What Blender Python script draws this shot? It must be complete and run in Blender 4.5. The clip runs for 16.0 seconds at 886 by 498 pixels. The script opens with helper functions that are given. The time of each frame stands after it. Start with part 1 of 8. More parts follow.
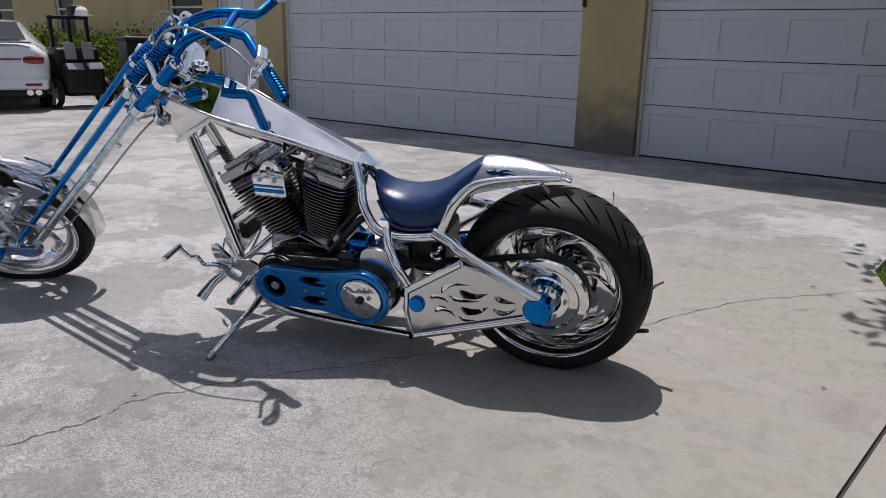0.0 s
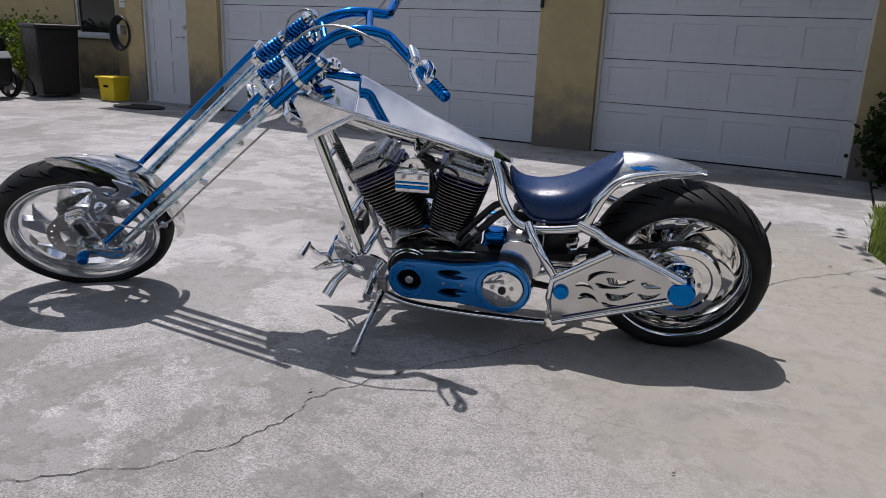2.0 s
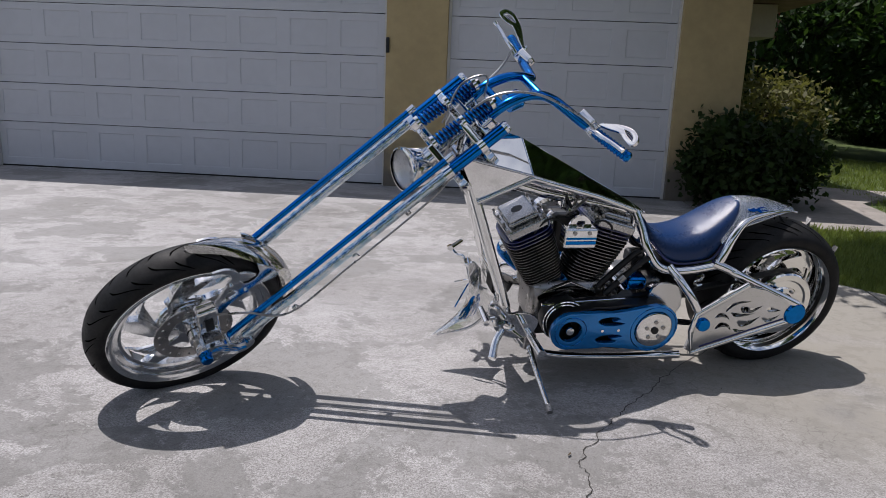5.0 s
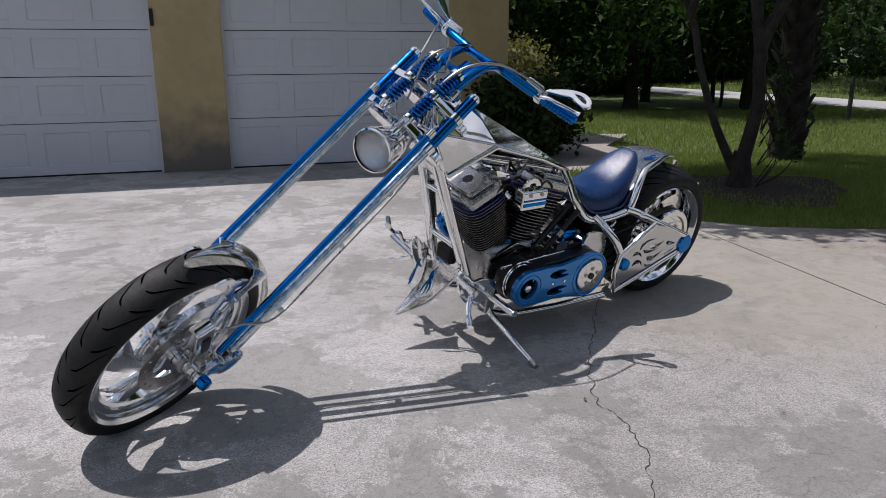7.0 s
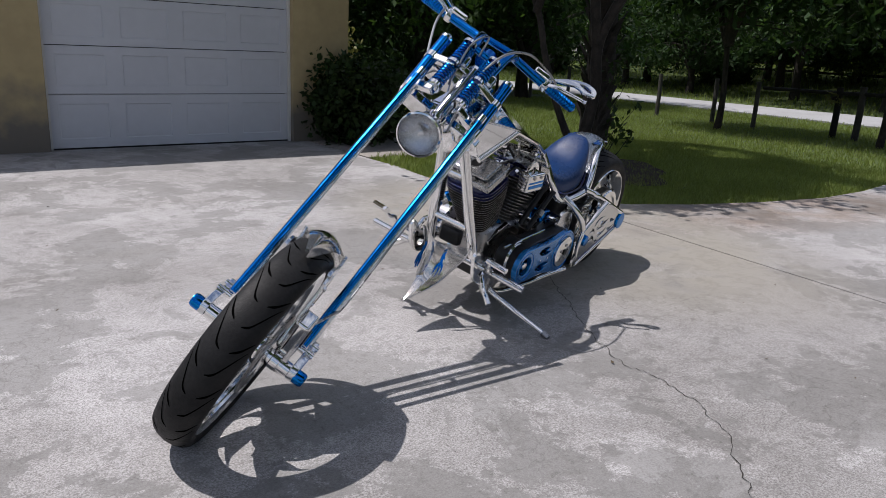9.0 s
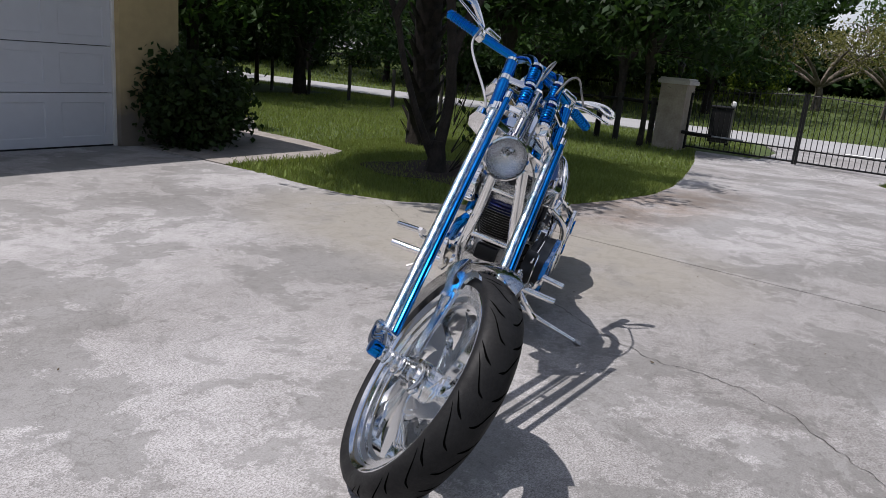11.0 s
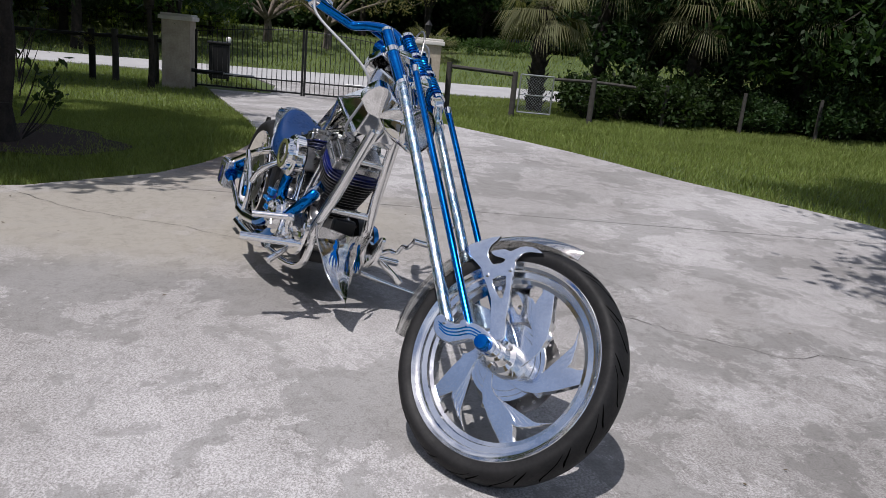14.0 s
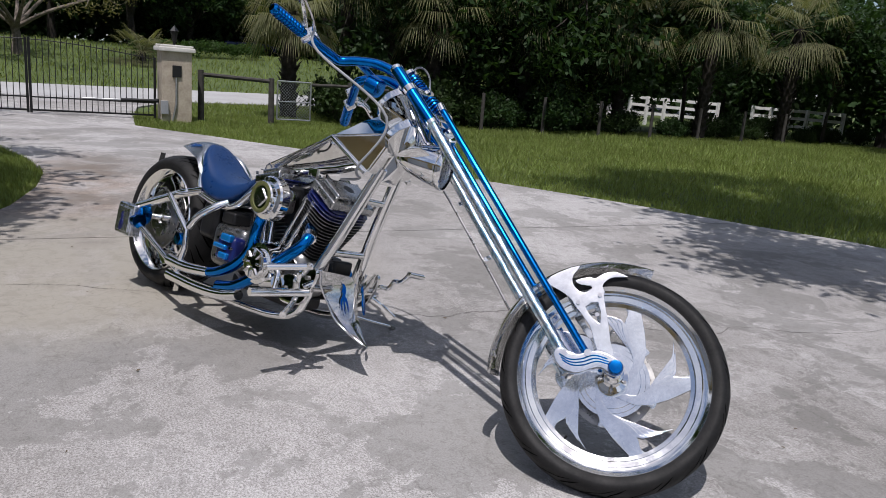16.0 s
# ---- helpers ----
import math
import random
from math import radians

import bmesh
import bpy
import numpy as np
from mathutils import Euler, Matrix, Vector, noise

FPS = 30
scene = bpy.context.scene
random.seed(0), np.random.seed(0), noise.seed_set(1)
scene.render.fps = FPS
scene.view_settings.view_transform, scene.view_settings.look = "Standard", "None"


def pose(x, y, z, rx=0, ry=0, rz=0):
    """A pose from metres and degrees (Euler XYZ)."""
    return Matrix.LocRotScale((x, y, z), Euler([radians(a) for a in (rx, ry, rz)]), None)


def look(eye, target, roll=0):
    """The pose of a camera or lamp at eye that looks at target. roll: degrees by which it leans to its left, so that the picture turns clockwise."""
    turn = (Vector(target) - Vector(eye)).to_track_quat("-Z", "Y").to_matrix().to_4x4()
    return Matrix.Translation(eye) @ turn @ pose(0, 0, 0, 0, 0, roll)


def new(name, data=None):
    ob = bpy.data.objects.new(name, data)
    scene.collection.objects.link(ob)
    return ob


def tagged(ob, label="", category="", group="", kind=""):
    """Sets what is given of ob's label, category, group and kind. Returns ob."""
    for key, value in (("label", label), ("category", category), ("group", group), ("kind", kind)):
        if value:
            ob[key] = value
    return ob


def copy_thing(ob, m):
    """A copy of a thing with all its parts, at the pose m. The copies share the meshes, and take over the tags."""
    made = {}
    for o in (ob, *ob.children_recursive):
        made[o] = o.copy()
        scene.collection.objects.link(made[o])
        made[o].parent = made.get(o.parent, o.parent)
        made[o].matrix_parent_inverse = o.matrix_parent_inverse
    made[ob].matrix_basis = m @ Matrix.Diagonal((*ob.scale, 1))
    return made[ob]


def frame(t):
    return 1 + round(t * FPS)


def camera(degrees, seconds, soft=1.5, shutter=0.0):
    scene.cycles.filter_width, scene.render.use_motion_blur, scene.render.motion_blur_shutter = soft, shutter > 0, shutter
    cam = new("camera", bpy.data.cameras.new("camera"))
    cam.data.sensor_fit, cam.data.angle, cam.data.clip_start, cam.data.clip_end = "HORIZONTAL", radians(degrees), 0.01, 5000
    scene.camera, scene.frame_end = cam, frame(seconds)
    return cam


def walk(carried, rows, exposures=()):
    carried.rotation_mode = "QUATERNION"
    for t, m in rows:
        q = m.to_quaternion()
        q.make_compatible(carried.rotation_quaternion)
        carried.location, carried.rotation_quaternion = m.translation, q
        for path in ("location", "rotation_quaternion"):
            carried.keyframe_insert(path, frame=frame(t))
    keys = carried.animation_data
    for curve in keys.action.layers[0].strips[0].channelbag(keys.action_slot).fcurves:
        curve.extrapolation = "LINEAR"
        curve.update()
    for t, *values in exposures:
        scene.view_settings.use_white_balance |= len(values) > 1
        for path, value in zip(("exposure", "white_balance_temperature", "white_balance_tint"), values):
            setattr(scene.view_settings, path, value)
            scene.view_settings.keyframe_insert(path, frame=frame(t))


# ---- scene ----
cam = camera(62.0, 16.0, soft=0.6)
PATH = [
    (0, (3.134, 2.065, 1.139), (1.965, 3.592, 0.591), 1.1),
    (0.5, (2.953, 1.928, 1.145), (1.866, 3.507, 0.575), 1.6),
    (1, (2.802, 1.741, 1.147), (1.761, 3.346, 0.564), 1.8),
    (1.5, (2.645, 1.546, 1.149), (1.689, 3.202, 0.565), 1.7),
    (2, (2.402, 1.436, 1.140), (1.512, 3.140, 0.587), 2.4),
    (2.5, (2.164, 1.315, 1.170), (1.378, 3.076, 0.642), 3.2),
    (3, (1.931, 1.110, 1.184), (1.309, 2.945, 0.690), 3.1),
    (3.5, (1.666, 1.061, 1.165), (1.161, 2.943, 0.713), 2.0),
    (4, (1.388, 1.058, 1.190), (0.966, 2.961, 0.741), 1.8),
    (4.2, (1.251, 1.029, 1.181), (0.875, 2.944, 0.741), 2.0),
    (6.3, (0.115, 0.913, 1.194), (0.435, 2.827, 0.712), 0.4),
    (6.5, (0.028, 0.940, 1.218), (0.432, 2.830, 0.706), -0.1),
    (7, (-0.191, 1.058, 1.193), (0.396, 2.901, 0.683), -0.2),
    (7.5, (-0.397, 1.146, 1.202), (0.361, 2.919, 0.671), 1.0),
    (8, (-0.712, 1.163, 1.208), (0.236, 2.840, 0.672), 1.9),
    (8.5, (-0.939, 1.275, 1.190), (0.133, 2.878, 0.658), 2.2),
    (9, (-1.148, 1.465, 1.188), (0.012, 3.002, 0.647), 2.8),
    (9.2, (-1.229, 1.537, 1.186), (-0.033, 3.044, 0.639), 3.2),
    (11.3, (-2.105, 2.519, 1.223), (-0.406, 3.437, 0.701), 5.5),
    (11.5, (-2.172, 2.602, 1.235), (-0.432, 3.431, 0.702), 5.8),
    (12, (-2.242, 2.876, 1.200), (-0.408, 3.469, 0.666), 5.8),
    (12.5, (-2.322, 3.143, 1.218), (-0.431, 3.481, 0.661), 6.1),
    (13, (-2.457, 3.440, 1.238), (-0.536, 3.531, 0.690), 5.7),
    (13.5, (-2.404, 3.715, 1.208), (-0.481, 3.606, 0.670), 5.0),
    (14, (-2.312, 3.997, 1.204), (-0.418, 3.666, 0.653), 5.7),
    (14.5, (-2.308, 4.323, 1.241), (-0.461, 3.777, 0.700), 5.9),
    (15, (-2.227, 4.589, 1.229), (-0.441, 3.848, 0.719), 5.4),
    (15.5, (-2.047, 4.822, 1.240), (-0.335, 3.922, 0.732), 4.8),
    (16, (-1.929, 5.083, 1.235), (-0.284, 4.053, 0.750), 5.1),
]
walk(cam, [(t, look(eye, target, roll)) for t, eye, target, roll in PATH], [(0.0, 0.11, 6330, 14.5), (16.0, 0.11, 6330, 14.5)])

# ---- light ----
SUN_TO = Vector((0.29, -0.25, -1.0)).normalized()      # the way the sunlight travels
world = bpy.data.worlds.new("world")
scene.world = world
world.use_nodes = True
wt = world.node_tree
for n in list(wt.nodes):
    wt.nodes.remove(n)
sky = wt.nodes.new("ShaderNodeTexSky")
sky.sky_type = "NISHITA"
sky.sun_disc = False
sky.sun_elevation = math.asin(-SUN_TO.z)
sky.sun_rotation = math.atan2(-SUN_TO.x, -SUN_TO.y)
sky.air_density, sky.dust_density, sky.ozone_density = 1.0, 1.5, 1.0
coord = wt.nodes.new("ShaderNodeTexCoord")
cl = wt.nodes.new("ShaderNodeTexNoise")
cl.inputs["Scale"].default_value = 3.2
cl.inputs["Detail"].default_value = 7.0
cl.inputs["Roughness"].default_value = 0.6
wmap = wt.nodes.new("ShaderNodeMapping")
wmap.inputs["Scale"].default_value = (1.0, 1.0, 2.6)
wt.links.new(coord.outputs["Generated"], wmap.inputs["Vector"])
wt.links.new(wmap.outputs["Vector"], cl.inputs["Vector"])
cr = wt.nodes.new("ShaderNodeValToRGB")
cr.color_ramp.elements[0].position, cr.color_ramp.elements[1].position = 0.46, 0.66
wt.links.new(cl.outputs["Fac"], cr.inputs["Fac"])
cm = wt.nodes.new("ShaderNodeMix")
cm.data_type = "RGBA"
cm.inputs[7].default_value = (8.5, 8.7, 9.2, 1.0)
wt.links.new(cr.outputs["Color"], cm.inputs[0])
wt.links.new(sky.outputs["Color"], cm.inputs[6])
bg = wt.nodes.new("ShaderNodeBackground")
bg.inputs["Strength"].default_value = 0.085
wt.links.new(cm.outputs[2], bg.inputs["Color"])
wo = wt.nodes.new("ShaderNodeOutputWorld")
wt.links.new(bg.outputs["Background"], wo.inputs["Surface"])
sun = new("sun", bpy.data.lights.new("sun", "SUN"))
sun.data.energy, sun.data.angle, sun.data.color = 4.0, radians(0.53), (1.0, 0.96, 0.915)
sun.matrix_world = look(-SUN_TO * 40.0, (0, 0, 0))


# ---- materials ----
def mat(name, base, rough=0.5, metal=0.0, var=0.0, scale=8.0, bump=0.0, bscale=60.0, base2=None, rvar=0.0, coat=0.0, trans=0.0, island=0.0, rnd=0.0, ior=1.45):
    """A surface with colour variation at two scales, roughness variation and a fine relief."""
    m = bpy.data.materials.new(name)
    m.use_nodes = True
    t = m.node_tree
    b = t.nodes["Principled BSDF"]
    b.inputs["Roughness"].default_value = rough
    b.inputs["Metallic"].default_value = metal
    b.inputs["IOR"].default_value = ior
    b.inputs["Coat Weight"].default_value = coat
    b.inputs["Coat Roughness"].default_value = 0.05
    b.inputs["Transmission Weight"].default_value = trans
    base = (*base, 1.0)
    other = (*base2, 1.0) if base2 else tuple(c * (1.0 - var) for c in base[:3]) + (1.0,)
    tc = t.nodes.new("ShaderNodeTexCoord")
    if var or base2 or rvar:
        n1 = t.nodes.new("ShaderNodeTexNoise")
        n1.inputs["Scale"].default_value, n1.inputs["Detail"].default_value = scale, 6.0
        n2 = t.nodes.new("ShaderNodeTexNoise")
        n2.inputs["Scale"].default_value, n2.inputs["Detail"].default_value = scale * 7.3, 4.0
        t.links.new(tc.outputs["Object"], n1.inputs["Vector"])
        t.links.new(tc.outputs["Object"], n2.inputs["Vector"])
        mx = t.nodes.new("ShaderNodeMath")
        mx.operation = "MULTIPLY_ADD"
        mx.inputs[1].default_value = 0.35
        t.links.new(n2.outputs["Fac"], mx.inputs[0])
        sc = t.nodes.new("ShaderNodeMath")
        sc.operation = "MULTIPLY"
        sc.inputs[1].default_value = 0.65
        t.links.new(n1.outputs["Fac"], sc.inputs[0])
        t.links.new(sc.outputs[0], mx.inputs[2])
        rp = t.nodes.new("ShaderNodeValToRGB")
        rp.color_ramp.elements[0].position, rp.color_ramp.elements[1].position = 0.38, 0.62
        rp.color_ramp.elements[0].color, rp.color_ramp.elements[1].color = other, base
        t.links.new(mx.outputs[0], rp.inputs["Fac"])
        last = rp.outputs["Color"]
        if rvar:
            mr = t.nodes.new("ShaderNodeMapRange")
            mr.inputs["From Min"].default_value, mr.inputs["From Max"].default_value = 0.35, 0.65
            mr.inputs["To Min"].default_value, mr.inputs["To Max"].default_value = max(0.0, rough - rvar), min(1.0, rough + rvar)
            t.links.new(mx.outputs[0], mr.inputs["Value"])
            t.links.new(mr.outputs["Result"], b.inputs["Roughness"])
    else:
        rgb = t.nodes.new("ShaderNodeRGB")
        rgb.outputs[0].default_value = base
        last = rgb.outputs[0]
    if island or rnd:
        hs = t.nodes.new("ShaderNodeHueSaturation")
        if island:
            gi = t.nodes.new("ShaderNodeNewGeometry")
            src = gi.outputs["Random Per Island"]
        else:
            gi = t.nodes.new("ShaderNodeObjectInfo")
            src = gi.outputs["Random"]
        k = island or rnd
        mr2 = t.nodes.new("ShaderNodeMapRange")
        mr2.inputs["To Min"].default_value, mr2.inputs["To Max"].default_value = 1.0 - k, 1.0 + k
        t.links.new(src, mr2.inputs["Value"])
        t.links.new(mr2.outputs["Result"], hs.inputs["Value"])
        if island:
            mr3 = t.nodes.new("ShaderNodeMapRange")
            mr3.inputs["To Min"].default_value, mr3.inputs["To Max"].default_value = 0.485, 0.515
            t.links.new(src, mr3.inputs["Value"])
            t.links.new(mr3.outputs["Result"], hs.inputs["Hue"])
        t.links.new(last, hs.inputs["Color"])
        last = hs.outputs["Color"]
    t.links.new(last, b.inputs["Base Color"])
    if bump:
        nb = t.nodes.new("ShaderNodeTexNoise")
        nb.inputs["Scale"].default_value, nb.inputs["Detail"].default_value = bscale, 5.0
        t.links.new(tc.outputs["Object"], nb.inputs["Vector"])
        bp = t.nodes.new("ShaderNodeBump")
        bp.inputs["Strength"].default_value = min(1.0, bump)
        bp.inputs["Distance"].default_value = 0.01
        t.links.new(nb.outputs["Fac"], bp.inputs["Height"])
        t.links.new(bp.outputs["Normal"], b.inputs["Normal"])
    return m


def leaf_mat(name, base, k=0.45):
    """Leaves: a dull top with some light passing through."""
    m = mat(name, base, rough=0.55, var=0.35, scale=0.9, island=k)
    t = m.node_tree
    b = t.nodes["Principled BSDF"]
    b.inputs["Specular IOR Level"].default_value = 0.2
    tr = t.nodes.new("ShaderNodeBsdfTranslucent")
    tr.inputs["Color"].default_value = (base[0] * 1.6, base[1] * 1.7, base[2] * 0.9, 1.0)
    ms = t.nodes.new("ShaderNodeMixShader")
    ms.inputs[0].default_value = 0.3
    t.links.new(b.outputs[0], ms.inputs[1])
    t.links.new(tr.outputs[0], ms.inputs[2])
    t.links.new(ms.outputs[0], t.nodes["Material Output"].inputs["Surface"])
    return m


def concrete_mat():
    """Driveway slab: a grey smooth trowelled skin with paler, rougher worn patches, speckle and faint tyre dirt."""
    m = bpy.data.materials.new("driveway_concrete")
    m.use_nodes = True
    t = m.node_tree
    b = t.nodes["Principled BSDF"]
    tc = t.nodes.new("ShaderNodeTexCoord")

    def noise_node(s, d, r=0.55, dist=0.0, stretch=None):
        n = t.nodes.new("ShaderNodeTexNoise")
        n.inputs["Scale"].default_value, n.inputs["Detail"].default_value = s, d
        n.inputs["Roughness"].default_value, n.inputs["Distortion"].default_value = r, dist
        if stretch:
            mp = t.nodes.new("ShaderNodeMapping")
            mp.inputs["Scale"].default_value = stretch
            t.links.new(tc.outputs["Object"], mp.inputs["Vector"])
            t.links.new(mp.outputs["Vector"], n.inputs["Vector"])
        else:
            t.links.new(tc.outputs["Object"], n.inputs["Vector"])
        return n

    def ramp(src, a, z, ca, cz):
        r = t.nodes.new("ShaderNodeValToRGB")
        r.color_ramp.elements[0].position, r.color_ramp.elements[1].position = a, z
        r.color_ramp.elements[0].color, r.color_ramp.elements[1].color = (*ca, 1), (*cz, 1)
        t.links.new(src, r.inputs["Fac"])
        return r.outputs["Color"]

    def mixc(kind, f, a, c):
        x = t.nodes.new("ShaderNodeMix")
        x.data_type, x.blend_type = "RGBA", kind
        if isinstance(f, float):
            x.inputs[0].default_value = f
        else:
            t.links.new(f, x.inputs[0])
        for i, s in ((6, a), (7, c)):
            if isinstance(s, tuple):
                x.inputs[i].default_value = s
            else:
                t.links.new(s, x.inputs[i])
        return x.outputs[2]

    big = noise_node(1.5, 12.0, 0.71, 0.3)
    worn = ramp(big.outputs["Fac"], 0.478, 0.490, (0, 0, 0), (1, 1, 1))
    mid = noise_node(6.5, 9.0, 0.78)
    worn2 = ramp(mid.outputs["Fac"], 0.42, 0.45, (0.15, 0.15, 0.15), (1, 1, 1))
    mask = mixc("MULTIPLY", 1.0, worn, worn2)
    tone = ramp(noise_node(0.35, 4.0).outputs["Fac"], 0.35, 0.65, (0.236, 0.231, 0.226), (0.268, 0.263, 0.258))
    pale = ramp(noise_node(5.0, 6.0).outputs["Fac"], 0.35, 0.65, (0.325, 0.318, 0.317), (0.376, 0.368, 0.368))
    col = mixc("MIX", mask, tone, pale)
    zone = ramp(noise_node(0.45, 3.0, 0.5, 0.3).outputs["Fac"], 0.42, 0.57, (0.80, 0.79, 0.775), (1.06, 1.06, 1.06))
    col = mixc("MULTIPLY", 1.0, col, zone)
    fine = ramp(noise_node(150.0, 3.0, 0.75).outputs["Fac"], 0.36, 0.58, (0.66, 0.655, 0.65), (1.14, 1.14, 1.14))
    speckled = ramp(mask, 0.0, 1.0, (0.35, 0.35, 0.35), (1, 1, 1))
    col = mixc("MULTIPLY", speckled, col, fine)
    grit = ramp(noise_node(75.0, 3.0, 0.8).outputs["Fac"], 0.36, 0.60, (0.80, 0.79, 0.775), (1.12, 1.12, 1.12))
    col = mixc("MULTIPLY", speckled, col, grit)
    speck = ramp(noise_node(38.0, 5.0, 0.75).outputs["Fac"], 0.32, 0.46, (0.55, 0.54, 0.52), (1, 1, 1))
    col = mixc("MULTIPLY", 0.6, col, speck)
    mottle = ramp(noise_node(11.0, 7.0, 0.75, 0.4).outputs["Fac"], 0.42, 0.50, (0.84, 0.835, 0.825), (1.08, 1.08, 1.08))
    col = mixc("MULTIPLY", 0.5, col, mottle)
    stain = ramp(noise_node(0.5, 3.0, 0.6, 0.0, (0.35, 1.4, 1.0)).outputs["Fac"], 0.56, 0.72, (1, 1, 1), (0.80, 0.78, 0.74))
    col = mixc("MULTIPLY", 0.7, col, stain)
    # earth washed over the slab beside the lawn
    mp = t.nodes.new("ShaderNodeMapping")
    mp.vector_type = "TEXTURE"
    mp.inputs["Location"].default_value, mp.inputs["Scale"].default_value = (4.5, 4.62, 0.0), (3.2, 0.80, 1.0)
    mp.inputs["Rotation"].default_value = (0.0, 0.0, radians(-10))
    gr = t.nodes.new("ShaderNodeTexGradient")
    gr.gradient_type = "SPHERICAL"
    t.links.new(tc.outputs["Object"], mp.inputs["Vector"])
    t.links.new(mp.outputs["Vector"], gr.inputs["Vector"])
    wash = mixc("MULTIPLY", 1.0, ramp(gr.outputs["Fac"], 0.0, 0.55, (0, 0, 0), (1, 1, 1)), ramp(noise_node(2.2, 7.0, 0.65).outputs["Fac"], 0.34, 0.56, (0.25, 0.25, 0.25), (1, 1, 1)))
    col = mixc("MULTIPLY", wash, col, (0.72, 0.62, 0.54, 1.0))
    # grey film left on the slab, worn through in ragged patches
    mf = t.nodes.new("ShaderNodeMapping")
    mf.vector_type = "TEXTURE"
    mf.inputs["Location"].default_value, mf.inputs["Scale"].default_value = (0.25, 2.35, 0.0), (1.75, 1.25, 1.0)
    gf = t.nodes.new("ShaderNodeTexGradient")
    gf.gradient_type = "SPHERICAL"
    t.links.new(tc.outputs["Object"], mf.inputs["Vector"])
    t.links.new(mf.outputs["Vector"], gf.inputs["Vector"])
    film = mixc("MULTIPLY", 1.0, ramp(gf.outputs["Fac"], 0.0, 0.45, (0, 0, 0), (1, 1, 1)), ramp(noise_node(2.4, 11.0, 0.7, 0.3).outputs["Fac"], 0.44, 0.455, (0.1, 0.1, 0.1), (1, 1, 1)))
    col = mixc("MULTIPLY", film, col, (0.78, 0.775, 0.765, 1.0))
    # a smoother, tan-tinted stretch of the slab beside the joint
    mt = t.nodes.new("ShaderNodeMapping")
    mt.vector_type = "TEXTURE"
    mt.inputs["Location"].default_value, mt.inputs["Scale"].default_value = (2.45, 4.95, 0.0), (1.45, 2.1, 1.0)
    gt = t.nodes.new("ShaderNodeTexGradient")
    gt.gradient_type = "SPHERICAL"
    t.links.new(tc.outputs["Object"], mt.inputs["Vector"])
    t.links.new(mt.outputs["Vector"], gt.inputs["Vector"])
    tan = mixc("MULTIPLY", 1.0, ramp(gt.outputs["Fac"], 0.0, 0.4, (0, 0, 0), (1, 1, 1)), ramp(noise_node(1.4, 8.0, 0.62, 0.3).outputs["Fac"], 0.36, 0.50, (0.35, 0.35, 0.35), (1, 1, 1)))
    col = mixc("MIX", tan, col, mixc("MULTIPLY", 0.5, (0.262, 0.245, 0.212, 1.0), mottle))
    crazing = t.nodes.new("ShaderNodeTexVoronoi")
    crazing.feature = "DISTANCE_TO_EDGE"
    crazing.inputs["Scale"].default_value = 17.0
    wob = noise_node(9.0, 4.0)
    add = t.nodes.new("ShaderNodeVectorMath")
    add.operation = "MULTIPLY_ADD"
    add.inputs[1].default_value = (0.12, 0.12, 0.0)
    t.links.new(wob.outputs["Color"], add.inputs[0])
    t.links.new(tc.outputs["Object"], add.inputs[2])
    t.links.new(add.outputs[0], crazing.inputs["Vector"])
    craze = ramp(crazing.outputs["Distance"], 0.0, 0.035, (0.62, 0.61, 0.59), (1, 1, 1))
    cz_mask = ramp(noise_node(0.9, 4.0, 0.6).outputs["Fac"], 0.46, 0.60, (0, 0, 0), (0.75, 0.75, 0.75))
    col = mixc("MULTIPLY", cz_mask, col, craze)
    t.links.new(col, b.inputs["Base Color"])
    b.inputs["Roughness"].default_value = 0.85
    bp = t.nodes.new("ShaderNodeBump")
    bp.inputs["Strength"].default_value, bp.inputs["Distance"].default_value = 0.5, 0.004
    t.links.new(noise_node(110.0, 6.0, 0.7).outputs["Fac"], bp.inputs["Height"])
    t.links.new(bp.outputs["Normal"], b.inputs["Normal"])
    return m


CONCRETE = concrete_mat()
CONC_OLD = mat("worn_slab", (0.33, 0.30, 0.27), 0.9, var=0.3, scale=2.5, bump=0.4, bscale=120)
DARK_JOINT = mat("joint_filler", (0.05, 0.045, 0.04), 0.95, var=0.4, scale=30)
STUCCO = mat("tan_stucco", (0.46, 0.36, 0.19), 0.9, var=0.16, scale=1.6, bump=0.45, bscale=170)


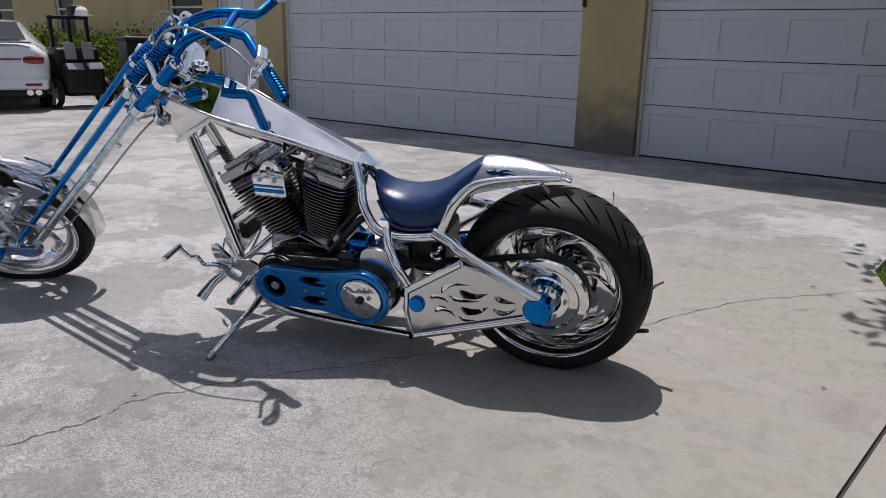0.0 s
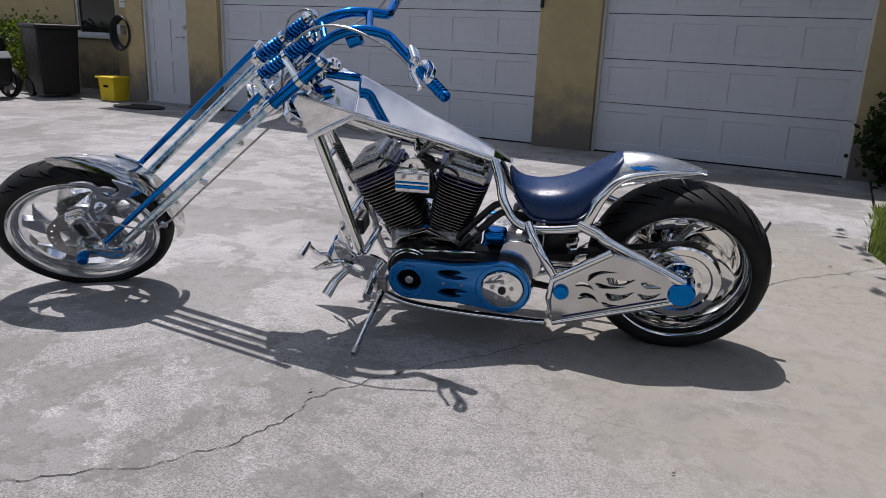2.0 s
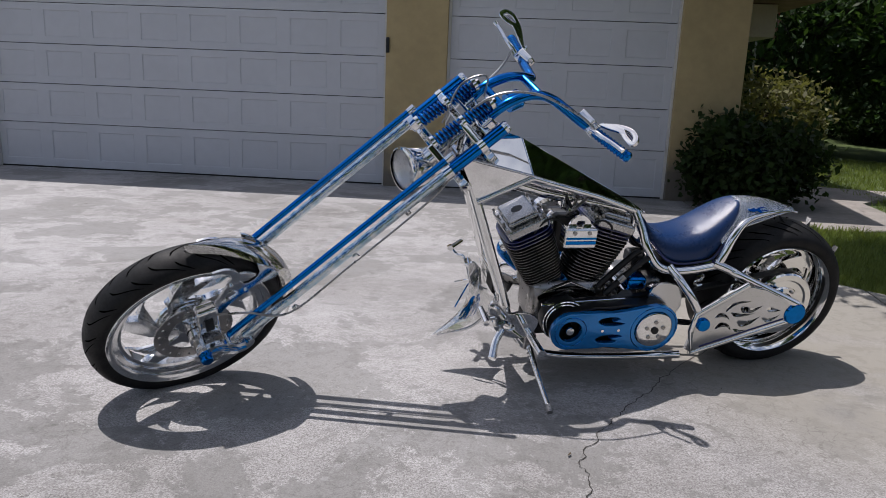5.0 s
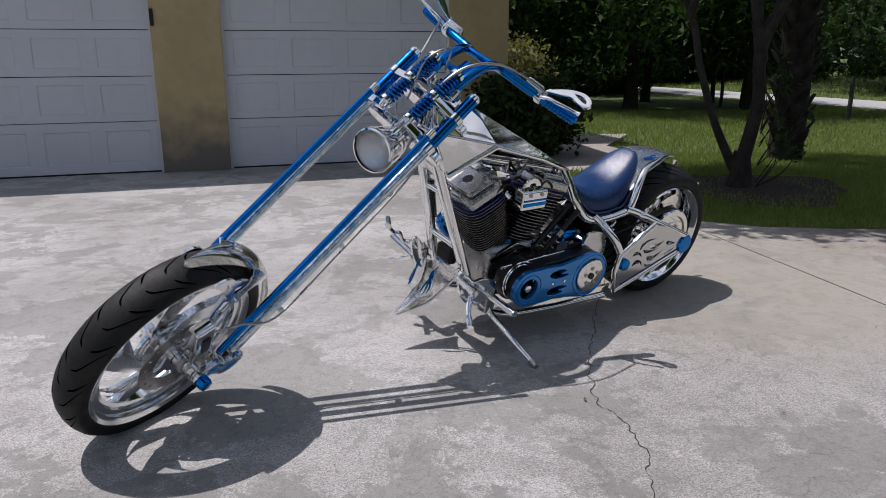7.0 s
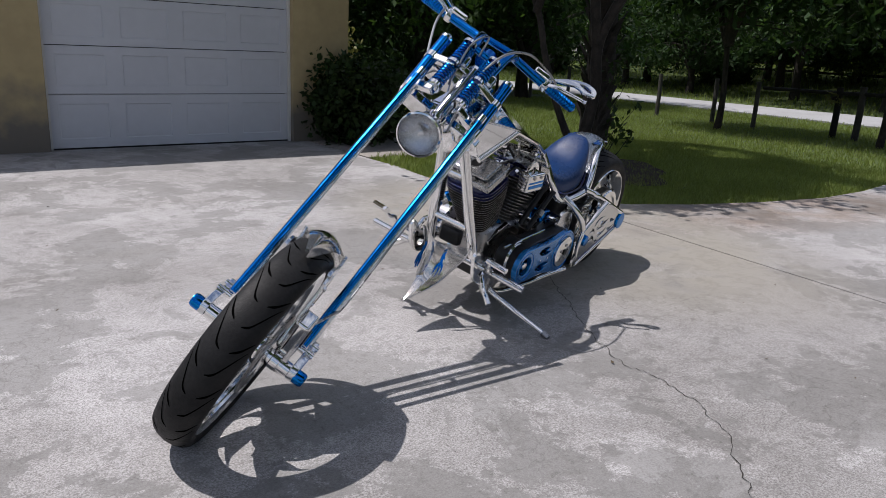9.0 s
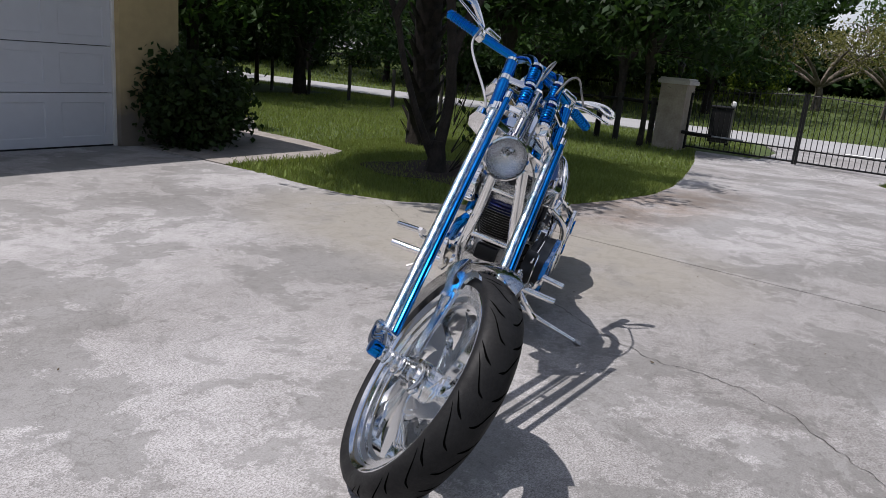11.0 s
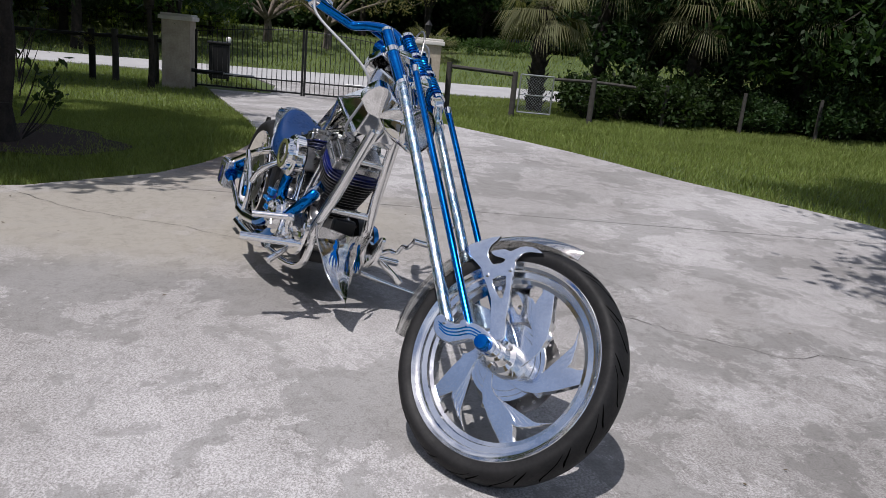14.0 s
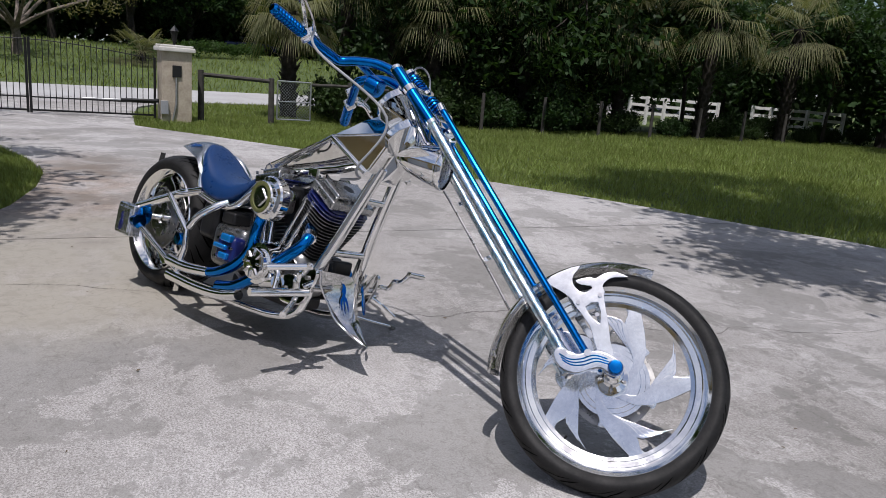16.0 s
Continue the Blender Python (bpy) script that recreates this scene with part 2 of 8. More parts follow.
def splashed_stucco():
    """Tan stucco with splashed earth and mildew over its foot, ragged at the upper edge."""
    m = mat("splashed_stucco", (0.46, 0.36, 0.19), 0.92, var=0.16, scale=1.6, bump=0.45, bscale=170)
    t = m.node_tree
    b = t.nodes["Principled BSDF"]
    old = b.inputs["Base Color"].links[0].from_socket
    tc = t.nodes.new("ShaderNodeTexCoord")
    sx = t.nodes.new("ShaderNodeSeparateXYZ")
    t.links.new(tc.outputs["Object"], sx.inputs[0])
    n = t.nodes.new("ShaderNodeTexNoise")
    n.inputs["Scale"].default_value, n.inputs["Detail"].default_value = 5.0, 8.0
    t.links.new(tc.outputs["Object"], n.inputs["Vector"])
    a = t.nodes.new("ShaderNodeMath")
    a.operation = "MULTIPLY_ADD"
    a.inputs[1].default_value = 0.9
    t.links.new(n.outputs["Fac"], a.inputs[0])
    t.links.new(sx.outputs["Z"], a.inputs[2])
    r = t.nodes.new("ShaderNodeMapRange")
    r.inputs["From Min"].default_value, r.inputs["From Max"].default_value = 0.66, 1.16
    r.inputs["To Min"].default_value, r.inputs["To Max"].default_value = 1.0, 0.0
    t.links.new(a.outputs[0], r.inputs["Value"])
    x = t.nodes.new("ShaderNodeMix")
    x.data_type = "RGBA"
    x.inputs[7].default_value = (0.165, 0.145, 0.118, 1.0)
    t.links.new(r.outputs["Result"], x.inputs[0])
    t.links.new(old, x.inputs[6])
    t.links.new(x.outputs[2], b.inputs["Base Color"])
    return m


STUCCO_LOW = splashed_stucco()
DOOR_WHITE = mat("white_door_paint", (0.55, 0.56, 0.59), 0.45, var=0.07, scale=1.3, rvar=0.08, bump=0.05, bscale=300)
TRIM_WHITE = mat("white_trim", (0.62, 0.61, 0.58), 0.55, var=0.12, scale=6)
COLUMN_WHITE = mat("white_column", (0.66, 0.66, 0.64), 0.6, var=0.08, scale=3)
SEAL = mat("black_seal", (0.012, 0.012, 0.012), 0.8, var=0.2, scale=20)
ROOF = mat("roof_tile", (0.28, 0.19, 0.13), 0.85, var=0.35, scale=6, bump=0.3, bscale=40)
SOFFIT = mat("soffit_paint", (0.55, 0.50, 0.40), 0.8, var=0.1, scale=4)
SOIL = mat("lawn_soil", (0.075, 0.105, 0.028), 0.95, base2=(0.05, 0.075, 0.02), scale=0.8, bump=0.6, bscale=50)
MULCH = mat("mulch", (0.035, 0.021, 0.013), 0.95, var=0.5, scale=25, bump=0.9, bscale=45)
GRASS = leaf_mat("grass_blades", (0.190, 0.232, 0.066), 0.6)
BARK = mat("bark", (0.036, 0.029, 0.023), 0.95, base2=(0.013, 0.011, 0.009), scale=9, bump=0.9, bscale=30)
BARK_PALE = mat("pale_bark", (0.20, 0.17, 0.14), 0.95, base2=(0.09, 0.075, 0.06), scale=7, bump=0.8, bscale=30)
LEAF = leaf_mat("oak_leaves", (0.045, 0.085, 0.022))
LEAF_DARK = leaf_mat("dark_leaves", (0.026, 0.052, 0.016))
LEAF_PALE = leaf_mat("pale_leaves", (0.15, 0.145, 0.06))
LEAF_BUSH = leaf_mat("glossy_shrub_leaves", (0.027, 0.048, 0.014))
LEAF_HEDGE = leaf_mat("hedge_leaves", (0.12, 0.17, 0.025))
LEAF_PALM = leaf_mat("palm_leaves", (0.125, 0.128, 0.062), 0.3)
ASPHALT = mat("road_surface", (0.36, 0.36, 0.36), 0.9, var=0.15, scale=1.2, bump=0.3, bscale=60)
WOOD_GREY = mat("weathered_wood", (0.062, 0.057, 0.051), 0.9, var=0.4, scale=7, bump=0.5, bscale=60)
WOOD_DARK = mat("dark_fence_wood", (0.012, 0.011, 0.010), 0.85, var=0.4, scale=8, bump=0.4, bscale=60)
FENCE_WHITE = mat("white_fence_paint", (0.75, 0.75, 0.73), 0.6, var=0.1, scale=5)
IRON = mat("black_iron", (0.012, 0.012, 0.013), 0.45, metal=0.3, var=0.3, scale=20)
STONE_PILLAR = mat("cream_stucco", (0.46, 0.40, 0.32), 0.9, base2=(0.33, 0.28, 0.22), scale=3.0, bump=0.6, bscale=70)
CAP_WHITE = mat("cast_stone_cap", (0.62, 0.60, 0.56), 0.8, var=0.15, scale=6)
PLASTIC_BLACK = mat("black_plastic", (0.007, 0.007, 0.008), 0.5, var=0.3, scale=10, rvar=0.1)
PLASTIC_GREY = mat("grey_plastic", (0.30, 0.31, 0.33), 0.5, var=0.15, scale=10)
PLASTIC_YELLOW = mat("yellow_plastic", (0.75, 0.55, 0.02), 0.5, var=0.1, scale=10)
GALV = mat("galvanised_steel", (0.45, 0.46, 0.47), 0.4, metal=0.8, var=0.25, scale=12)
GLASS_DARK = mat("window_glass", (0.012, 0.014, 0.016), 0.06)
CAR_WHITE = mat("white_car_paint", (0.74, 0.75, 0.77), 0.22, coat=1.0, var=0.02, scale=3)
LAMP_RED = mat("tail_lamp_red", (0.24, 0.006, 0.008), 0.15, coat=1.0)
RUBBER = mat("tyre_rubber", (0.009, 0.009, 0.0095), 0.6, base2=(0.015, 0.015, 0.015), scale=14, rvar=0.08, bump=0.12, bscale=220)
CHROME = mat("chrome", (0.88, 0.88, 0.87), 0.045, metal=1.0, rvar=0.03, var=0.03, scale=9)
CHROME_SOFT = mat("polished_aluminium", (0.66, 0.67, 0.69), 0.17, metal=1.0, rvar=0.05, var=0.06, scale=12)
ENGRAVED = mat("engraved_chrome", (0.86, 0.87, 0.87), 0.10, metal=1.0, base2=(0.30, 0.50, 0.62), scale=30, bump=0.35, bscale=70)
LAMP_SILVER = mat("lamp_reflector", (0.72, 0.73, 0.75), 0.22, metal=1.0, var=0.2, scale=40, bump=0.3, bscale=160)
STEEL = mat("satin_steel", (0.42, 0.41, 0.40), 0.32, metal=1.0, var=0.25, scale=18, rvar=0.1)
BLUE = mat("blue_anodised", (0.006, 0.19, 0.60), 0.13, metal=1.0, var=0.18, scale=10, rvar=0.05)
BLUE_PAINT = mat("blue_paint", (0.008, 0.22, 0.62), 0.20, metal=0.55, var=0.12, scale=12, coat=0.6)
BLUE_DEEP = mat("deep_blue_paint", (0.006, 0.012, 0.10), 0.3, coat=0.8, var=0.2, scale=14)
LEATHER = mat("blue_leather", (0.004, 0.028, 0.105), 0.30, var=0.2, scale=9, bump=0.12, bscale=420, rvar=0.06)
GROOVE = mat("groove_shade", (0.002, 0.002, 0.002), 1.0)
GROOVE.node_tree.nodes["Principled BSDF"].inputs["Specular IOR Level"].default_value = 0.0
RUBBER.node_tree.nodes["Principled BSDF"].inputs["Specular IOR Level"].default_value = 0.28
WHEEL_ALU = mat("machined_aluminium", (0.84, 0.865, 0.89), 0.14, metal=1.0, var=0.12, scale=16, rvar=0.02)
RIM_ALU = mat("turned_aluminium", (0.80, 0.815, 0.83), 0.13, metal=1.0, var=0.10, scale=22, rvar=0.08)
HAMMERED = mat("hammered_silver", (0.78, 0.80, 0.83), 0.24, metal=1.0, var=0.1, scale=30, bump=0.35, bscale=120)
SATIN = mat("satin_aluminium", (0.50, 0.50, 0.50), 0.26, metal=1.0, var=0.2, scale=14, rvar=0.06)
BLACK = mat("black_enamel", (0.008, 0.008, 0.009), 0.4, var=0.3, scale=16, rvar=0.1)
LENS = mat("lamp_glass", (0.95, 0.96, 0.98), 0.03, trans=1.0, bump=0.25, bscale=70)


# ---- mesh helpers ----
def obj(name, bm, material, smooth=30.0):
    me = bpy.data.meshes.new(name)
    bmesh.ops.recalc_face_normals(bm, faces=bm.faces[:])
    bm.to_mesh(me)
    bm.free()
    me.materials.append(material)
    if smooth:
        me.polygons.foreach_set("use_smooth", [True] * len(me.polygons))
        me.set_sharp_from_angle(angle=radians(smooth))
    ob = new(name, me)
    if smooth and len(me.polygons) < 6000:
        ob.modifiers.new("even_shading", "WEIGHTED_NORMAL").keep_sharp = True
    return ob


def part(name, bm, material, parent, label="", smooth=30.0):
    """One mesh under a thing or under a part."""
    ob = obj(name, bm, material, smooth)
    ob.parent = parent
    if label:
        tagged(ob, label)
    return ob


def thing(name, label, category, m=None, group="", kind=""):
    ob = new(name)
    ob.empty_display_size = 0.1
    if m is not None:
        ob.matrix_world = m
    return tagged(ob, label, category, group, kind)


def box(sx, sy, sz, at=(0, 0, 0), bevel=0.0, seg=2, rot=None, bm=None):
    bm = bm or bmesh.new()
    r = bmesh.ops.create_cube(bm, size=1.0)
    vs = r["verts"]
    m = Matrix.Translation(at) @ (rot or Matrix.Identity(4)) @ Matrix.Diagonal((sx, sy, sz, 1))
    bmesh.ops.transform(bm, matrix=m, verts=vs)
    if bevel:
        es = list({e for v in vs for e in v.link_edges})
        bmesh.ops.bevel(bm, geom=es, offset=bevel, segments=seg, profile=0.5, affect="EDGES")
    return bm


def smooth_path(pts, n=8):
    """Catmull-Rom through the points."""
    p = [Vector(q) for q in pts]
    p = [p[0] * 2 - p[1]] + p + [p[-1] * 2 - p[-2]]
    out = []
    for i in range(1, len(p) - 2):
        a, b, c, d = p[i - 1], p[i], p[i + 1], p[i + 2]
        for k in range(n):
            s = k / n
            out.append(0.5 * ((2 * b) + (c - a) * s + (2 * a - 5 * b + 4 * c - d) * s * s + (3 * b - a - 3 * c + d) * s ** 3))
    out.append(p[-2])
    return out


def tube(pts, r, seg=12, smooth=0, bm=None, caps=True, flat=None):
    """A round bar along the points; r is one radius or one for each given point. flat: (width factor, up) for an oval section."""
    bm = bm or bmesh.new()
    pts = [Vector(p) for p in pts]
    rs = list(r) if isinstance(r, (list, tuple)) else [r] * len(pts)
    if smooth:
        n0 = len(pts)
        pts = smooth_path(pts, smooth)
        rs = [rs[min(n0 - 1, int(i / smooth))] + (rs[min(n0 - 1, int(i / smooth) + 1)] - rs[min(n0 - 1, int(i / smooth))]) * ((i % smooth) / smooth) for i in range(len(pts))]
    rings = []
    nrm = None
    for i, p in enumerate(pts):
        d = (pts[min(i + 1, len(pts) - 1)] - pts[max(i - 1, 0)]).normalized()
        if nrm is None:
            nrm = d.orthogonal().normalized()
            if flat:
                nrm = (Vector(flat[1]) - d * d.dot(Vector(flat[1]))).normalized()
        else:
            nrm = (nrm - d * nrm.dot(d)).normalized()
        bi = d.cross(nrm)
        w = flat[0] if flat else 1.0
        rings.append([bm.verts.new(p + (nrm * math.cos(2 * math.pi * k / seg) + bi * w * math.sin(2 * math.pi * k / seg)) * rs[i]) for k in range(seg)])
    for a, b in zip(rings, rings[1:]):
        for k in range(seg):
            bm.faces.new((a[k], a[(k + 1) % seg], b[(k + 1) % seg], b[k]))
    if caps:
        bm.faces.new(rings[0][::-1])
        bm.faces.new(rings[-1])
    return bm


def lathe(profile, seg=48, m=None, bm=None, closed=False):
    """Turns (radius, height) about the y axis; the points run along the outline."""
    bm = bm or bmesh.new()
    m = m or Matrix.Identity(4)
    rings = []
    for r, h in profile:
        if r < 1e-6:
            rings.append([bm.verts.new(m @ Vector((0, h, 0)))])
        else:
            rings.append([bm.verts.new(m @ Vector((r * math.cos(2 * math.pi * k / seg), h, r * math.sin(2 * math.pi * k / seg)))) for k in range(seg)])
    pairs = list(zip(rings, rings[1:])) + ([(rings[-1], rings[0])] if closed else [])
    for a, b in pairs:
        for k in range(seg):
            k2 = (k + 1) % seg
            if len(a) == 1 and len(b) == 1:
                continue
            if len(a) == 1:
                bm.faces.new((a[0], b[k2], b[k]))
            elif len(b) == 1:
                bm.faces.new((a[k], a[k2], b[0]))
            else:
                bm.faces.new((a[k], a[k2], b[k2], b[k]))
    return bm


def cyl(a, b, r, seg=20, r2=None, bm=None):
    return tube([a, b], [r, r if r2 is None else r2], seg, bm=bm)


def plate(outline, holes, thick, m=None, bevel=0.0015, bm=None, rnd=0):
    """A flat plate from an outline and cut-outs in the x-z plane, with its thickness along y."""
    cu = bpy.data.curves.new("plate", "CURVE")
    cu.dimensions, cu.fill_mode, cu.extrude, cu.bevel_depth, cu.bevel_resolution = "2D", "BOTH", thick / 2, bevel, 1
    for loop in [outline] + list(holes):
        pts = [(p[0], p[1], 0.0) for p in loop]
        if rnd:
            closed = [pts[-1]] + pts + [pts[0], pts[1]]
            v = [Vector(p) for p in closed]
            pts = []
            for i in range(1, len(v) - 2):
                a, b, c, d = v[i - 1], v[i], v[i + 1], v[i + 2]
                for k in range(rnd):
                    s = k / rnd
                    q = 0.5 * ((2 * b) + (c - a) * s + (2 * a - 5 * b + 4 * c - d) * s * s + (3 * b - a - 3 * c + d) * s ** 3)
                    pts.append(tuple(q))
        sp = cu.splines.new("POLY")
        sp.points.add(len(pts) - 1)
        for q, p in zip(sp.points, pts):
            q.co = (*p, 1.0)
        sp.use_cyclic_u = True
    tmp = bpy.data.objects.new("plate_tmp", cu)
    scene.collection.objects.link(tmp)
    dg = bpy.context.evaluated_depsgraph_get()
    me = bpy.data.meshes.new_from_object(tmp.evaluated_get(dg))
    out = bm or bmesh.new()
    start = len(out.verts)
    out.from_mesh(me)
    out.verts.ensure_lookup_table()
    turn = Matrix(((1, 0, 0, 0), (0, 0, -1, 0), (0, 1, 0, 0), (0, 0, 0, 1)))
    bmesh.ops.transform(out, matrix=(m or Matrix.Identity(4)) @ turn, verts=out.verts[start:])
    bpy.data.objects.remove(tmp)
    bpy.data.curves.remove(cu)
    bpy.data.meshes.remove(me)
    bmesh.ops.remove_doubles(out, verts=out.verts[start:], dist=1e-6)
    return out


def sheet(name, verts, faces, material, smooth=False):
    """A mesh straight from lists, for large counts."""
    me = bpy.data.meshes.new(name)
    me.from_pydata(verts, [], faces)
    me.materials.append(material)
    if smooth:
        me.polygons.foreach_set("use_smooth", [True] * len(me.polygons))
    return new(name, me)


def quads(name, v, material):
    """A mesh of loose quads from an array (n, 4, 3)."""
    n = len(v)
    me = bpy.data.meshes.new(name)
    me.vertices.add(n * 4)
    me.vertices.foreach_set("co", np.ascontiguousarray(v, dtype=np.float32).ravel())
    me.loops.add(n * 4)
    me.loops.foreach_set("vertex_index", np.arange(n * 4, dtype=np.int32))
    me.polygons.add(n)
    me.polygons.foreach_set("loop_start", np.arange(0, n * 4, 4, dtype=np.int32))
    me.update(calc_edges=True)
    me.materials.append(material)
    return new(name, me)


# ---- ground ----
LAWN_L = [(2.74, 7.98), (2.77, 7.45), (2.71, 7.05), (2.68, 6.42), (2.83, 5.95), (3.16, 5.61), (3.51, 5.25), (4.03, 5.00), (4.78, 4.80), (5.62, 4.70), (6.55, 4.78), (7.8, 5.02),
          (9.4, 5.36), (11.1, 5.75), (12.4, 6.10), (13.4, 6.35)]
LAWN_R = [(13.4, 2.75), (11.7, 2.98), (10.0, 2.10), (8.4, 1.45), (6.75, 0.86), (4.95, 0.32), (4.40, 0.02), (3.55, -0.50), (2.40, -1.08), (1.70, -1.50), (-1.0, -2.3), (-5.0, -3.7), (-16.0, -8.0)]
JX, JS = 2.60, 0.083          # the joint runs along x = JX + JS * y


def slab(name, outline, z, depth, material, label, bevel=0.006):
    bm = bmesh.new()
    f = bm.faces.new([bm.verts.new((x, y, z)) for x, y in outline])
    if f.normal.z < 0:
        f.normal_flip()
    r = bmesh.ops.extrude_face_region(bm, geom=[f])
    bmesh.ops.translate(bm, verts=[v for v in r["geom"] if isinstance(v, bmesh.types.BMVert)], vec=(0, 0, -depth))
    for k in range(13):
        bmesh.ops.bisect_plane(bm, geom=bm.verts[:] + bm.edges[:] + bm.faces[:], plane_co=(4.0 + k, 0, 0), plane_no=(1, 0, 0))
    for v in bm.verts:
        v.co.z += rise(v.co.x)
    ob = obj(name, bm, material, smooth=0)
    return tagged(ob, label, "paving", kind="structure")


def cut(line, off, above):
    """The part of a polyline on one side of the slanting joint."""
    side = lambda p: p[0] - JX - JS * p[1] - off
    out = []
    for a, b in zip(line, line[1:]):
        ka, kb = side(a), side(b)
        if (ka > 0) == above:
            out.append(a)
        if (ka > 0) != (kb > 0):
            s = ka / (ka - kb)
            out.append((a[0] + (b[0] - a[0]) * s, a[1] + (b[1] - a[1]) * s))
    if (side(line[-1]) > 0) == above:
        out.append(line[-1])
    return out


def rise(x):
    """The drive falls gently to the gate; the land beyond the road climbs."""
    a = np.clip((x - 4.0) / 9.0, 0.0, 1.0)
    b = np.clip((x - 21.5) / 19.7, 0.0, 1.0)
    return -0.25 * a * a * (3.0 - 2.0 * a) - 0.0075 * np.maximum(x - 13.0, 0.0) + 1.3 * b * b * (3.0 - 2.0 * b)


# earth and lawn, one sheet to the horizon, a little below the paving
bm = bmesh.new()
bmesh.ops.create_grid(bm, x_segments=160, y_segments=60, size=900.0)
for v in bm.verts:
    v.co.x, v.co.y = (math.copysign(abs(v.co.x / 900.0) ** 3 * 900.0, v.co.x), math.copysign(abs(v.co.y / 900.0) ** 3 * 900.0, v.co.y))
    v.co.z = -0.035 + rise(v.co.x)
tagged(obj("ground", bm, SOIL, smooth=0), "green lawn ground with bare earth between the grass", "ground", kind="structure")

left_near, left_far = cut(LAWN_L, 0.0, False), cut(LAWN_L, 0.014, True)
right_far, right_near = cut(LAWN_R, 0.014, True), cut(LAWN_R, 0.0, False)
slab("driveway", [(2.74, 8.2)] + left_near + right_near + [(-22.0, -8.0), (-22.0, 12.0), (2.74, 12.0)], 0.0, 0.12, CONCRETE, "grey concrete driveway slab worn pale in patches")
slab("driveway_slab", left_far + [(13.5, 5.15), (15.8, 5.2), (17.95, 5.9), (18.1, 1.0), (15.8, 2.3)] + right_far, 0.0, 0.12, CONCRETE, "grey concrete driveway slab running to the iron gate")
slab("expansion_joint", [(JX + JS * y + d, y) for y, d in ((-1.0, -0.004), (-1.0, 0.018), (5.62, 0.018), (5.62, -0.004))], -0.010, 0.05, DARK_JOINT, "dark filler strip in the joint of the slabs")
slab("front_walk", [(2.76, 7.98), (3.2, 7.98), (4.0, 7.86), (4.62, 8.12), (4.85, 8.9), (4.95, 9.9), (6.2, 11.4), (3.3, 11.4), (3.3, 9.28), (2.76, 9.28)], 0.006, 0.1, CONC_OLD, "pale concrete walk along the house front")
slab("road", [(45.0, -80.0), (50.0, -80.0), (30.0, -30.0), (25.2, -13.0), (22.0, 0.0), (21.7, 6.0), (20.7, 20.0), (16.0, 108.0), (12.6, 108.0), (17.2, 20.0), (18.0, 6.0), (18.2, 0.0), (21.5, -14.0), (26.0, -30.0)], 0.0, 0.1, ASPHALT, "light grey asphalt road beyond the fence")


def crack(pts, w, name="crack", seed=3):
    rng = random.Random(seed)
    line = smooth_path([(x, y, 0) for x, y in pts], 9)
    vs, fs = [], []
    off = 0.0
    for i, p in enumerate(line):
        d = (line[min(i + 1, len(line) - 1)] - line[max(i - 1, 0)]).normalized()
        s = Vector((-d.y, d.x, 0))
        off = off * 0.55 + rng.uniform(-0.012, 0.012)
        q = p + s * off
        h = w * (0.35 + rng.random() * 0.9)
        vs += [(*(q - s * h)[:2], 0.0025), (*(q + s * h)[:2], 0.0025)]
        if i:
            k = 2 * i
            fs.append((k - 2, k, k + 1, k - 1))
    return tagged(sheet(name, vs, fs, DARK_JOINT), "thin dark crack across the concrete", "crack", kind="structure")


crack([(0.55, 2.2), (0.64, 2.34), (0.78, 2.49), (0.95, 2.67), (1.03, 2.86), (1.06, 3.05), (1.05, 3.18), (1.14, 3.37), (1.25, 3.58), (1.38, 3.79), (1.50, 3.98), (1.72, 4.3), (1.95, 4.7), (2.06, 4.87),
       (2.19, 5.25), (2.42, 5.65), (2.76, 6.07), (2.98, 6.4)], 0.0018, seed=5)
crack([(0.55, 2.2), (0.40, 1.95), (0.42, 1.7), (0.2, 1.3), (0.1, 0.8)], 0.0015, seed=8)

# small dry leaves and bits on the concrete
rng = np.random.default_rng(4)
n = 130
px_ = np.column_stack([rng.uniform(-4.5, 6.0, n), rng.uniform(-0.6, 7.8, n)])
bits = np.zeros((n, 4, 3))
for i in range(n):
    a, s = rng.uniform(0, 6.28), rng.uniform(0.004, 0.014)
    d, e = np.array([math.cos(a), math.sin(a)]), np.array([-math.sin(a), math.cos(a)])
    for k, (p, q) in enumerate(((-1, 0), (0, 0.4), (1, 0), (0, -0.4))):
        bits[i, k, :2] = px_[i] + d * p * s + e * q * s
        bits[i, k, 2] = 0.004 + rng.uniform(0, 0.006)
tagged(quads("leaf_litter", bits, mat("dry_litter", (0.10, 0.075, 0.045), 0.9, var=0.4, scale=3)), "scattered dry leaf bits on the concrete", "litter", kind="stuff")


# ---- house ----
WALL_Y = 9.30
DOORS = [(-5.32, -0.67, 2.44), (0.07, 2.51, 2.44)]


def wall(name, x0, x1, z0, z1, y=WALL_Y, t=0.25, material=None, label="tan stucco house wall"):
    bm = box(x1 - x0, t, z1 - z0, ((x0 + x1) / 2, y + t / 2, (z0 + z1) / 2), 0.006)
    return tagged(obj(name, bm, material or STUCCO), label, "wall", kind="structure")


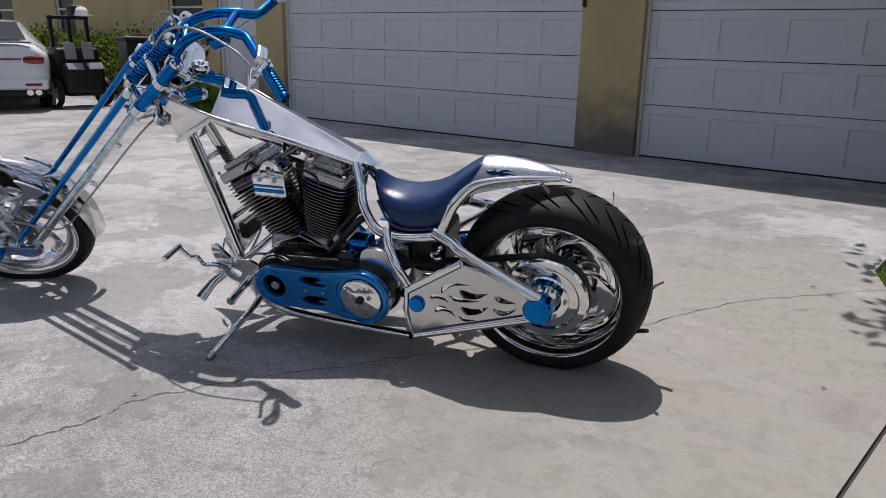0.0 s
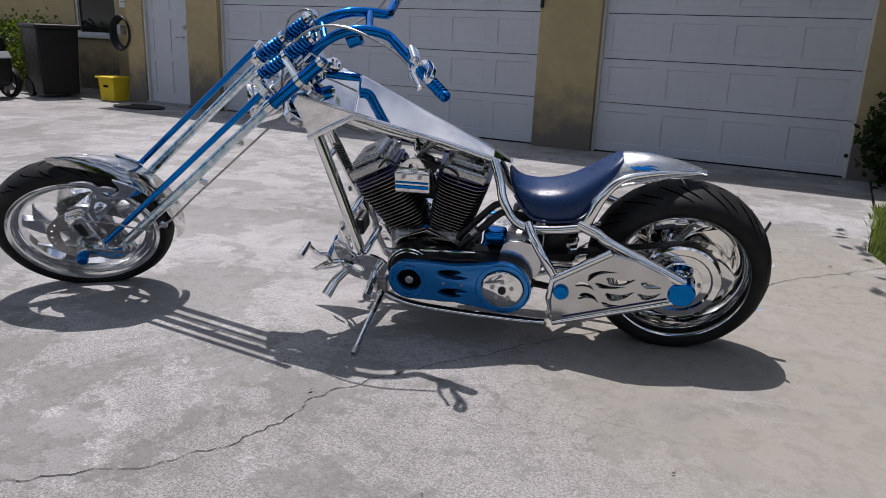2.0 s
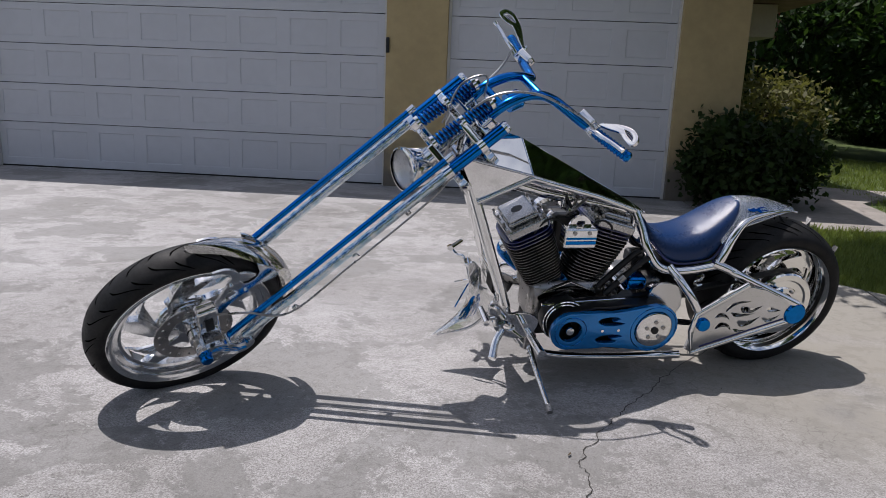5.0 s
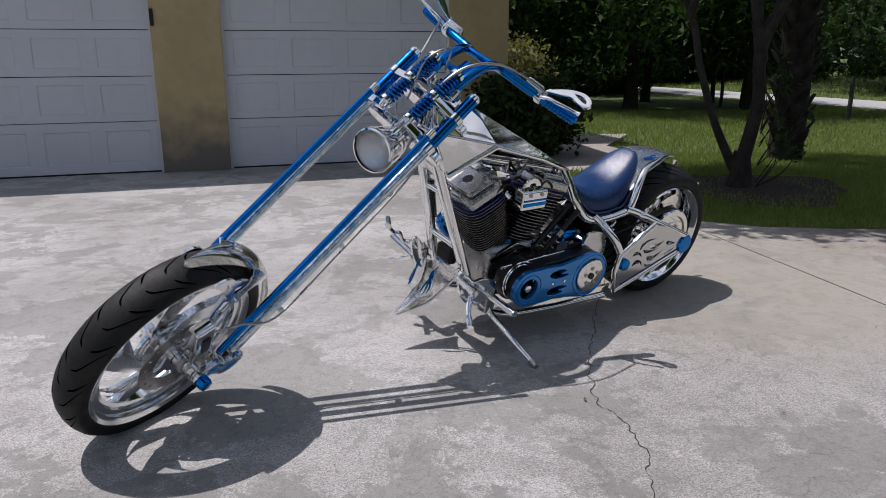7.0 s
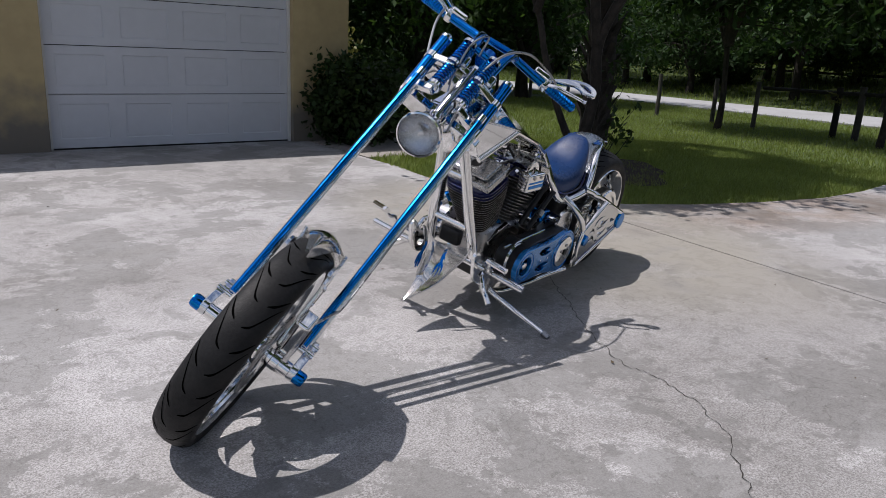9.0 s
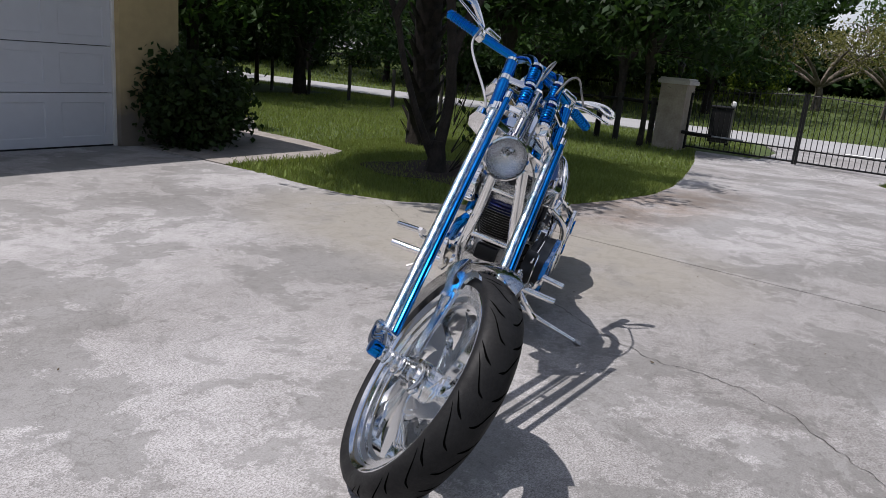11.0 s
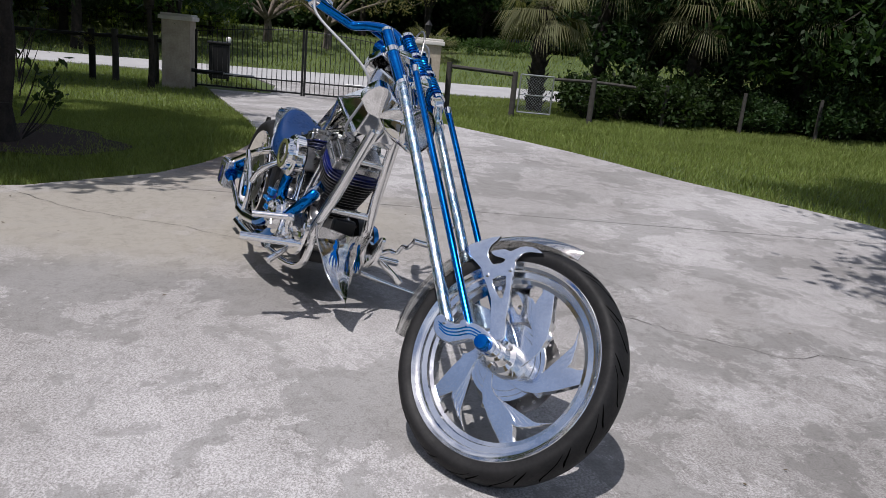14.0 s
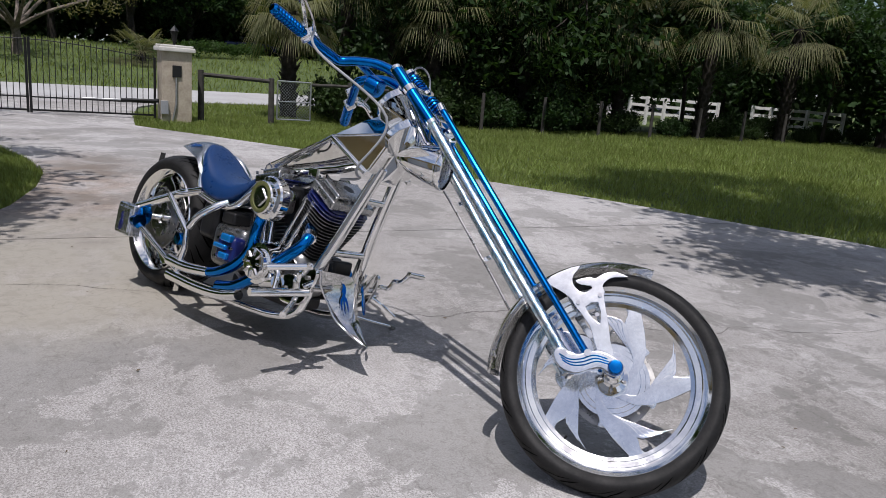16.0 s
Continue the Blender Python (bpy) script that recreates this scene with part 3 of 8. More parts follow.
for i, (a, b) in enumerate(((-7.18, -6.83), (-5.94, -5.35), (-0.64, 0.04), (2.54, 3.24))):
    wall("wall_pier", a, b, -0.1, 2.47, WALL_Y, 0.25, STUCCO_LOW, "tan stucco pier with earth splashed over its foot")
wall("wall_north", -7.18, 3.24, 2.47, 3.0)
bm = box(0.25, 6.0, 3.1, (3.115, WALL_Y + 3.25, 1.45), 0.006)
tagged(obj("wall_east", bm, STUCCO), "tan stucco side wall of the garage", "wall", kind="structure")
bm = box(0.22, 3.6, 3.1, (-7.07, WALL_Y + 2.05, 1.45), 0.006)
tagged(obj("wall_west", bm, STUCCO), "tan stucco return wall", "wall", kind="structure")
wall("garage_back_wall", -7.18, 2.98, -0.1, 3.0, 15.1)
tagged(obj("ceiling", box(10.4, 5.8, 0.12, (-2.0, 12.4, 3.06)), SOFFIT), "plain garage ceiling", "ceiling", kind="structure")

# roof: eave with fascia and soffit, tiles rising to the back
bm = bmesh.new()
ex0, ex1, ey, ez = -7.5, 3.55, WALL_Y - 0.26, 2.95
vs = [bm.verts.new(p) for p in ((ex0, ey, ez), (ex1, ey, ez), (ex1, 12.5, ez + 1.35), (ex0, 12.5, ez + 1.35), (ex1, 15.7, ez), (ex0, 15.7, ez))]
bm.faces.new((vs[0], vs[1], vs[2], vs[3]))
bm.faces.new((vs[3], vs[2], vs[4], vs[5]))
r = bmesh.ops.extrude_face_region(bm, geom=bm.faces[:])
bmesh.ops.translate(bm, verts=[v for v in r["geom"] if isinstance(v, bmesh.types.BMVert)], vec=(0, 0, 0.12))
tagged(obj("roof", bm, ROOF, smooth=0), "brown tiled garage roof", "roof", kind="structure")
tagged(obj("eave_soffit", box(11.05, 0.27, 0.04, ((ex0 + ex1) / 2, WALL_Y - 0.135, 2.92)), SOFFIT), "painted soffit under the eave", "soffit", kind="structure")


def garage_door(x0, x1, h, cols, name_label):
    """A sectional door: five sections with sunk raised panels, seals and jambs."""
    w = x1 - x0
    th = thing("garage_door", name_label, "garage door", pose(x0, WALL_Y + 0.10, 0), kind="structure")
    zs = [0.012, 0.533, 0.99, 1.447, 1.905, 2.44]
    pw = w / cols
    for k in range(5):
        z0, z1 = zs[k] + 0.004, zs[k + 1] - 0.004
        bm = bmesh.new()
        # section skin with sunk panel fields
        xs = [0.0]
        for c in range(cols):
            xs += [c * pw + pw * 0.13, (c + 1) * pw - pw * 0.13]
        xs.append(w)
        za, zb = z0 + (z1 - z0) * 0.17, z1 - (z1 - z0) * 0.17
        zl = [z0, za, zb, z1]
        grid = [[bm.verts.new((x, 0.0, z)) for x in xs] for z in zl]
        fields = []
        for i in range(3):
            for j in range(len(xs) - 1):
                f = bm.faces.new((grid[i][j], grid[i][j + 1], grid[i + 1][j + 1], grid[i + 1][j]))
                if i == 1 and j % 2 == 1:
                    fields.append(f)
        r = bmesh.ops.inset_individual(bm, faces=fields, thickness=0.022, depth=0.0)
        for f in fields:
            bmesh.ops.translate(bm, verts=f.verts[:], vec=(0, 0.006, 0))
        bmesh.ops.inset_individual(bm, faces=fields, thickness=0.014, depth=0.0)
        for f in fields:
            bmesh.ops.translate(bm, verts=f.verts[:], vec=(0, 0.0035, 0))
        bmesh.ops.inset_individual(bm, faces=fields, thickness=0.034, depth=0.0)
        for f in fields:
            bmesh.ops.translate(bm, verts=f.verts[:], vec=(0, -0.003, 0))
        ed = [e for e in bm.edges if e.is_boundary]
        r = bmesh.ops.extrude_edge_only(bm, edges=ed)
        bmesh.ops.translate(bm, verts=[v for v in r["geom"] if isinstance(v, bmesh.types.BMVert)], vec=(0, 0.045, 0))
        part("door_section", bm, DOOR_WHITE, th, smooth=20)
    part("bottom_seal", box(w, 0.05, 0.022, (w / 2, 0.02, 0.004)), SEAL, th, "black rubber bottom seal")
    part("door_back", box(w, 0.02, 2.42, (w / 2, 0.075, 1.22)), SEAL, th, "dark back of the door")
    for x in (-0.018, w + 0.018):
        part("jamb_trim", box(0.034, 0.10, 2.45, (x, 0.02, 1.225), 0.004), TRIM_WHITE, th, "white jamb strip")
    part("head_trim", box(w + 0.07, 0.10, 0.03, (w / 2, 0.02, 2.455), 0.004), TRIM_WHITE, th)
    return th


garage_door(*DOORS[0], 8, "wide white panelled sectional garage door, closed")
garage_door(*DOORS[1], 4, "single white panelled sectional garage door, closed")
# black keypad box at the pier
tagged(obj("keypad_box", box(0.036, 0.030, 0.165, (-0.62, WALL_Y - 0.015, 1.565), 0.008), PLASTIC_BLACK), "small black keypad box beside the garage door", "keypad")

# entry door
ed = thing("entry_door", "white six-panel entry door, closed, with brass lever", "door", pose(-6.81, WALL_Y + 0.08, 0) @ Matrix.Diagonal((1.18, 1, 1, 1)), kind="structure")
bm = bmesh.new()
xs, zs = [0.0, 0.09, 0.31, 0.39, 0.61, 0.70], [0.03, 0.18, 0.62, 0.74, 1.22, 1.34, 1.82, 2.06]
g = [[bm.verts.new((x, 0, z)) for x in xs] for z in zs]
fields = []
for i in range(len(zs) - 1):
    for j in range(len(xs) - 1):
        f = bm.faces.new((g[i][j], g[i][j + 1], g[i + 1][j + 1], g[i + 1][j]))
        if i in (1, 3, 5) and j in (1, 3):
            fields.append(f)
bmesh.ops.inset_individual(bm, faces=fields, thickness=0.02, depth=0.0)
for f in fields:
    bmesh.ops.translate(bm, verts=f.verts[:], vec=(0, 0.012, 0))
part("door_leaf", bm, DOOR_WHITE, ed, smooth=20)
part("door_frame", box(0.03, 0.1, 2.1, (-0.005, 0.0, 1.05), 0.004), TRIM_WHITE, ed)
part("door_frame", box(0.03, 0.1, 2.1, (0.715, 0.0, 1.05), 0.004), TRIM_WHITE, ed)
part("threshold", box(0.74, 0.16, 0.04, (0.355, -0.02, 0.015), 0.004), GALV, ed)
part("lever_handle", tube([(0.63, -0.01, 0.98), (0.63, -0.05, 0.98), (0.53, -0.055, 0.975)], 0.010), STEEL, ed, "brushed lever handle")
part("deadbolt", cyl((0.64, -0.025, 1.12), (0.64, 0.0, 1.12), 0.028), STEEL, ed)
wall("door_head_wall", -6.83, -5.94, 2.08, 2.47)
part("back_panel", box(0.76, 0.02, 2.1, (0.355, 0.09, 1.05)), SEAL, ed)

# recessed wall of the wing with windows
WING_Y = 10.35
win_x = [(-9.75, -8.7), (-14.1, -13.3), (-17.2, -16.2)]
edges = [-24.0]
for a, b in sorted(win_x):
    edges += [a, b]
edges.append(-6.96)
for k in range(0, len(edges), 2):
    wall("wall_wing", edges[k], edges[k + 1], -0.1, 3.0, WING_Y, 0.2)
for a, b in win_x:
    wall("wall_wing_sill", a, b, -0.1, 0.92, WING_Y, 0.2, STUCCO_LOW, "grey soiled stucco below the window")
    wall("wall_wing_head", a, b, 2.25, 3.0, WING_Y, 0.2)
    wn = thing("window", "dark glazed window with a white frame", "window", pose(a, WING_Y + 0.06, 0.92), kind="structure")
    w, h = b - a, 1.33
    for nm, q in (("frame_stile", (0.045, 0.06, h, (0.022, 0, h / 2))), ("frame_stile", (0.045, 0.06, h, (w - 0.022, 0, h / 2))), ("frame_rail", (w, 0.055, 0.05, (w / 2, 0, 0.025))),
                  ("frame_rail", (w, 0.055, 0.05, (w / 2, 0, h - 0.025))), ("frame_rail", (w, 0.05, 0.04, (w / 2, 0, h * 0.52)))):
        part(nm, box(q[0], q[1], q[2], q[3], 0.004), TRIM_WHITE, wn)
    part("pane", box(w - 0.05, 0.012, h - 0.05, (w / 2, 0.02, h / 2)), GLASS_DARK, wn, "dark window pane")
    part("window_sill", box(w + 0.1, 0.14, 0.05, (w / 2, -0.05, -0.025), 0.006), TRIM_WHITE, wn)
tagged(obj("wing_roof", box(17.5, 4.0, 0.14, (-15.7, 11.9, 3.08)), ROOF), "brown roof of the wing", "roof", kind="structure")
tagged(obj("wing_back_wall", box(17.5, 0.2, 3.1, (-15.7, 13.8, 1.45)), STUCCO), "tan stucco back wall", "wall", kind="structure")

# porch column pair and beam beyond the garage corner
for x, y in ((3.95, 12.7), (3.63, 13.7)):
    pc = thing("porch_column", "white round porch column with a square cap", "column", pose(x, y, 0), group="porch columns", kind="structure")
    prof = [(0.0, 0.0), (0.21, 0.0), (0.21, 0.08), (0.17, 0.1), (0.155, 0.2), (0.15, 1.0), (0.135, 1.8), (0.15, 1.84), (0.17, 1.9), (0.0, 1.9)]
    part("shaft", lathe(prof, 32, Matrix.Rotation(radians(90), 4, "X") @ Matrix.Scale(1, 4)), COLUMN_WHITE, pc)
    part("cap", box(0.42, 0.42, 0.09, (0, 0, 1.945), 0.008), COLUMN_WHITE, pc)
tagged(obj("porch_beam", box(1.3, 2.2, 0.45, (3.80, 13.3, 2.22), 0.01), SOFFIT), "cream porch beam over the columns", "beam", kind="structure")
tagged(obj("porch_roof", box(1.9, 5.5, 0.12, (3.95, 13.5, 2.52), 0.01), ROOF), "brown porch roof", "roof", kind="structure")


# ---- plants ----
def leaf_quads(centers, n, spread, size, rng, flat=0.5, aspect=0.45):
    """Pointed leaves scattered in soft clumps round the given centres."""
    c = centers[rng.integers(0, len(centers), n)]
    p = c + rng.normal(0, 1, (n, 3)) * np.asarray(spread)
    d = rng.normal(0, 1, (n, 3))
    d[:, 2] -= 0.25
    d /= np.linalg.norm(d, axis=1)[:, None]
    up = rng.normal(0, 1, (n, 3)) * flat + np.array([0, 0, 1.0])
    s = np.cross(d, up)
    s /= np.linalg.norm(s, axis=1)[:, None] + 1e-9
    ln = size * rng.uniform(0.6, 1.35, n)[:, None]
    v = np.zeros((n, 4, 3))
    v[:, 0], v[:, 2] = p - d * ln * 0.5, p + d * ln * 0.5
    v[:, 1], v[:, 3] = p + s * ln * aspect * 0.5 - d * ln * 0.08, p - s * ln * aspect * 0.5 - d * ln * 0.08
    return v


def clumps(n, center, radii, rng, shell=0.55):
    """Clump centres inside an ellipsoid, crowded towards its skin, uneven in outline."""
    d = rng.normal(0, 1, (n, 3))
    d /= np.linalg.norm(d, axis=1)[:, None]
    r = shell + (1 - shell) * rng.random(n) ** 0.7
    r *= rng.uniform(0.75, 1.15, n)
    return np.asarray(center) + d * r[:, None] * np.asarray(radii)


def limb_bm(paths, seg=9):
    bm = bmesh.new()
    for pts, r in paths:
        tube(pts, r, seg, smooth=5, bm=bm)
    return bm


def tree(name, label, at, trunks, crowns, nleaf, size, leaf, bark, seed, spread=0.28, category="tree", group=""):
    """trunks: list of (points, radii); crowns: list of (centre, radii, clump count)."""
    rng = np.random.default_rng(seed)
    th = thing(name, label, category, pose(*at), group)
    cs = np.concatenate([clumps(k, c, r, rng) for c, r, k in crowns])
    bm = limb_bm(trunks)
    # twigs from the last limbs out to some of the clumps
    tips = [Vector(p[0][-1]) for p in trunks]
    for c in cs[rng.integers(0, len(cs), min(40, len(cs)))]:
        t = min(tips, key=lambda q: (q - Vector(c)).length)
        mid = (t + Vector(c)) / 2 + Vector(rng.normal(0, 0.15, 3))
        tube([t, mid, Vector(c)], [0.03, 0.018, 0.006], 5, smooth=3, bm=bm)
    part("trunk", bm, bark, th, "rough bark trunk and limbs")
    q = quads("crown", leaf_quads(cs, nleaf, (spread, spread, spread * 0.8), size, rng), leaf)
    q.parent = th
    return th


# the small tree in the lawn corner beside the drive
tree("lawn_tree", "multi-stemmed shade tree with spreading limbs on the lawn", (4.50, 6.72, -0.03), [
    ([(0, 0, -0.1), (0.02, 0.0, 0.12), (0.02, 0, 0.35)], [0.16, 0.105, 0.075]),
    ([(0.0, 0.02, 0.12), (-0.20, 0.14, 0.6), (-0.32, 0.28, 1.15), (-0.40, 0.36, 1.6), (-0.75, 0.55, 2.4), (-1.2, 0.6, 3.4)], [0.050, 0.036, 0.033, 0.031, 0.028, 0.022]),
    ([(0.03, 0, 0.25), (0.10, -0.05, 0.8), (0.06, -0.08, 1.3), (0.22, -0.28, 1.9), (0.5, -0.45, 2.7), (0.7, -0.5, 3.5)], [0.068, 0.058, 0.055, 0.048, 0.036, 0.026]),
    ([(0.08, -0.06, 1.15), (-0.05, -0.05, 1.8), (-0.05, 0.1, 2.6), (0.0, 0.3, 3.6)], [0.056, 0.048, 0.04, 0.03]),
    ([(0.22, -0.28, 1.85), (0.6, 0.1, 2.4), (0.9, 0.4, 3.1)], [0.055, 0.045, 0.03]),
    ([(-0.40, 0.36, 1.55), (-0.55, -0.1, 2.2), (-0.8, -0.4, 3.0)], [0.042, 0.036, 0.025])],
    [((-1.4, 0.6, 3.7), (1.3, 1.1, 0.8), 95), ((0.9, 0.5, 3.8), (1.4, 1.1, 0.8), 62), ((-0.4, 1.2, 3.9), (1.6, 1.0, 0.8), 70), ((-0.5, 0.7, 4.5), (1.9, 1.3, 0.8), 90), ((-0.4, 0.1, 3.4), (1.2, 0.7, 0.5), 60), ((-1.5, -0.1, 3.9), (1.2, 0.7, 0.6), 60), ((0.9, -0.7, 4.0), (1.5, 0.7, 0.6), 18), ((2.5, 0.0, 4.1), (1.2, 1.0, 0.6), 8)],
    36000, 0.13, LEAF, BARK, 11, 0.19)
rng = np.random.default_rng(77)
sprout = thing("tree_sprouts", "leafy water sprouts at the foot of the lawn tree", "shoots", pose(4.68, 6.60, 0.0))
cs = np.column_stack([rng.uniform(-0.12, 0.22, 16), rng.uniform(-0.25, 0.1, 16), rng.uniform(0.25, 1.15, 16)])
bm = bmesh.new()
for c in cs:
    tube([(-0.08, 0.0, max(0.0, c[2] - 0.45)), (c[0] * 0.5, c[1] * 0.6, c[2] - 0.2), tuple(c)], [0.006, 0.004, 0.002], 5, smooth=3, bm=bm)
part("stem", bm, BARK, sprout)
q = quads("foliage", leaf_quads(cs, 130, (0.05, 0.05, 0.06), 0.085, rng), LEAF_BUSH)
q.parent = sprout
# unseen tree on the other lawn, set so its crown shades the drive's edge
tree("lawn_tree", "unseen leafy tree set to shade the drive's edge", (0.4, -2.6, -0.03), [
    ([(0, 0, -0.1), (0.05, 0.1, 1.2), (0.15, 0.5, 2.4)], [0.20, 0.15, 0.12]),
    ([(0.15, 0.5, 2.3), (0.0, 1.8, 3.6), (-0.6, 3.4, 4.6)], [0.09, 0.07, 0.03]),
    ([(0.15, 0.5, 2.3), (1.2, 1.2, 3.6), (2.0, 2.3, 4.7)], [0.09, 0.07, 0.03]),
    ([(0.1, 0.4, 2.2), (1.0, 0.2, 3.6), (2.2, 0.5, 4.6)], [0.08, 0.06, 0.03]),
    ([(0.1, 0.4, 2.2), (-0.8, 0.6, 3.6), (-1.6, 1.8, 4.6)], [0.08, 0.06, 0.03])],
    [((-0.7, 3.4, 4.9), (1.3, 1.0, 0.7), 36), ((1.7, 2.3, 5.0), (1.6, 1.2, 0.8), 44), ((2.1, 0.7, 5.1), (2.0, 1.8, 0.9), 60), ((-0.6, 1.9, 5.3), (2.2, 1.6, 0.9), 60)], 20000, 0.145, LEAF, BARK, 12, 0.22)
# mulch ring under it
bm = bmesh.new()
bmesh.ops.create_circle(bm, cap_ends=True, segments=48, radius=1.0)
for v in bm.verts:
    a = math.atan2(v.co.y, v.co.x)
    v.co *= 0.82 + 0.12 * math.sin(3 * a + 1) + 0.05 * math.sin(7 * a)
    v.co.z = -0.004
bmesh.ops.translate(bm, verts=bm.verts[:], vec=(4.62, 6.62, 0))
tagged(obj("mulch_ring", bm, MULCH, 0), "dark mulch ring round the tree", "mulch", kind="stuff")


def palm(at, h, r, nfr, fl, seed, label, droop=0.9, boots=True, leaf=None):
    """A cabbage palm: a trunk with old leaf bases and a head of fan leaves."""
    rng = np.random.default_rng(seed)
    th = thing("palm_tree", label, "palm tree", pose(*at), "palms")
    bm = tube([(0, 0, -0.1), (0.02, 0, h * 0.3), (-0.03, 0.03, h * 0.7), (0, 0, h)], [r * 1.12, r, r * 0.95, r * 0.9], 14, smooth=6)
    part("trunk", bm, BARK, th, "brown fibrous trunk")
    if boots:
        bm = bmesh.new()
        nb = int(h * 26)
        for i in range(nb):
            z = 0.15 + (h - 0.2) * i / nb
            a = i * 2.4
            d = Vector((math.cos(a), math.sin(a), 0))
            s = Vector((-d.y, d.x, 0))
            p = d * r * 0.95 + Vector((0, 0, z))
            tip = d * (r * 1.62) + Vector((0, 0, z + 0.16))
            w = 0.075
            vs = [bm.verts.new(q) for q in (p - s * w, p + s * w, tip + s * w * 0.5, tip - s * w * 0.5, p - s * w * 0.6 + Vector((0, 0, -0.06)), p + s * w * 0.6 + Vector((0, 0, -0.06)))]
            bm.faces.new((vs[0], vs[1], vs[2], vs[3]))
            bm.faces.new((vs[4], vs[5], vs[1], vs[0]))
            bm.faces.new((vs[4], vs[3], vs[2], vs[5]))
        part("leaf_base_sheath", bm, BARK, th, "split grey leaf bases", smooth=0)
    vq = []
    sb = bmesh.new()
    for i in range(nfr):
        a = i * 2.399 + rng.uniform(-0.2, 0.2)
        el = rng.uniform(-0.75, 1.1)
        d = Vector((math.cos(a) * math.cos(el), math.sin(a) * math.cos(el), math.sin(el)))
        base = Vector((0, 0, h))
        root = base + d * fl * 0.5 + Vector((0, 0, -0.08 * fl))
        tube([base, base + d * fl * 0.28 + Vector((0, 0, 0.02)), root], [0.018, 0.014, 0.01], 5, smooth=3, bm=sb)
        side = d.cross(Vector((0, 0, 1))).normalized()
        for k in range(26):
            f = (k / 25.0 - 0.5) * 2.5
            dr = (d * math.cos(f) + side * math.sin(f)).normalized()
            ln = fl * 0.62 * (1.0 - 0.18 * abs(f)) * rng.uniform(0.9, 1.1)
            m1 = root + dr * ln * 0.55 + Vector((0, 0, -0.05 * droop * ln))
            tp = root + dr * ln * 0.86 + Vector((0, 0, -droop * ln * rng.uniform(0.35, 0.6)))
            w = side.cross(dr) if abs(f) < 0.01 else dr.cross(Vector((0, 0, 1)))
            w = w.normalized() * 0.018
            vq.append([root, m1 - w, tp, m1 + w])
    part("frond_stem", sb, LEAF_PALM, th)
    q = quads("palm_head", np.array([[tuple(p) for p in f] for f in vq]), leaf or LEAF_PALM)
    q.parent = th
    return th


def shrub(name, label, at, radii, n, size, leaf, seed, nclump=60, spread=0.09, aspect=0.5, group=""):
    rng = np.random.default_rng(seed)
    th = thing(name, label, "shrub", pose(*at), group)
    cs = clumps(nclump, (0, 0, radii[2] * 0.95), (radii[0] * 0.9, radii[1] * 0.9, radii[2] * 0.92), rng, 0.6)
    cs[:, 2] = np.abs(cs[:, 2])
    bm = bmesh.new()
    for c in cs[::2]:
        tube([(c[0] * 0.1, c[1] * 0.1, -0.05), (c[0] * 0.55, c[1] * 0.55, c[2] * 0.5), tuple(c)], [0.014, 0.010, 0.004], 5, smooth=3, bm=bm)
    part("stem", bm, BARK, th)
    q = quads("foliage", leaf_quads(cs, n, (spread,) * 3, size, rng, 0.8, aspect), leaf)
    q.parent = th
    return th


# shrub at the garage corner, its companion behind, pale plant beyond
shrub("corner_shrub", "dense dark-leaved shrub at the garage corner", (3.18, 8.98, 0), (0.60, 0.48, 0.52), 5200, 0.085, LEAF_BUSH, 21, 90, 0.085, 0.62)
shrub("corner_shrub", "dense dark-leaved shrub beside the walk", (3.72, 9.50, 0), (0.60, 0.6, 0.46), 4200, 0.085, LEAF_BUSH, 22, 80, 0.085, 0.62)
shrub("pale_shrub", "pale flowering shrub beyond the porch", (5.2, 15.0, 0), (1.3, 1.1, 0.85), 5000, 0.12, LEAF_PALE, 23, 80, 0.16)

# palm trunk in the lawn behind the tree
palm((6.50, 8.35, -0.06), 3.8, 0.185, 26, 1.5, 31, "stout palm trunk wrapped in old leaf bases on the lawn", 0.9)
# from here to the far house all stands in the frame of the gate, which FAR lays into the yard
FAR = Matrix.Translation((13.3, 4.5, -0.25)) @ Matrix.Rotation(radians(-4.0), 4, "Z") @ Matrix.Rotation(radians(0.43), 4, "Y") @ Matrix.Scale(0.82, 4) @ Matrix.Translation((-16.1, -5.35, 0))
near_things = set(scene.objects)


def climb(x):
    """The land beyond the road, in the frame of the gate."""
    q = np.clip((x - 26.0) / 24.0, 0.0, 1.0)
    return 1.6 * q * q * (3.0 - 2.0 * q)


# palms along the fence
palm((18.2, -0.95, -0.03), 2.85, 0.21, 40, 1.45, 32, "cabbage palm with drooping fan leaves at the fence", 1.25)
palm((18.9, -9.2, -0.03), 4.2, 0.2, 30, 2.2, 33, "cabbage palm with drooping fan leaves in the thicket", 1.0)
palm((17.4, -15.9, -0.03), 4.4, 0.2, 30, 2.2, 34, "cabbage palm with drooping fan leaves in the thicket", 1.0)
palm((20.0, -3.2, -0.03), 4.6, 0.19, 26, 2.0, 35, "tall cabbage palm behind the fence", 1.0)
palm((38.0, 1.0, 0.75), 0.5, 0.2, 44, 2.0, 36, "low feathery palm on the far lawn", 0.5, False)
palm((18.6, -5.6, -0.03), 3.5, 0.2, 30, 1.9, 38, "cabbage palm with drooping fan leaves in the thicket", 1.1)
palm((18.1, -12.6, -0.03), 3.7, 0.19, 30, 1.9, 39, "cabbage palm with drooping fan leaves in the thicket", 1.1)
palm((17.6, -20.5, -0.03), 4.3, 0.2, 28, 2.2, 37, "cabbage palm with drooping fan leaves in the thicket", 1.0)


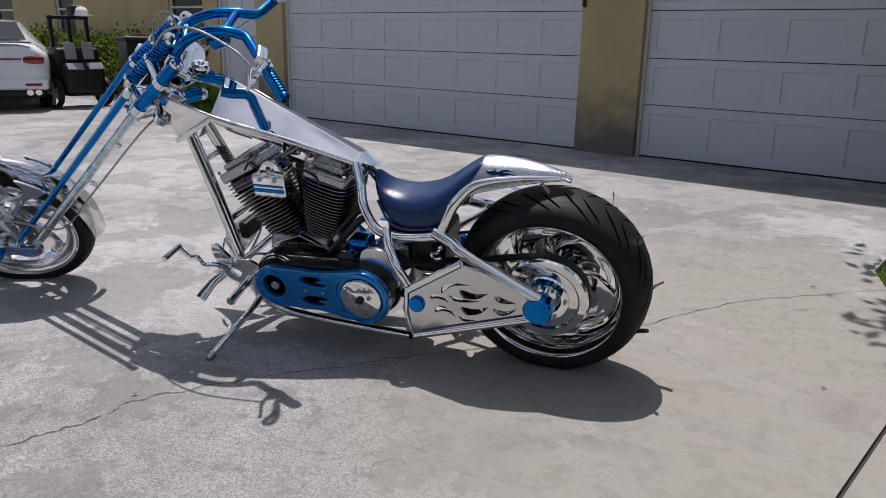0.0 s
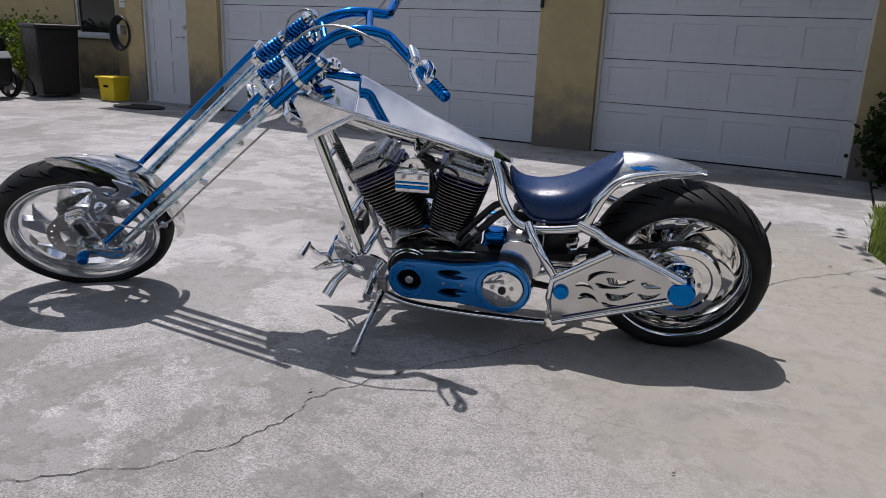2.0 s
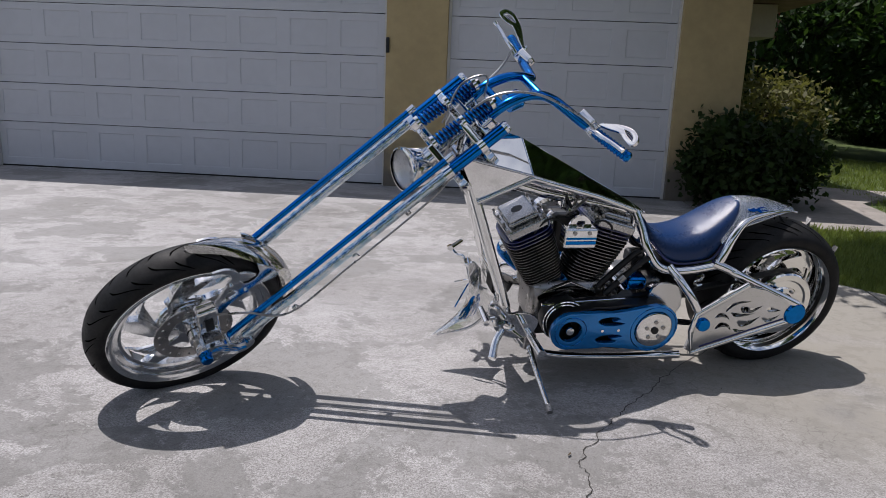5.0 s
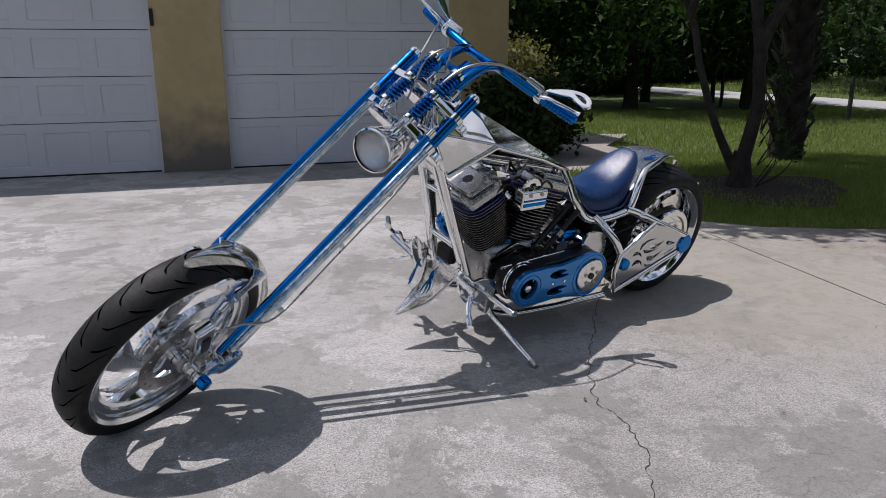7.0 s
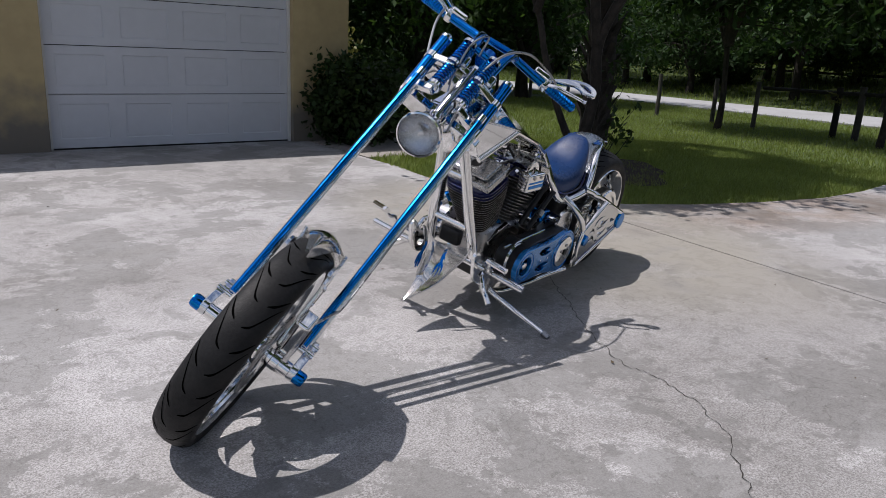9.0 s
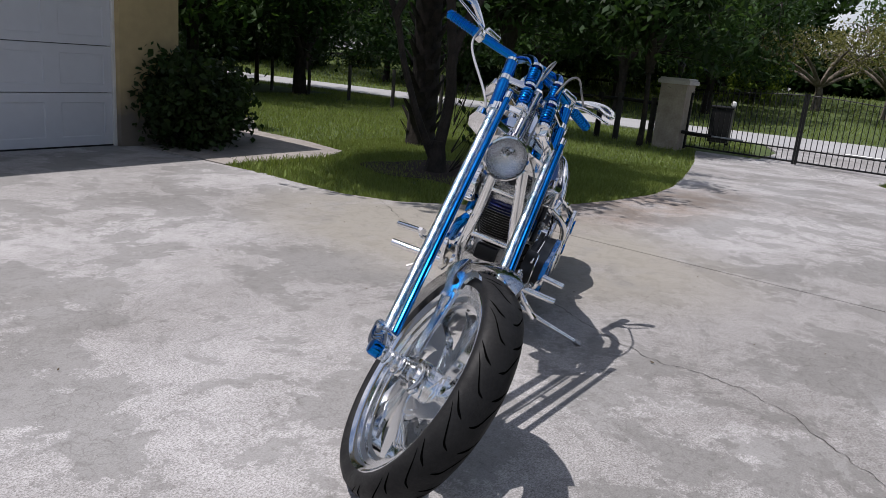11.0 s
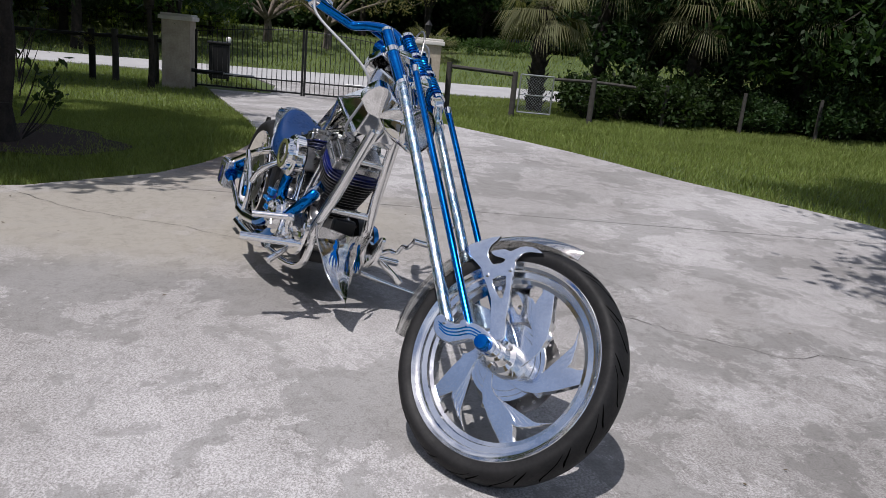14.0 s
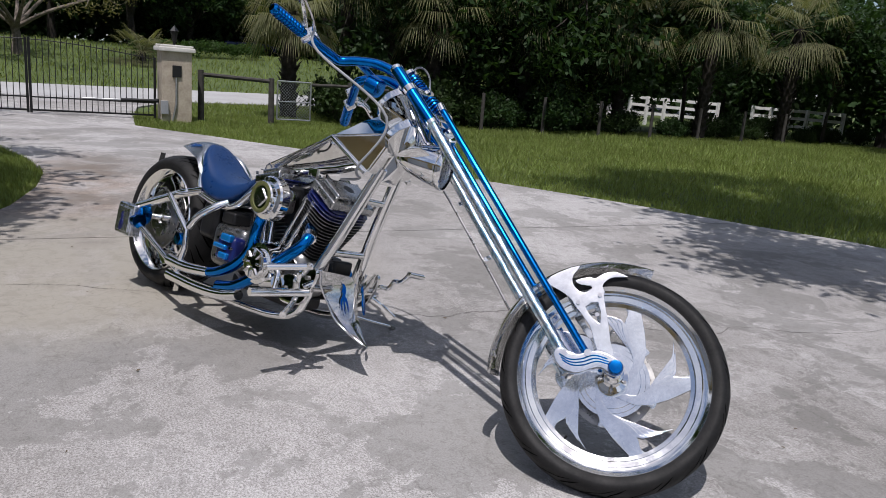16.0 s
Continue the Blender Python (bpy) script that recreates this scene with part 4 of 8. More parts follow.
# oaks: one built in three sizes, then repeated
def oak(seed, h, spread_r, n, leaf, low=1.5, bark=None):
    rng = np.random.default_rng(seed)
    tr = [([(0, 0, -0.2), (0.02, 0.03, 0.8), (rng.uniform(-.1, .1), rng.uniform(-.1, .1), low)], [0.26 if spread_r > 3 else 0.10, 0.18 if spread_r > 3 else 0.07, 0.15 if spread_r > 3 else 0.06])]
    cr = []
    for i in range(8):
        a = i * 0.785 + rng.uniform(-0.3, 0.3)
        rr = spread_r * rng.uniform(0.4, 0.8)
        top = low + (h - low) * rng.uniform(0.22, 0.85)
        e = (math.cos(a) * rr, math.sin(a) * rr, top)
        tr.append(([(0, 0, low * rng.uniform(0.7, 0.98)), (e[0] * 0.4, e[1] * 0.4, low + (top - low) * 0.55), e], [0.12, 0.08, 0.035]))
        cr.append((e, (spread_r * 0.45, spread_r * 0.45, (h - low) * 0.3), 34))
    for i in range(5):
        a = i * 1.26 + rng.uniform(-0.4, 0.4)
        rr = spread_r * rng.uniform(0.55, 0.95)
        cr.append(((math.cos(a) * rr, math.sin(a) * rr, low + rng.uniform(0.1, 0.9)), (spread_r * 0.3, spread_r * 0.3, 0.6), 18))
    cr.append(((0, 0, h * 0.8), (spread_r * 0.6, spread_r * 0.6, h * 0.2), 36))
    return tree("oak_tree", "shady live oak with a dark spreading crown", (0, 0, -400), tr, cr, n, 0.258, leaf, bark or BARK, seed, 0.36, group="oaks")


oaks = [oak(41, 6.0, 3.6, 8600, LEAF_DARK, 1.9), oak(42, 7.2, 4.2, 9200, LEAF, 2.2), oak(43, 6.2, 3.4, 8600, LEAF_DARK, 1.5), oak(44, 5.0, 2.1, 6500, LEAF_DARK, 2.5)]
spots = [(28.5, 15.5, 1), (29.5, 20.0, 0), (28.0, 24.5, 2), (32.5, 13.0, 0), (33.5, 18.0, 2), (28.8, 29.5, 1), (33.5, 23.5, 0), (14.4, 12.3, 3), (15.2, 8.75, 3), (15.5, 21.5, 2), (11.5, 22.0, 1), (7.2, 23.5, 2), (14.5, 26.5, 0), (16.8, 25.5, 3), (15.8, 34.0, 1), (3.5, 25.5, 1), (8.5, 28.0, 0), (0.0, 27.0, 2),
         (41.0, 15.5, 2), (40.0, 21.0, 0), (36.0, 26.0, 1), (31.0, 30.0, 2), (44.0, 18.0, 1), (30.0, 37.0, 1), (38.0, 32.0, 2), (47.0, 24.0, 0), (50.0, 20.5, 1),
         (52.0, 5.0, 1), (50.0, 0.5, 0), (53.0, -3.5, 2), (56.0, -9.0, 1), (50.0, -18.0, 2), (35.0, -16.5, 0), (34.0, -20.5, 1), (25.0, -25.0, 0), (38.0, -24.0, 1),
         (20.3, -5.0, 0), (20.1, -7.6, 2), (20.4, -9.8, 0), (20.6, -11.6, 0), (20.9, -13.4, 2), (21.2, -14.6, 3), (19.3, -16.8, 3), (33.0, -14.0, 2), (17.4, -22.8, 3), (21.5, -25.5, 0), (17.0, -26.0, 0),
         (12.0, -22.5, 2), (6.5, -23.5, 1), (-1.0, -22.0, 0), (-10.0, -20.0, 2)]
rr = random.Random(6)
for x, y, k in spots:
    s = rr.uniform(0.85, 1.15) * (1.35 if x > 38 else 1.0)
    copy_thing(oaks[k], pose(x, y, -0.03 + climb(x), 0, 0, rr.uniform(0, 360)) @ Matrix.Scale(s, 4))
for o in oaks:
    for c in list(o.children):
        bpy.data.objects.remove(c)
    bpy.data.objects.remove(o)

# thicket along the fence: understory shrubs, one built and repeated
bushes = [shrub("thicket_bush", "dark tangled understory shrub along the fence", (0, 0, -300), (1.3, 1.0, 0.85), 2500, 0.172, lf, 51 + i, 70, 0.16, 0.5, "thicket bushes") for i, lf in enumerate((LEAF_DARK, LEAF_BUSH, LEAF_BUSH))]
for i in range(30):
    y = -2.6 - i * 0.78
    low = y < -11.6
    for row in range(2):
        if row and (low or i % 2):
            continue
        x = 17.5 + row * 1.7 + rr.uniform(-0.35, 0.5) + (0.5 if i % 3 else 0.0)
        copy_thing(bushes[rr.randrange(3)], pose(x, y + rr.uniform(-0.4, 0.4), -0.04, 0, 0, rr.uniform(0, 360)) @ Matrix.Scale(rr.uniform(0.55, 0.95) * (0.62 if low else 1.0), 4))
for i in range(16):
    copy_thing(bushes[rr.randrange(3)], pose(30.5 + rr.uniform(0, 9), rr.uniform(26, 60), 0.0, 0, 0, rr.uniform(0, 360)) @ Matrix.Scale(rr.uniform(0.8, 1.4), 4))
for i in range(26):
    copy_thing(bushes[rr.randrange(3)], pose(rr.uniform(-3, 18), rr.uniform(30, 40), -0.04, 0, 0, rr.uniform(0, 360)) @ Matrix.Scale(rr.uniform(1.2, 2.2), 4))
for o in bushes:
    for c in list(o.children):
        bpy.data.objects.remove(c)
    bpy.data.objects.remove(o)


def hedge(name, label, x0, y0, x1, y1, h, w, n, leaf, seed, size=0.09):
    rng = np.random.default_rng(seed)
    th = thing(name, label, "hedge", pose(0, 0, 0))
    k = max(20, int(n / 40))
    s = rng.random(k)
    dx, dy = x1 - x0, y1 - y0
    ln = math.hypot(dx, dy)
    nx, ny = -dy / ln, dx / ln
    o = rng.uniform(-0.5, 0.5, k) * w
    cs = np.column_stack([x0 + dx * s + nx * o, y0 + dy * s + ny * o, rng.random(k) ** 0.6 * h * rng.uniform(0.9, 1.03, k)])
    cs[:, 2] += climb(cs[:, 0])
    q = quads("foliage", leaf_quads(cs, n, (0.13, 0.13, 0.09), size, rng, 0.9, 0.55), leaf)
    q.parent = th
    m = Matrix.Translation(((x0 + x1) / 2, (y0 + y1) / 2, h * 0.45)) @ Matrix.Rotation(math.atan2(dy, dx), 4, "Z")
    bm = bmesh.new()
    for i in range(int(ln / 0.35)):
        p = m @ Vector((-ln / 2 + 0.35 * i + rng.uniform(-.1, .1), rng.uniform(-.3, .3) * w, -h * 0.48))
        tube([p, p + Vector((rng.uniform(-.1, .1), rng.uniform(-.1, .1), h * 0.5)), p + Vector((rng.uniform(-.2, .2), rng.uniform(-.2, .2), h * 0.9))], [0.025, 0.018, 0.006], 5, bm=bm)
    part("stem", bm, BARK, th)
    return th


hedge("clipped_hedge", "bright green clipped hedge before the house wing", -14.5, 9.6, -9.4, 9.6, 1.12, 0.7, 9000, LEAF_HEDGE, 61, 0.075)
hedge("far_hedge", "tall clipped hedge beyond the road", 38.5, 11.0, 37.0, 26.0, 2.4, 1.6, 22000, LEAF_HEDGE, 62, 0.16)
hedge("garden_hedge", "low clipped hedge before the far house", 45.0, -6.5, 41.0, 1.0, 0.7, 1.0, 7000, LEAF, 63, 0.13)
hedge("roadside_hedge", "bright green hedge behind the thicket", 21.0, -13.5, 20.8, -9.0, 1.9, 1.0, 9000, LEAF_HEDGE, 64, 0.12)


def far_woods(x0, y0, x1, y1, h, n, seed):
    """A dense edge of distant woods, leaves only, too far off to tell trees apart."""
    rng = np.random.default_rng(seed)
    k = n // 26
    s = rng.random(k)
    top = h * (0.62 + 0.38 * np.sin(s * 23.0 + seed) * np.sin(s * 9.0)) + rng.uniform(-0.6, 0.6, k)
    cs = np.column_stack([x0 + (x1 - x0) * s, y0 + (y1 - y0) * s, 0.2 + rng.random(k) * top])
    cs[:, 2] += climb(cs[:, 0])
    cs[:, :2] += rng.normal(0, 1.3, (k, 2))
    return tagged(quads("far_woods", leaf_quads(cs, n, (0.55, 0.55, 0.4), 0.6, rng, 0.9, 0.65), LEAF_DARK), "dark distant edge of woods", "woods", kind="stuff")


far_woods(-14.0, 42.0, 40.0, 46.0, 10.0, 34000, 91)
far_woods(44.0, 44.0, 58.0, 14.5, 11.0, 25000, 92)
far_woods(58.0, 14.5, 60.0, 8.5, 2.8, 5000, 93)
far_woods(60.0, 8.0, 50.0, -20.0, 11.0, 21000, 94)
far_woods(66.0, 34.0, 67.0, 20.0, 9.0, 7000, 97)
far_woods(67.0, 7.0, 68.0, -30.0, 9.0, 13000, 98)
far_woods(50.0, -20.0, 22.0, -34.0, 10.0, 16000, 95)
far_woods(22.0, -34.0, -16.0, -30.0, 9.0, 18000, 96)

# bare-branched pale trees beyond the gate
for i, (x, y) in enumerate(((38.0, 6.4), (38.6, 9.6))):
    rng = np.random.default_rng(70 + i)
    tr = [([(0, 0, -0.1), (0.05, 0, 0.7), (0, 0.05, 1.1)], [0.16, 0.12, 0.11])]
    cr = []
    for j in range(11):
        a = j * 0.6 + rng.uniform(-.2, .2)
        e = (math.cos(a) * rng.uniform(1.4, 2.6), math.sin(a) * rng.uniform(1.4, 2.6), rng.uniform(2.2, 3.4))
        tr.append(([(0, 0, 1.0), (e[0] * .4, e[1] * .4, 1.0 + (e[2] - 1) * .5), e], [0.07, 0.045, 0.012]))
        cr.append((e, (0.7, 0.7, 0.45), 12))
    tr = [([(1.9 * p[0], 1.9 * p[1], 1.15 * p[2]) for p in pts], [1.6 * q for q in rad]) for pts, rad in tr]
    cr = [((1.9 * ce[0], 1.9 * ce[1], 1.15 * ce[2]), (1.5, 1.5, 0.8), k) for ce, rad, k in cr]
    tree("pale_tree", "wide spreading tree with pale thin foliage", (x, y, -0.03 + climb(x)), tr, cr, 5200, 0.15, LEAF_PALE, BARK_PALE, 72 + i, 0.25, group="pale trees")


# ---- grass ----
def inside(poly, x, y):
    r = np.zeros(len(x), bool)
    px, py = poly[-1]
    for qx, qy in poly:
        c = ((qy > y) != (py > y)) & (x < (px - qx) * (y - qy) / ((py - qy) + 1e-12) + qx)
        r ^= c
        px, py = qx, qy
    return r


def blades(name, label, poly, n, box4, size, seed, keep=None):
    rng = np.random.default_rng(seed)
    x, y = rng.uniform(box4[0], box4[1], n), rng.uniform(box4[2], box4[3], n)
    ok = inside(poly, x, y)
    if keep is not None:
        ok &= rng.random(n) < keep(x, y)
    x, y = x[ok], y[ok]
    m = len(x)
    a, b = rng.uniform(0, 6.283, m), rng.uniform(0, 6.283, m)
    h = size * rng.uniform(0.5, 1.3, m)
    w = 0.0045 * (size / 0.055) * rng.uniform(0.8, 1.6, m)
    ln = h * rng.uniform(0.15, 0.9, m)
    v = np.zeros((m, 4, 3))
    ca, sa = np.cos(a) * w, np.sin(a) * w
    v[:, 0] = np.column_stack([x - ca, y - sa, np.full(m, -0.034)])
    v[:, 1] = np.column_stack([x + ca, y + sa, np.full(m, -0.034)])
    tx, ty = x + np.cos(b) * ln, y + np.sin(b) * ln
    v[:, 2] = np.column_stack([tx + ca * 0.2, ty + sa * 0.2, -0.034 + h])
    v[:, 3] = np.column_stack([tx - ca * 0.2, ty - sa * 0.2, -0.034 + h])
    v[:, :, 2] += rise(v[:, :, 0])
    return tagged(quads(name, v, GRASS), label, "grass", kind="stuff")


poly_l = LAWN_L + [(15.6, 7.0), (17.0, 25.0), (5.2, 25.0), (5.2, 10.4), (4.95, 9.3), (4.7, 8.15), (4.0, 7.9)]
poly_r = LAWN_R + [(-16.0, -28.0), (12.8, -28.0), (15.2, 2.6)]
mul = lambda x, y: np.clip(((x - 4.62) ** 2 + (y - 6.62) ** 2) ** 0.5 * 1.2 - 0.35, 0.0, 1.0)
blades("grass_near", "mown green lawn grass", poly_l, 140000, (2.6, 9.0, 4.6, 9.0), 0.048, 81, mul)
blades("grass_mid", "mown green lawn grass", poly_l, 90000, (5.0, 17.0, 4.8, 18.0), 0.060, 82, mul)
blades("grass_side", "mown green lawn grass", poly_r, 145000, (0.0, 14.5, -6.5, 3.0), 0.062, 83)
blades("grass_far_side", "mown green lawn grass", poly_r, 70000, (3.0, 15.2, -20.0, -5.0), 0.09, 84)
blades("grass_verge", "mown green roadside grass", [(27.4, -20), (38, -20), (40, 35), (20.0, 35), (20.9, 20), (21.9, 6), (22.2, 0), (25.4, -13)], 36000, (19.5, 40.0, -20.0, 35.0), 0.16, 85)
blades("grass_roadside", "mown green grass between fence and road", [(13.7, 5.35), (17.8, 6.1), (17.0, 20.0), (16.6, 25.0), (15.8, 25.0), (15.4, 7.0)], 26000, (13.5, 18.0, 5.2, 25.0), 0.075, 87)
blades("grass_roadside", "mown green grass between fence and road", [(14.3, 2.2), (15.8, 2.1), (18.0, 0.9), (18.6, -2.0), (20.0, -8.0), (13.5, -8.0)], 26000, (13.5, 20.0, -8.0, 2.3), 0.075, 88)
# long edge tufts where the lawn meets the walk
blades("grass_tufts", "long untrimmed grass at the lawn corner", [(2.70, 7.1), (2.82, 7.1), (2.95, 7.72), (4.0, 7.62), (4.0, 7.86), (2.76, 7.96)], 3000, (2.65, 4.0, 7.0, 7.98), 0.085, 86)


# ---- gate, fences, far house ----
GX = 16.0


def pillar(x, y, label, box_on=False):
    th = thing("gate_pillar", label, "gate pillar", pose(x, y, 0, 0, 0, 2), "gate pillars")
    part("shaft", box(0.66, 0.66, 1.62, (0, 0, 0.76), 0.012), STONE_PILLAR, th)
    bm = box(0.80, 0.80, 0.10, (0, 0, 1.60), 0.02)
    box(0.72, 0.72, 0.05, (0, 0, 1.675), 0.015, bm=bm)
    part("cap", bm, CAP_WHITE, th, "white cast cap")
    part("lamp_post", cyl((0, 0, 1.68), (0, 0, 1.78), 0.03), IRON, th)
    ln = lathe([(0.0, 0.0), (0.05, 0.0), (0.09, 0.22), (0.11, 0.23), (0.05, 0.30), (0.015, 0.34), (0.0, 0.36)], 6, Matrix.Translation((0, 0, 1.78)) @ Matrix.Rotation(radians(90), 4, "X"))
    part("lantern", ln, IRON, th, "black iron lantern")
    return th


pr = pillar(16.05, 2.35, "cream stucco gate pillar with an intercom box")
part("intercom", box(0.035, 0.2, 0.26, (-0.345, 0.0, 1.12), 0.006), PLASTIC_BLACK, pr, "black intercom box")
part("conduit", tube([(-0.36, 0.02, 0.98), (-0.36, 0.02, 0.4), (-0.37, 0.1, 0.0)], 0.022), GALV, pr, "grey conduit pipe")
part("control_box", box(0.10, 0.16, 0.30, (-0.38, 0.28, 0.30), 0.01), PLASTIC_GREY, pr)
pillar(16.15, 8.35, "cream stucco gate pillar with a lantern")


def gate_leaf(y0, y1):
    th = thing("gate_leaf", "black wrought iron driveway gate leaf with an arched top, closed", "gate", pose(GX + 0.05, 0, 0), "gate leaves")
    n = int(round((y1 - y0) / 0.118))
    lo, mid = 0.08, 0.36
    top = lambda y: 1.33 + 0.24 * math.sin(math.pi * min(1.0, max(0.0, (y - 2.7) / 5.3)))
    for i in range(n + 1):
        y = y0 + (y1 - y0) * i / n
        part("picket", box(0.016, 0.016, top(y) - lo + 0.07, (0, y, (top(y) + lo + 0.07) / 2)), IRON, th)
    part("bottom_rail", box(0.035, y1 - y0, 0.04, (0, (y0 + y1) / 2, lo)), IRON, th)
    part("middle_rail", box(0.03, y1 - y0, 0.03, (0, (y0 + y1) / 2, mid)), IRON, th)
    ys = [y0 + (y1 - y0) * k / 16 for k in range(17)]
    part("top_rail", tube([(0, y, top(y)) for y in ys], 0.011, 6), IRON, th)
    for y in (y0 - 0.02, y1 + 0.02):
        part("stile", box(0.05, 0.05, top(y) + 0.02, (0, y, (top(y) + 0.06) / 2)), IRON, th)
    return th


gate_leaf(2.80, 5.28)
gate_leaf(5.38, 7.90)
for y0, y1 in ((2.75, 4.3), (7.95, 6.5)):
    ga = thing("gate_opener", "black and silver gate opener arm on the pillar", "gate opener", pose(GX - 0.14, 0, 0), "gate openers")
    part("motor_tube", cyl((0, y0, 0.42), (0, (y0 + y1) / 2, 0.41), 0.04), IRON, ga)
    part("ram", cyl((0, (y0 + y1) / 2, 0.41), (0.08, y1, 0.40), 0.018), GALV, ga, "silver push rod")
    part("bracket", box(0.16, 0.08, 0.08, (0.1, y0, 0.42)), IRON, ga)


def post(name, x, y, h, r, material, label, group, square=False):
    th = thing(name, label, "fence post", pose(x, y, float(climb(x))), group)
    bm = box(2 * r, 2 * r, h + 0.1, (0, 0, h / 2 - 0.05), 0.01) if square else tube([(0, 0, -0.1), (0.01, 0, h * 0.5), (0, 0.01, h)], [r, r * 0.96, r * 0.93], 12)
    part("shaft", bm, material, th)
    return th


def rail(pts, r, material, label, name="fence_rail"):
    return tagged(obj(name, tube(pts, r, 8, smooth=3), material), label, "fence rail")


# right of the gate: post and rail, a chain gate, then wire posts in the thicket
for y, h in ((1.72, 1.18), (0.02, 1.10), (-2.05, 1.12)):
    post("fence_post", 16.25, y, h, 0.075, WOOD_GREY, "weathered grey timber fence post", "grey fence posts")
for y in (-4.2, -6.4, -8.6, -10.8, -13.0, -15.2, -17.4, -19.6):
    post("fence_post", 16.75, y, 1.1, 0.055, WOOD_GREY, "thin weathered fence post in the thicket", "thin fence posts")
rail([(16.25, 1.72, 1.08), (16.25, 0.85, 1.05), (16.25, 0.02, 1.02)], 0.05, WOOD_GREY, "weathered round timber rail")
rail([(16.25, -1.0, 1.0), (16.25, -2.05, 1.02), (16.4, -3.2, 0.98)], 0.04, WOOD_GREY, "weathered round timber rail")
cg = thing("chain_link_gate", "small galvanised chain-link gate beside the post", "gate", pose(16.22, -0.12, 0))
fr = [(0, 0, 0.10), (0, 0, 1.05), (0, -0.86, 1.05), (0, -0.86, 0.10)]
for a, b in zip(fr, fr[1:] + fr[:1]):
    part("frame_tube", cyl(a, b, 0.02, 8), GALV, cg)
part("frame_tube", cyl((0, 0, 0.55), (0, -0.86, 0.55), 0.014, 8), GALV, cg)
bm = bmesh.new()
for i in range(-14, 15):
    for s in (1, -1):
        a, b = Vector((0, -0.43 + i * 0.075 - s * 0.47, 0.1)), Vector((0, -0.43 + i * 0.075 + s * 0.47, 1.05))
        # clip to the frame
        t0, t1 = 0.0, 1.0
        dy = b.y - a.y
        for lim, sign in ((-0.86, 1), (0.0, -1)):
            f0, f1 = (a.y - lim) * sign, (b.y - lim) * sign
            if f0 < 0 and f1 < 0:
                t0, t1 = 1, 0
            elif f0 < 0:
                t0 = max(t0, f0 / (f0 - f1))
            elif f1 < 0:
                t1 = min(t1, f0 / (f0 - f1))
        if t1 - t0 > 0.03:
            tube([a.lerp(b, t0), a.lerp(b, t1)], 0.003, 4, bm=bm)
part("mesh_wire", bm, GALV, cg)

# left of the gate: timber posts with dark rails, then wire posts
for y, h, mt in ((8.95, 1.15, WOOD_GREY), (9.9, 1.2, WOOD_GREY), (10.45, 1.15, WOOD_DARK)):
    post("fence_post", 16.3, y, h, 0.08, mt, "weathered timber fence post", "timber fence posts")
for y in (12.35, 13.6, 15.5, 17.4, 19.3, 21.2, 23.1):
    post("fence_post", 15.9 - (y - 12) * 0.03, y, 1.15, 0.06, WOOD_GREY, "slim timber post of a wire fence", "wire fence posts")
rail([(16.3, 8.7, 1.02), (16.3, 9.9, 1.04), (16.3, 10.45, 1.02), (16.0, 12.3, 1.0)], 0.045, WOOD_DARK, "dark round timber rail")
hb = thing("hanging_plant", "small hanging basket plant on the fence post", "plant", pose(16.2, 10.5, 0.85))
rng = np.random.default_rng(90)
part("basket", lathe([(0.0, 0.0), (0.06, 0.0), (0.09, 0.09), (0.075, 0.09), (0.0, 0.05)], 16, Matrix.Rotation(radians(90), 4, "X")), BARK, hb)
q = quads("leaves", leaf_quads(np.array([[0, 0, 0.08], [0.04, -0.08, -0.02], [0.05, 0.07, 0.0]]), 140, (0.07, 0.09, 0.07), 0.13, rng, 1.0, 0.16), LEAF_PALE)
q.parent = hb

# black three-rail fence beyond the road
for i in range(22):
    y = 12.5 + i * 2.4
    post("paddock_post", 38.2, y, 1.25, 0.07, WOOD_DARK, "black timber paddock fence post", "paddock posts", True)
for z in (0.45, 0.82, 1.18):
    tagged(obj("paddock_rail", box(0.03, 52.0, 0.13, (38.12, 38.0, z + 0.8)), WOOD_DARK), "black timber paddock rail", "fence rail", group="paddock rails")

# white three-rail fences behind the thicket
for (xa, ya, xb, yb) in ((24.4, -18.6, 21.8, -21.4), (20.9, -22.6, 18.9, -26.0)):
    n = 5
    for i in range(n + 1):
        s = i / n
        post("white_post", xa + (xb - xa) * s, ya + (yb - ya) * s, 1.25, 0.065, FENCE_WHITE, "white painted fence post", "white posts", True)
    a = math.degrees(math.atan2(yb - ya, xb - xa))
    ln = math.hypot(xb - xa, yb - ya)
    for z in (0.5, 0.85, 1.17):
        bm = box(ln, 0.03, 0.13, (0, 0, 0))
        o = tagged(obj("white_rail", bm, FENCE_WHITE), "white painted fence rail", "fence rail", group="white rails")
        o.matrix_world = pose((xa + xb) / 2, (ya + yb) / 2, z, 0, 0, a)

# wheeled bin by the road
wb = thing("wheeled_bin", "dark wheeled refuse bin on the verge", "bin", pose(18.6, 7.9, 0, 0, 0, 10))
part("body", box(0.5, 0.55, 0.92, (0, 0, 0.55), 0.04), PLASTIC_BLACK, wb)
part("lid", box(0.56, 0.62, 0.07, (0, 0, 1.04), 0.025), PLASTIC_BLACK, wb)
for y in (-0.22, 0.22):
    part("wheel", cyl((0.24, y - 0.03, 0.13), (0.24, y + 0.03, 0.13), 0.13, 16), RUBBER, wb)
part("bag", box(0.16, 0.13, 0.16, (0.05, -0.24, 1.14), 0.05, 3), FENCE_WHITE, wb, "white bag on the lid")

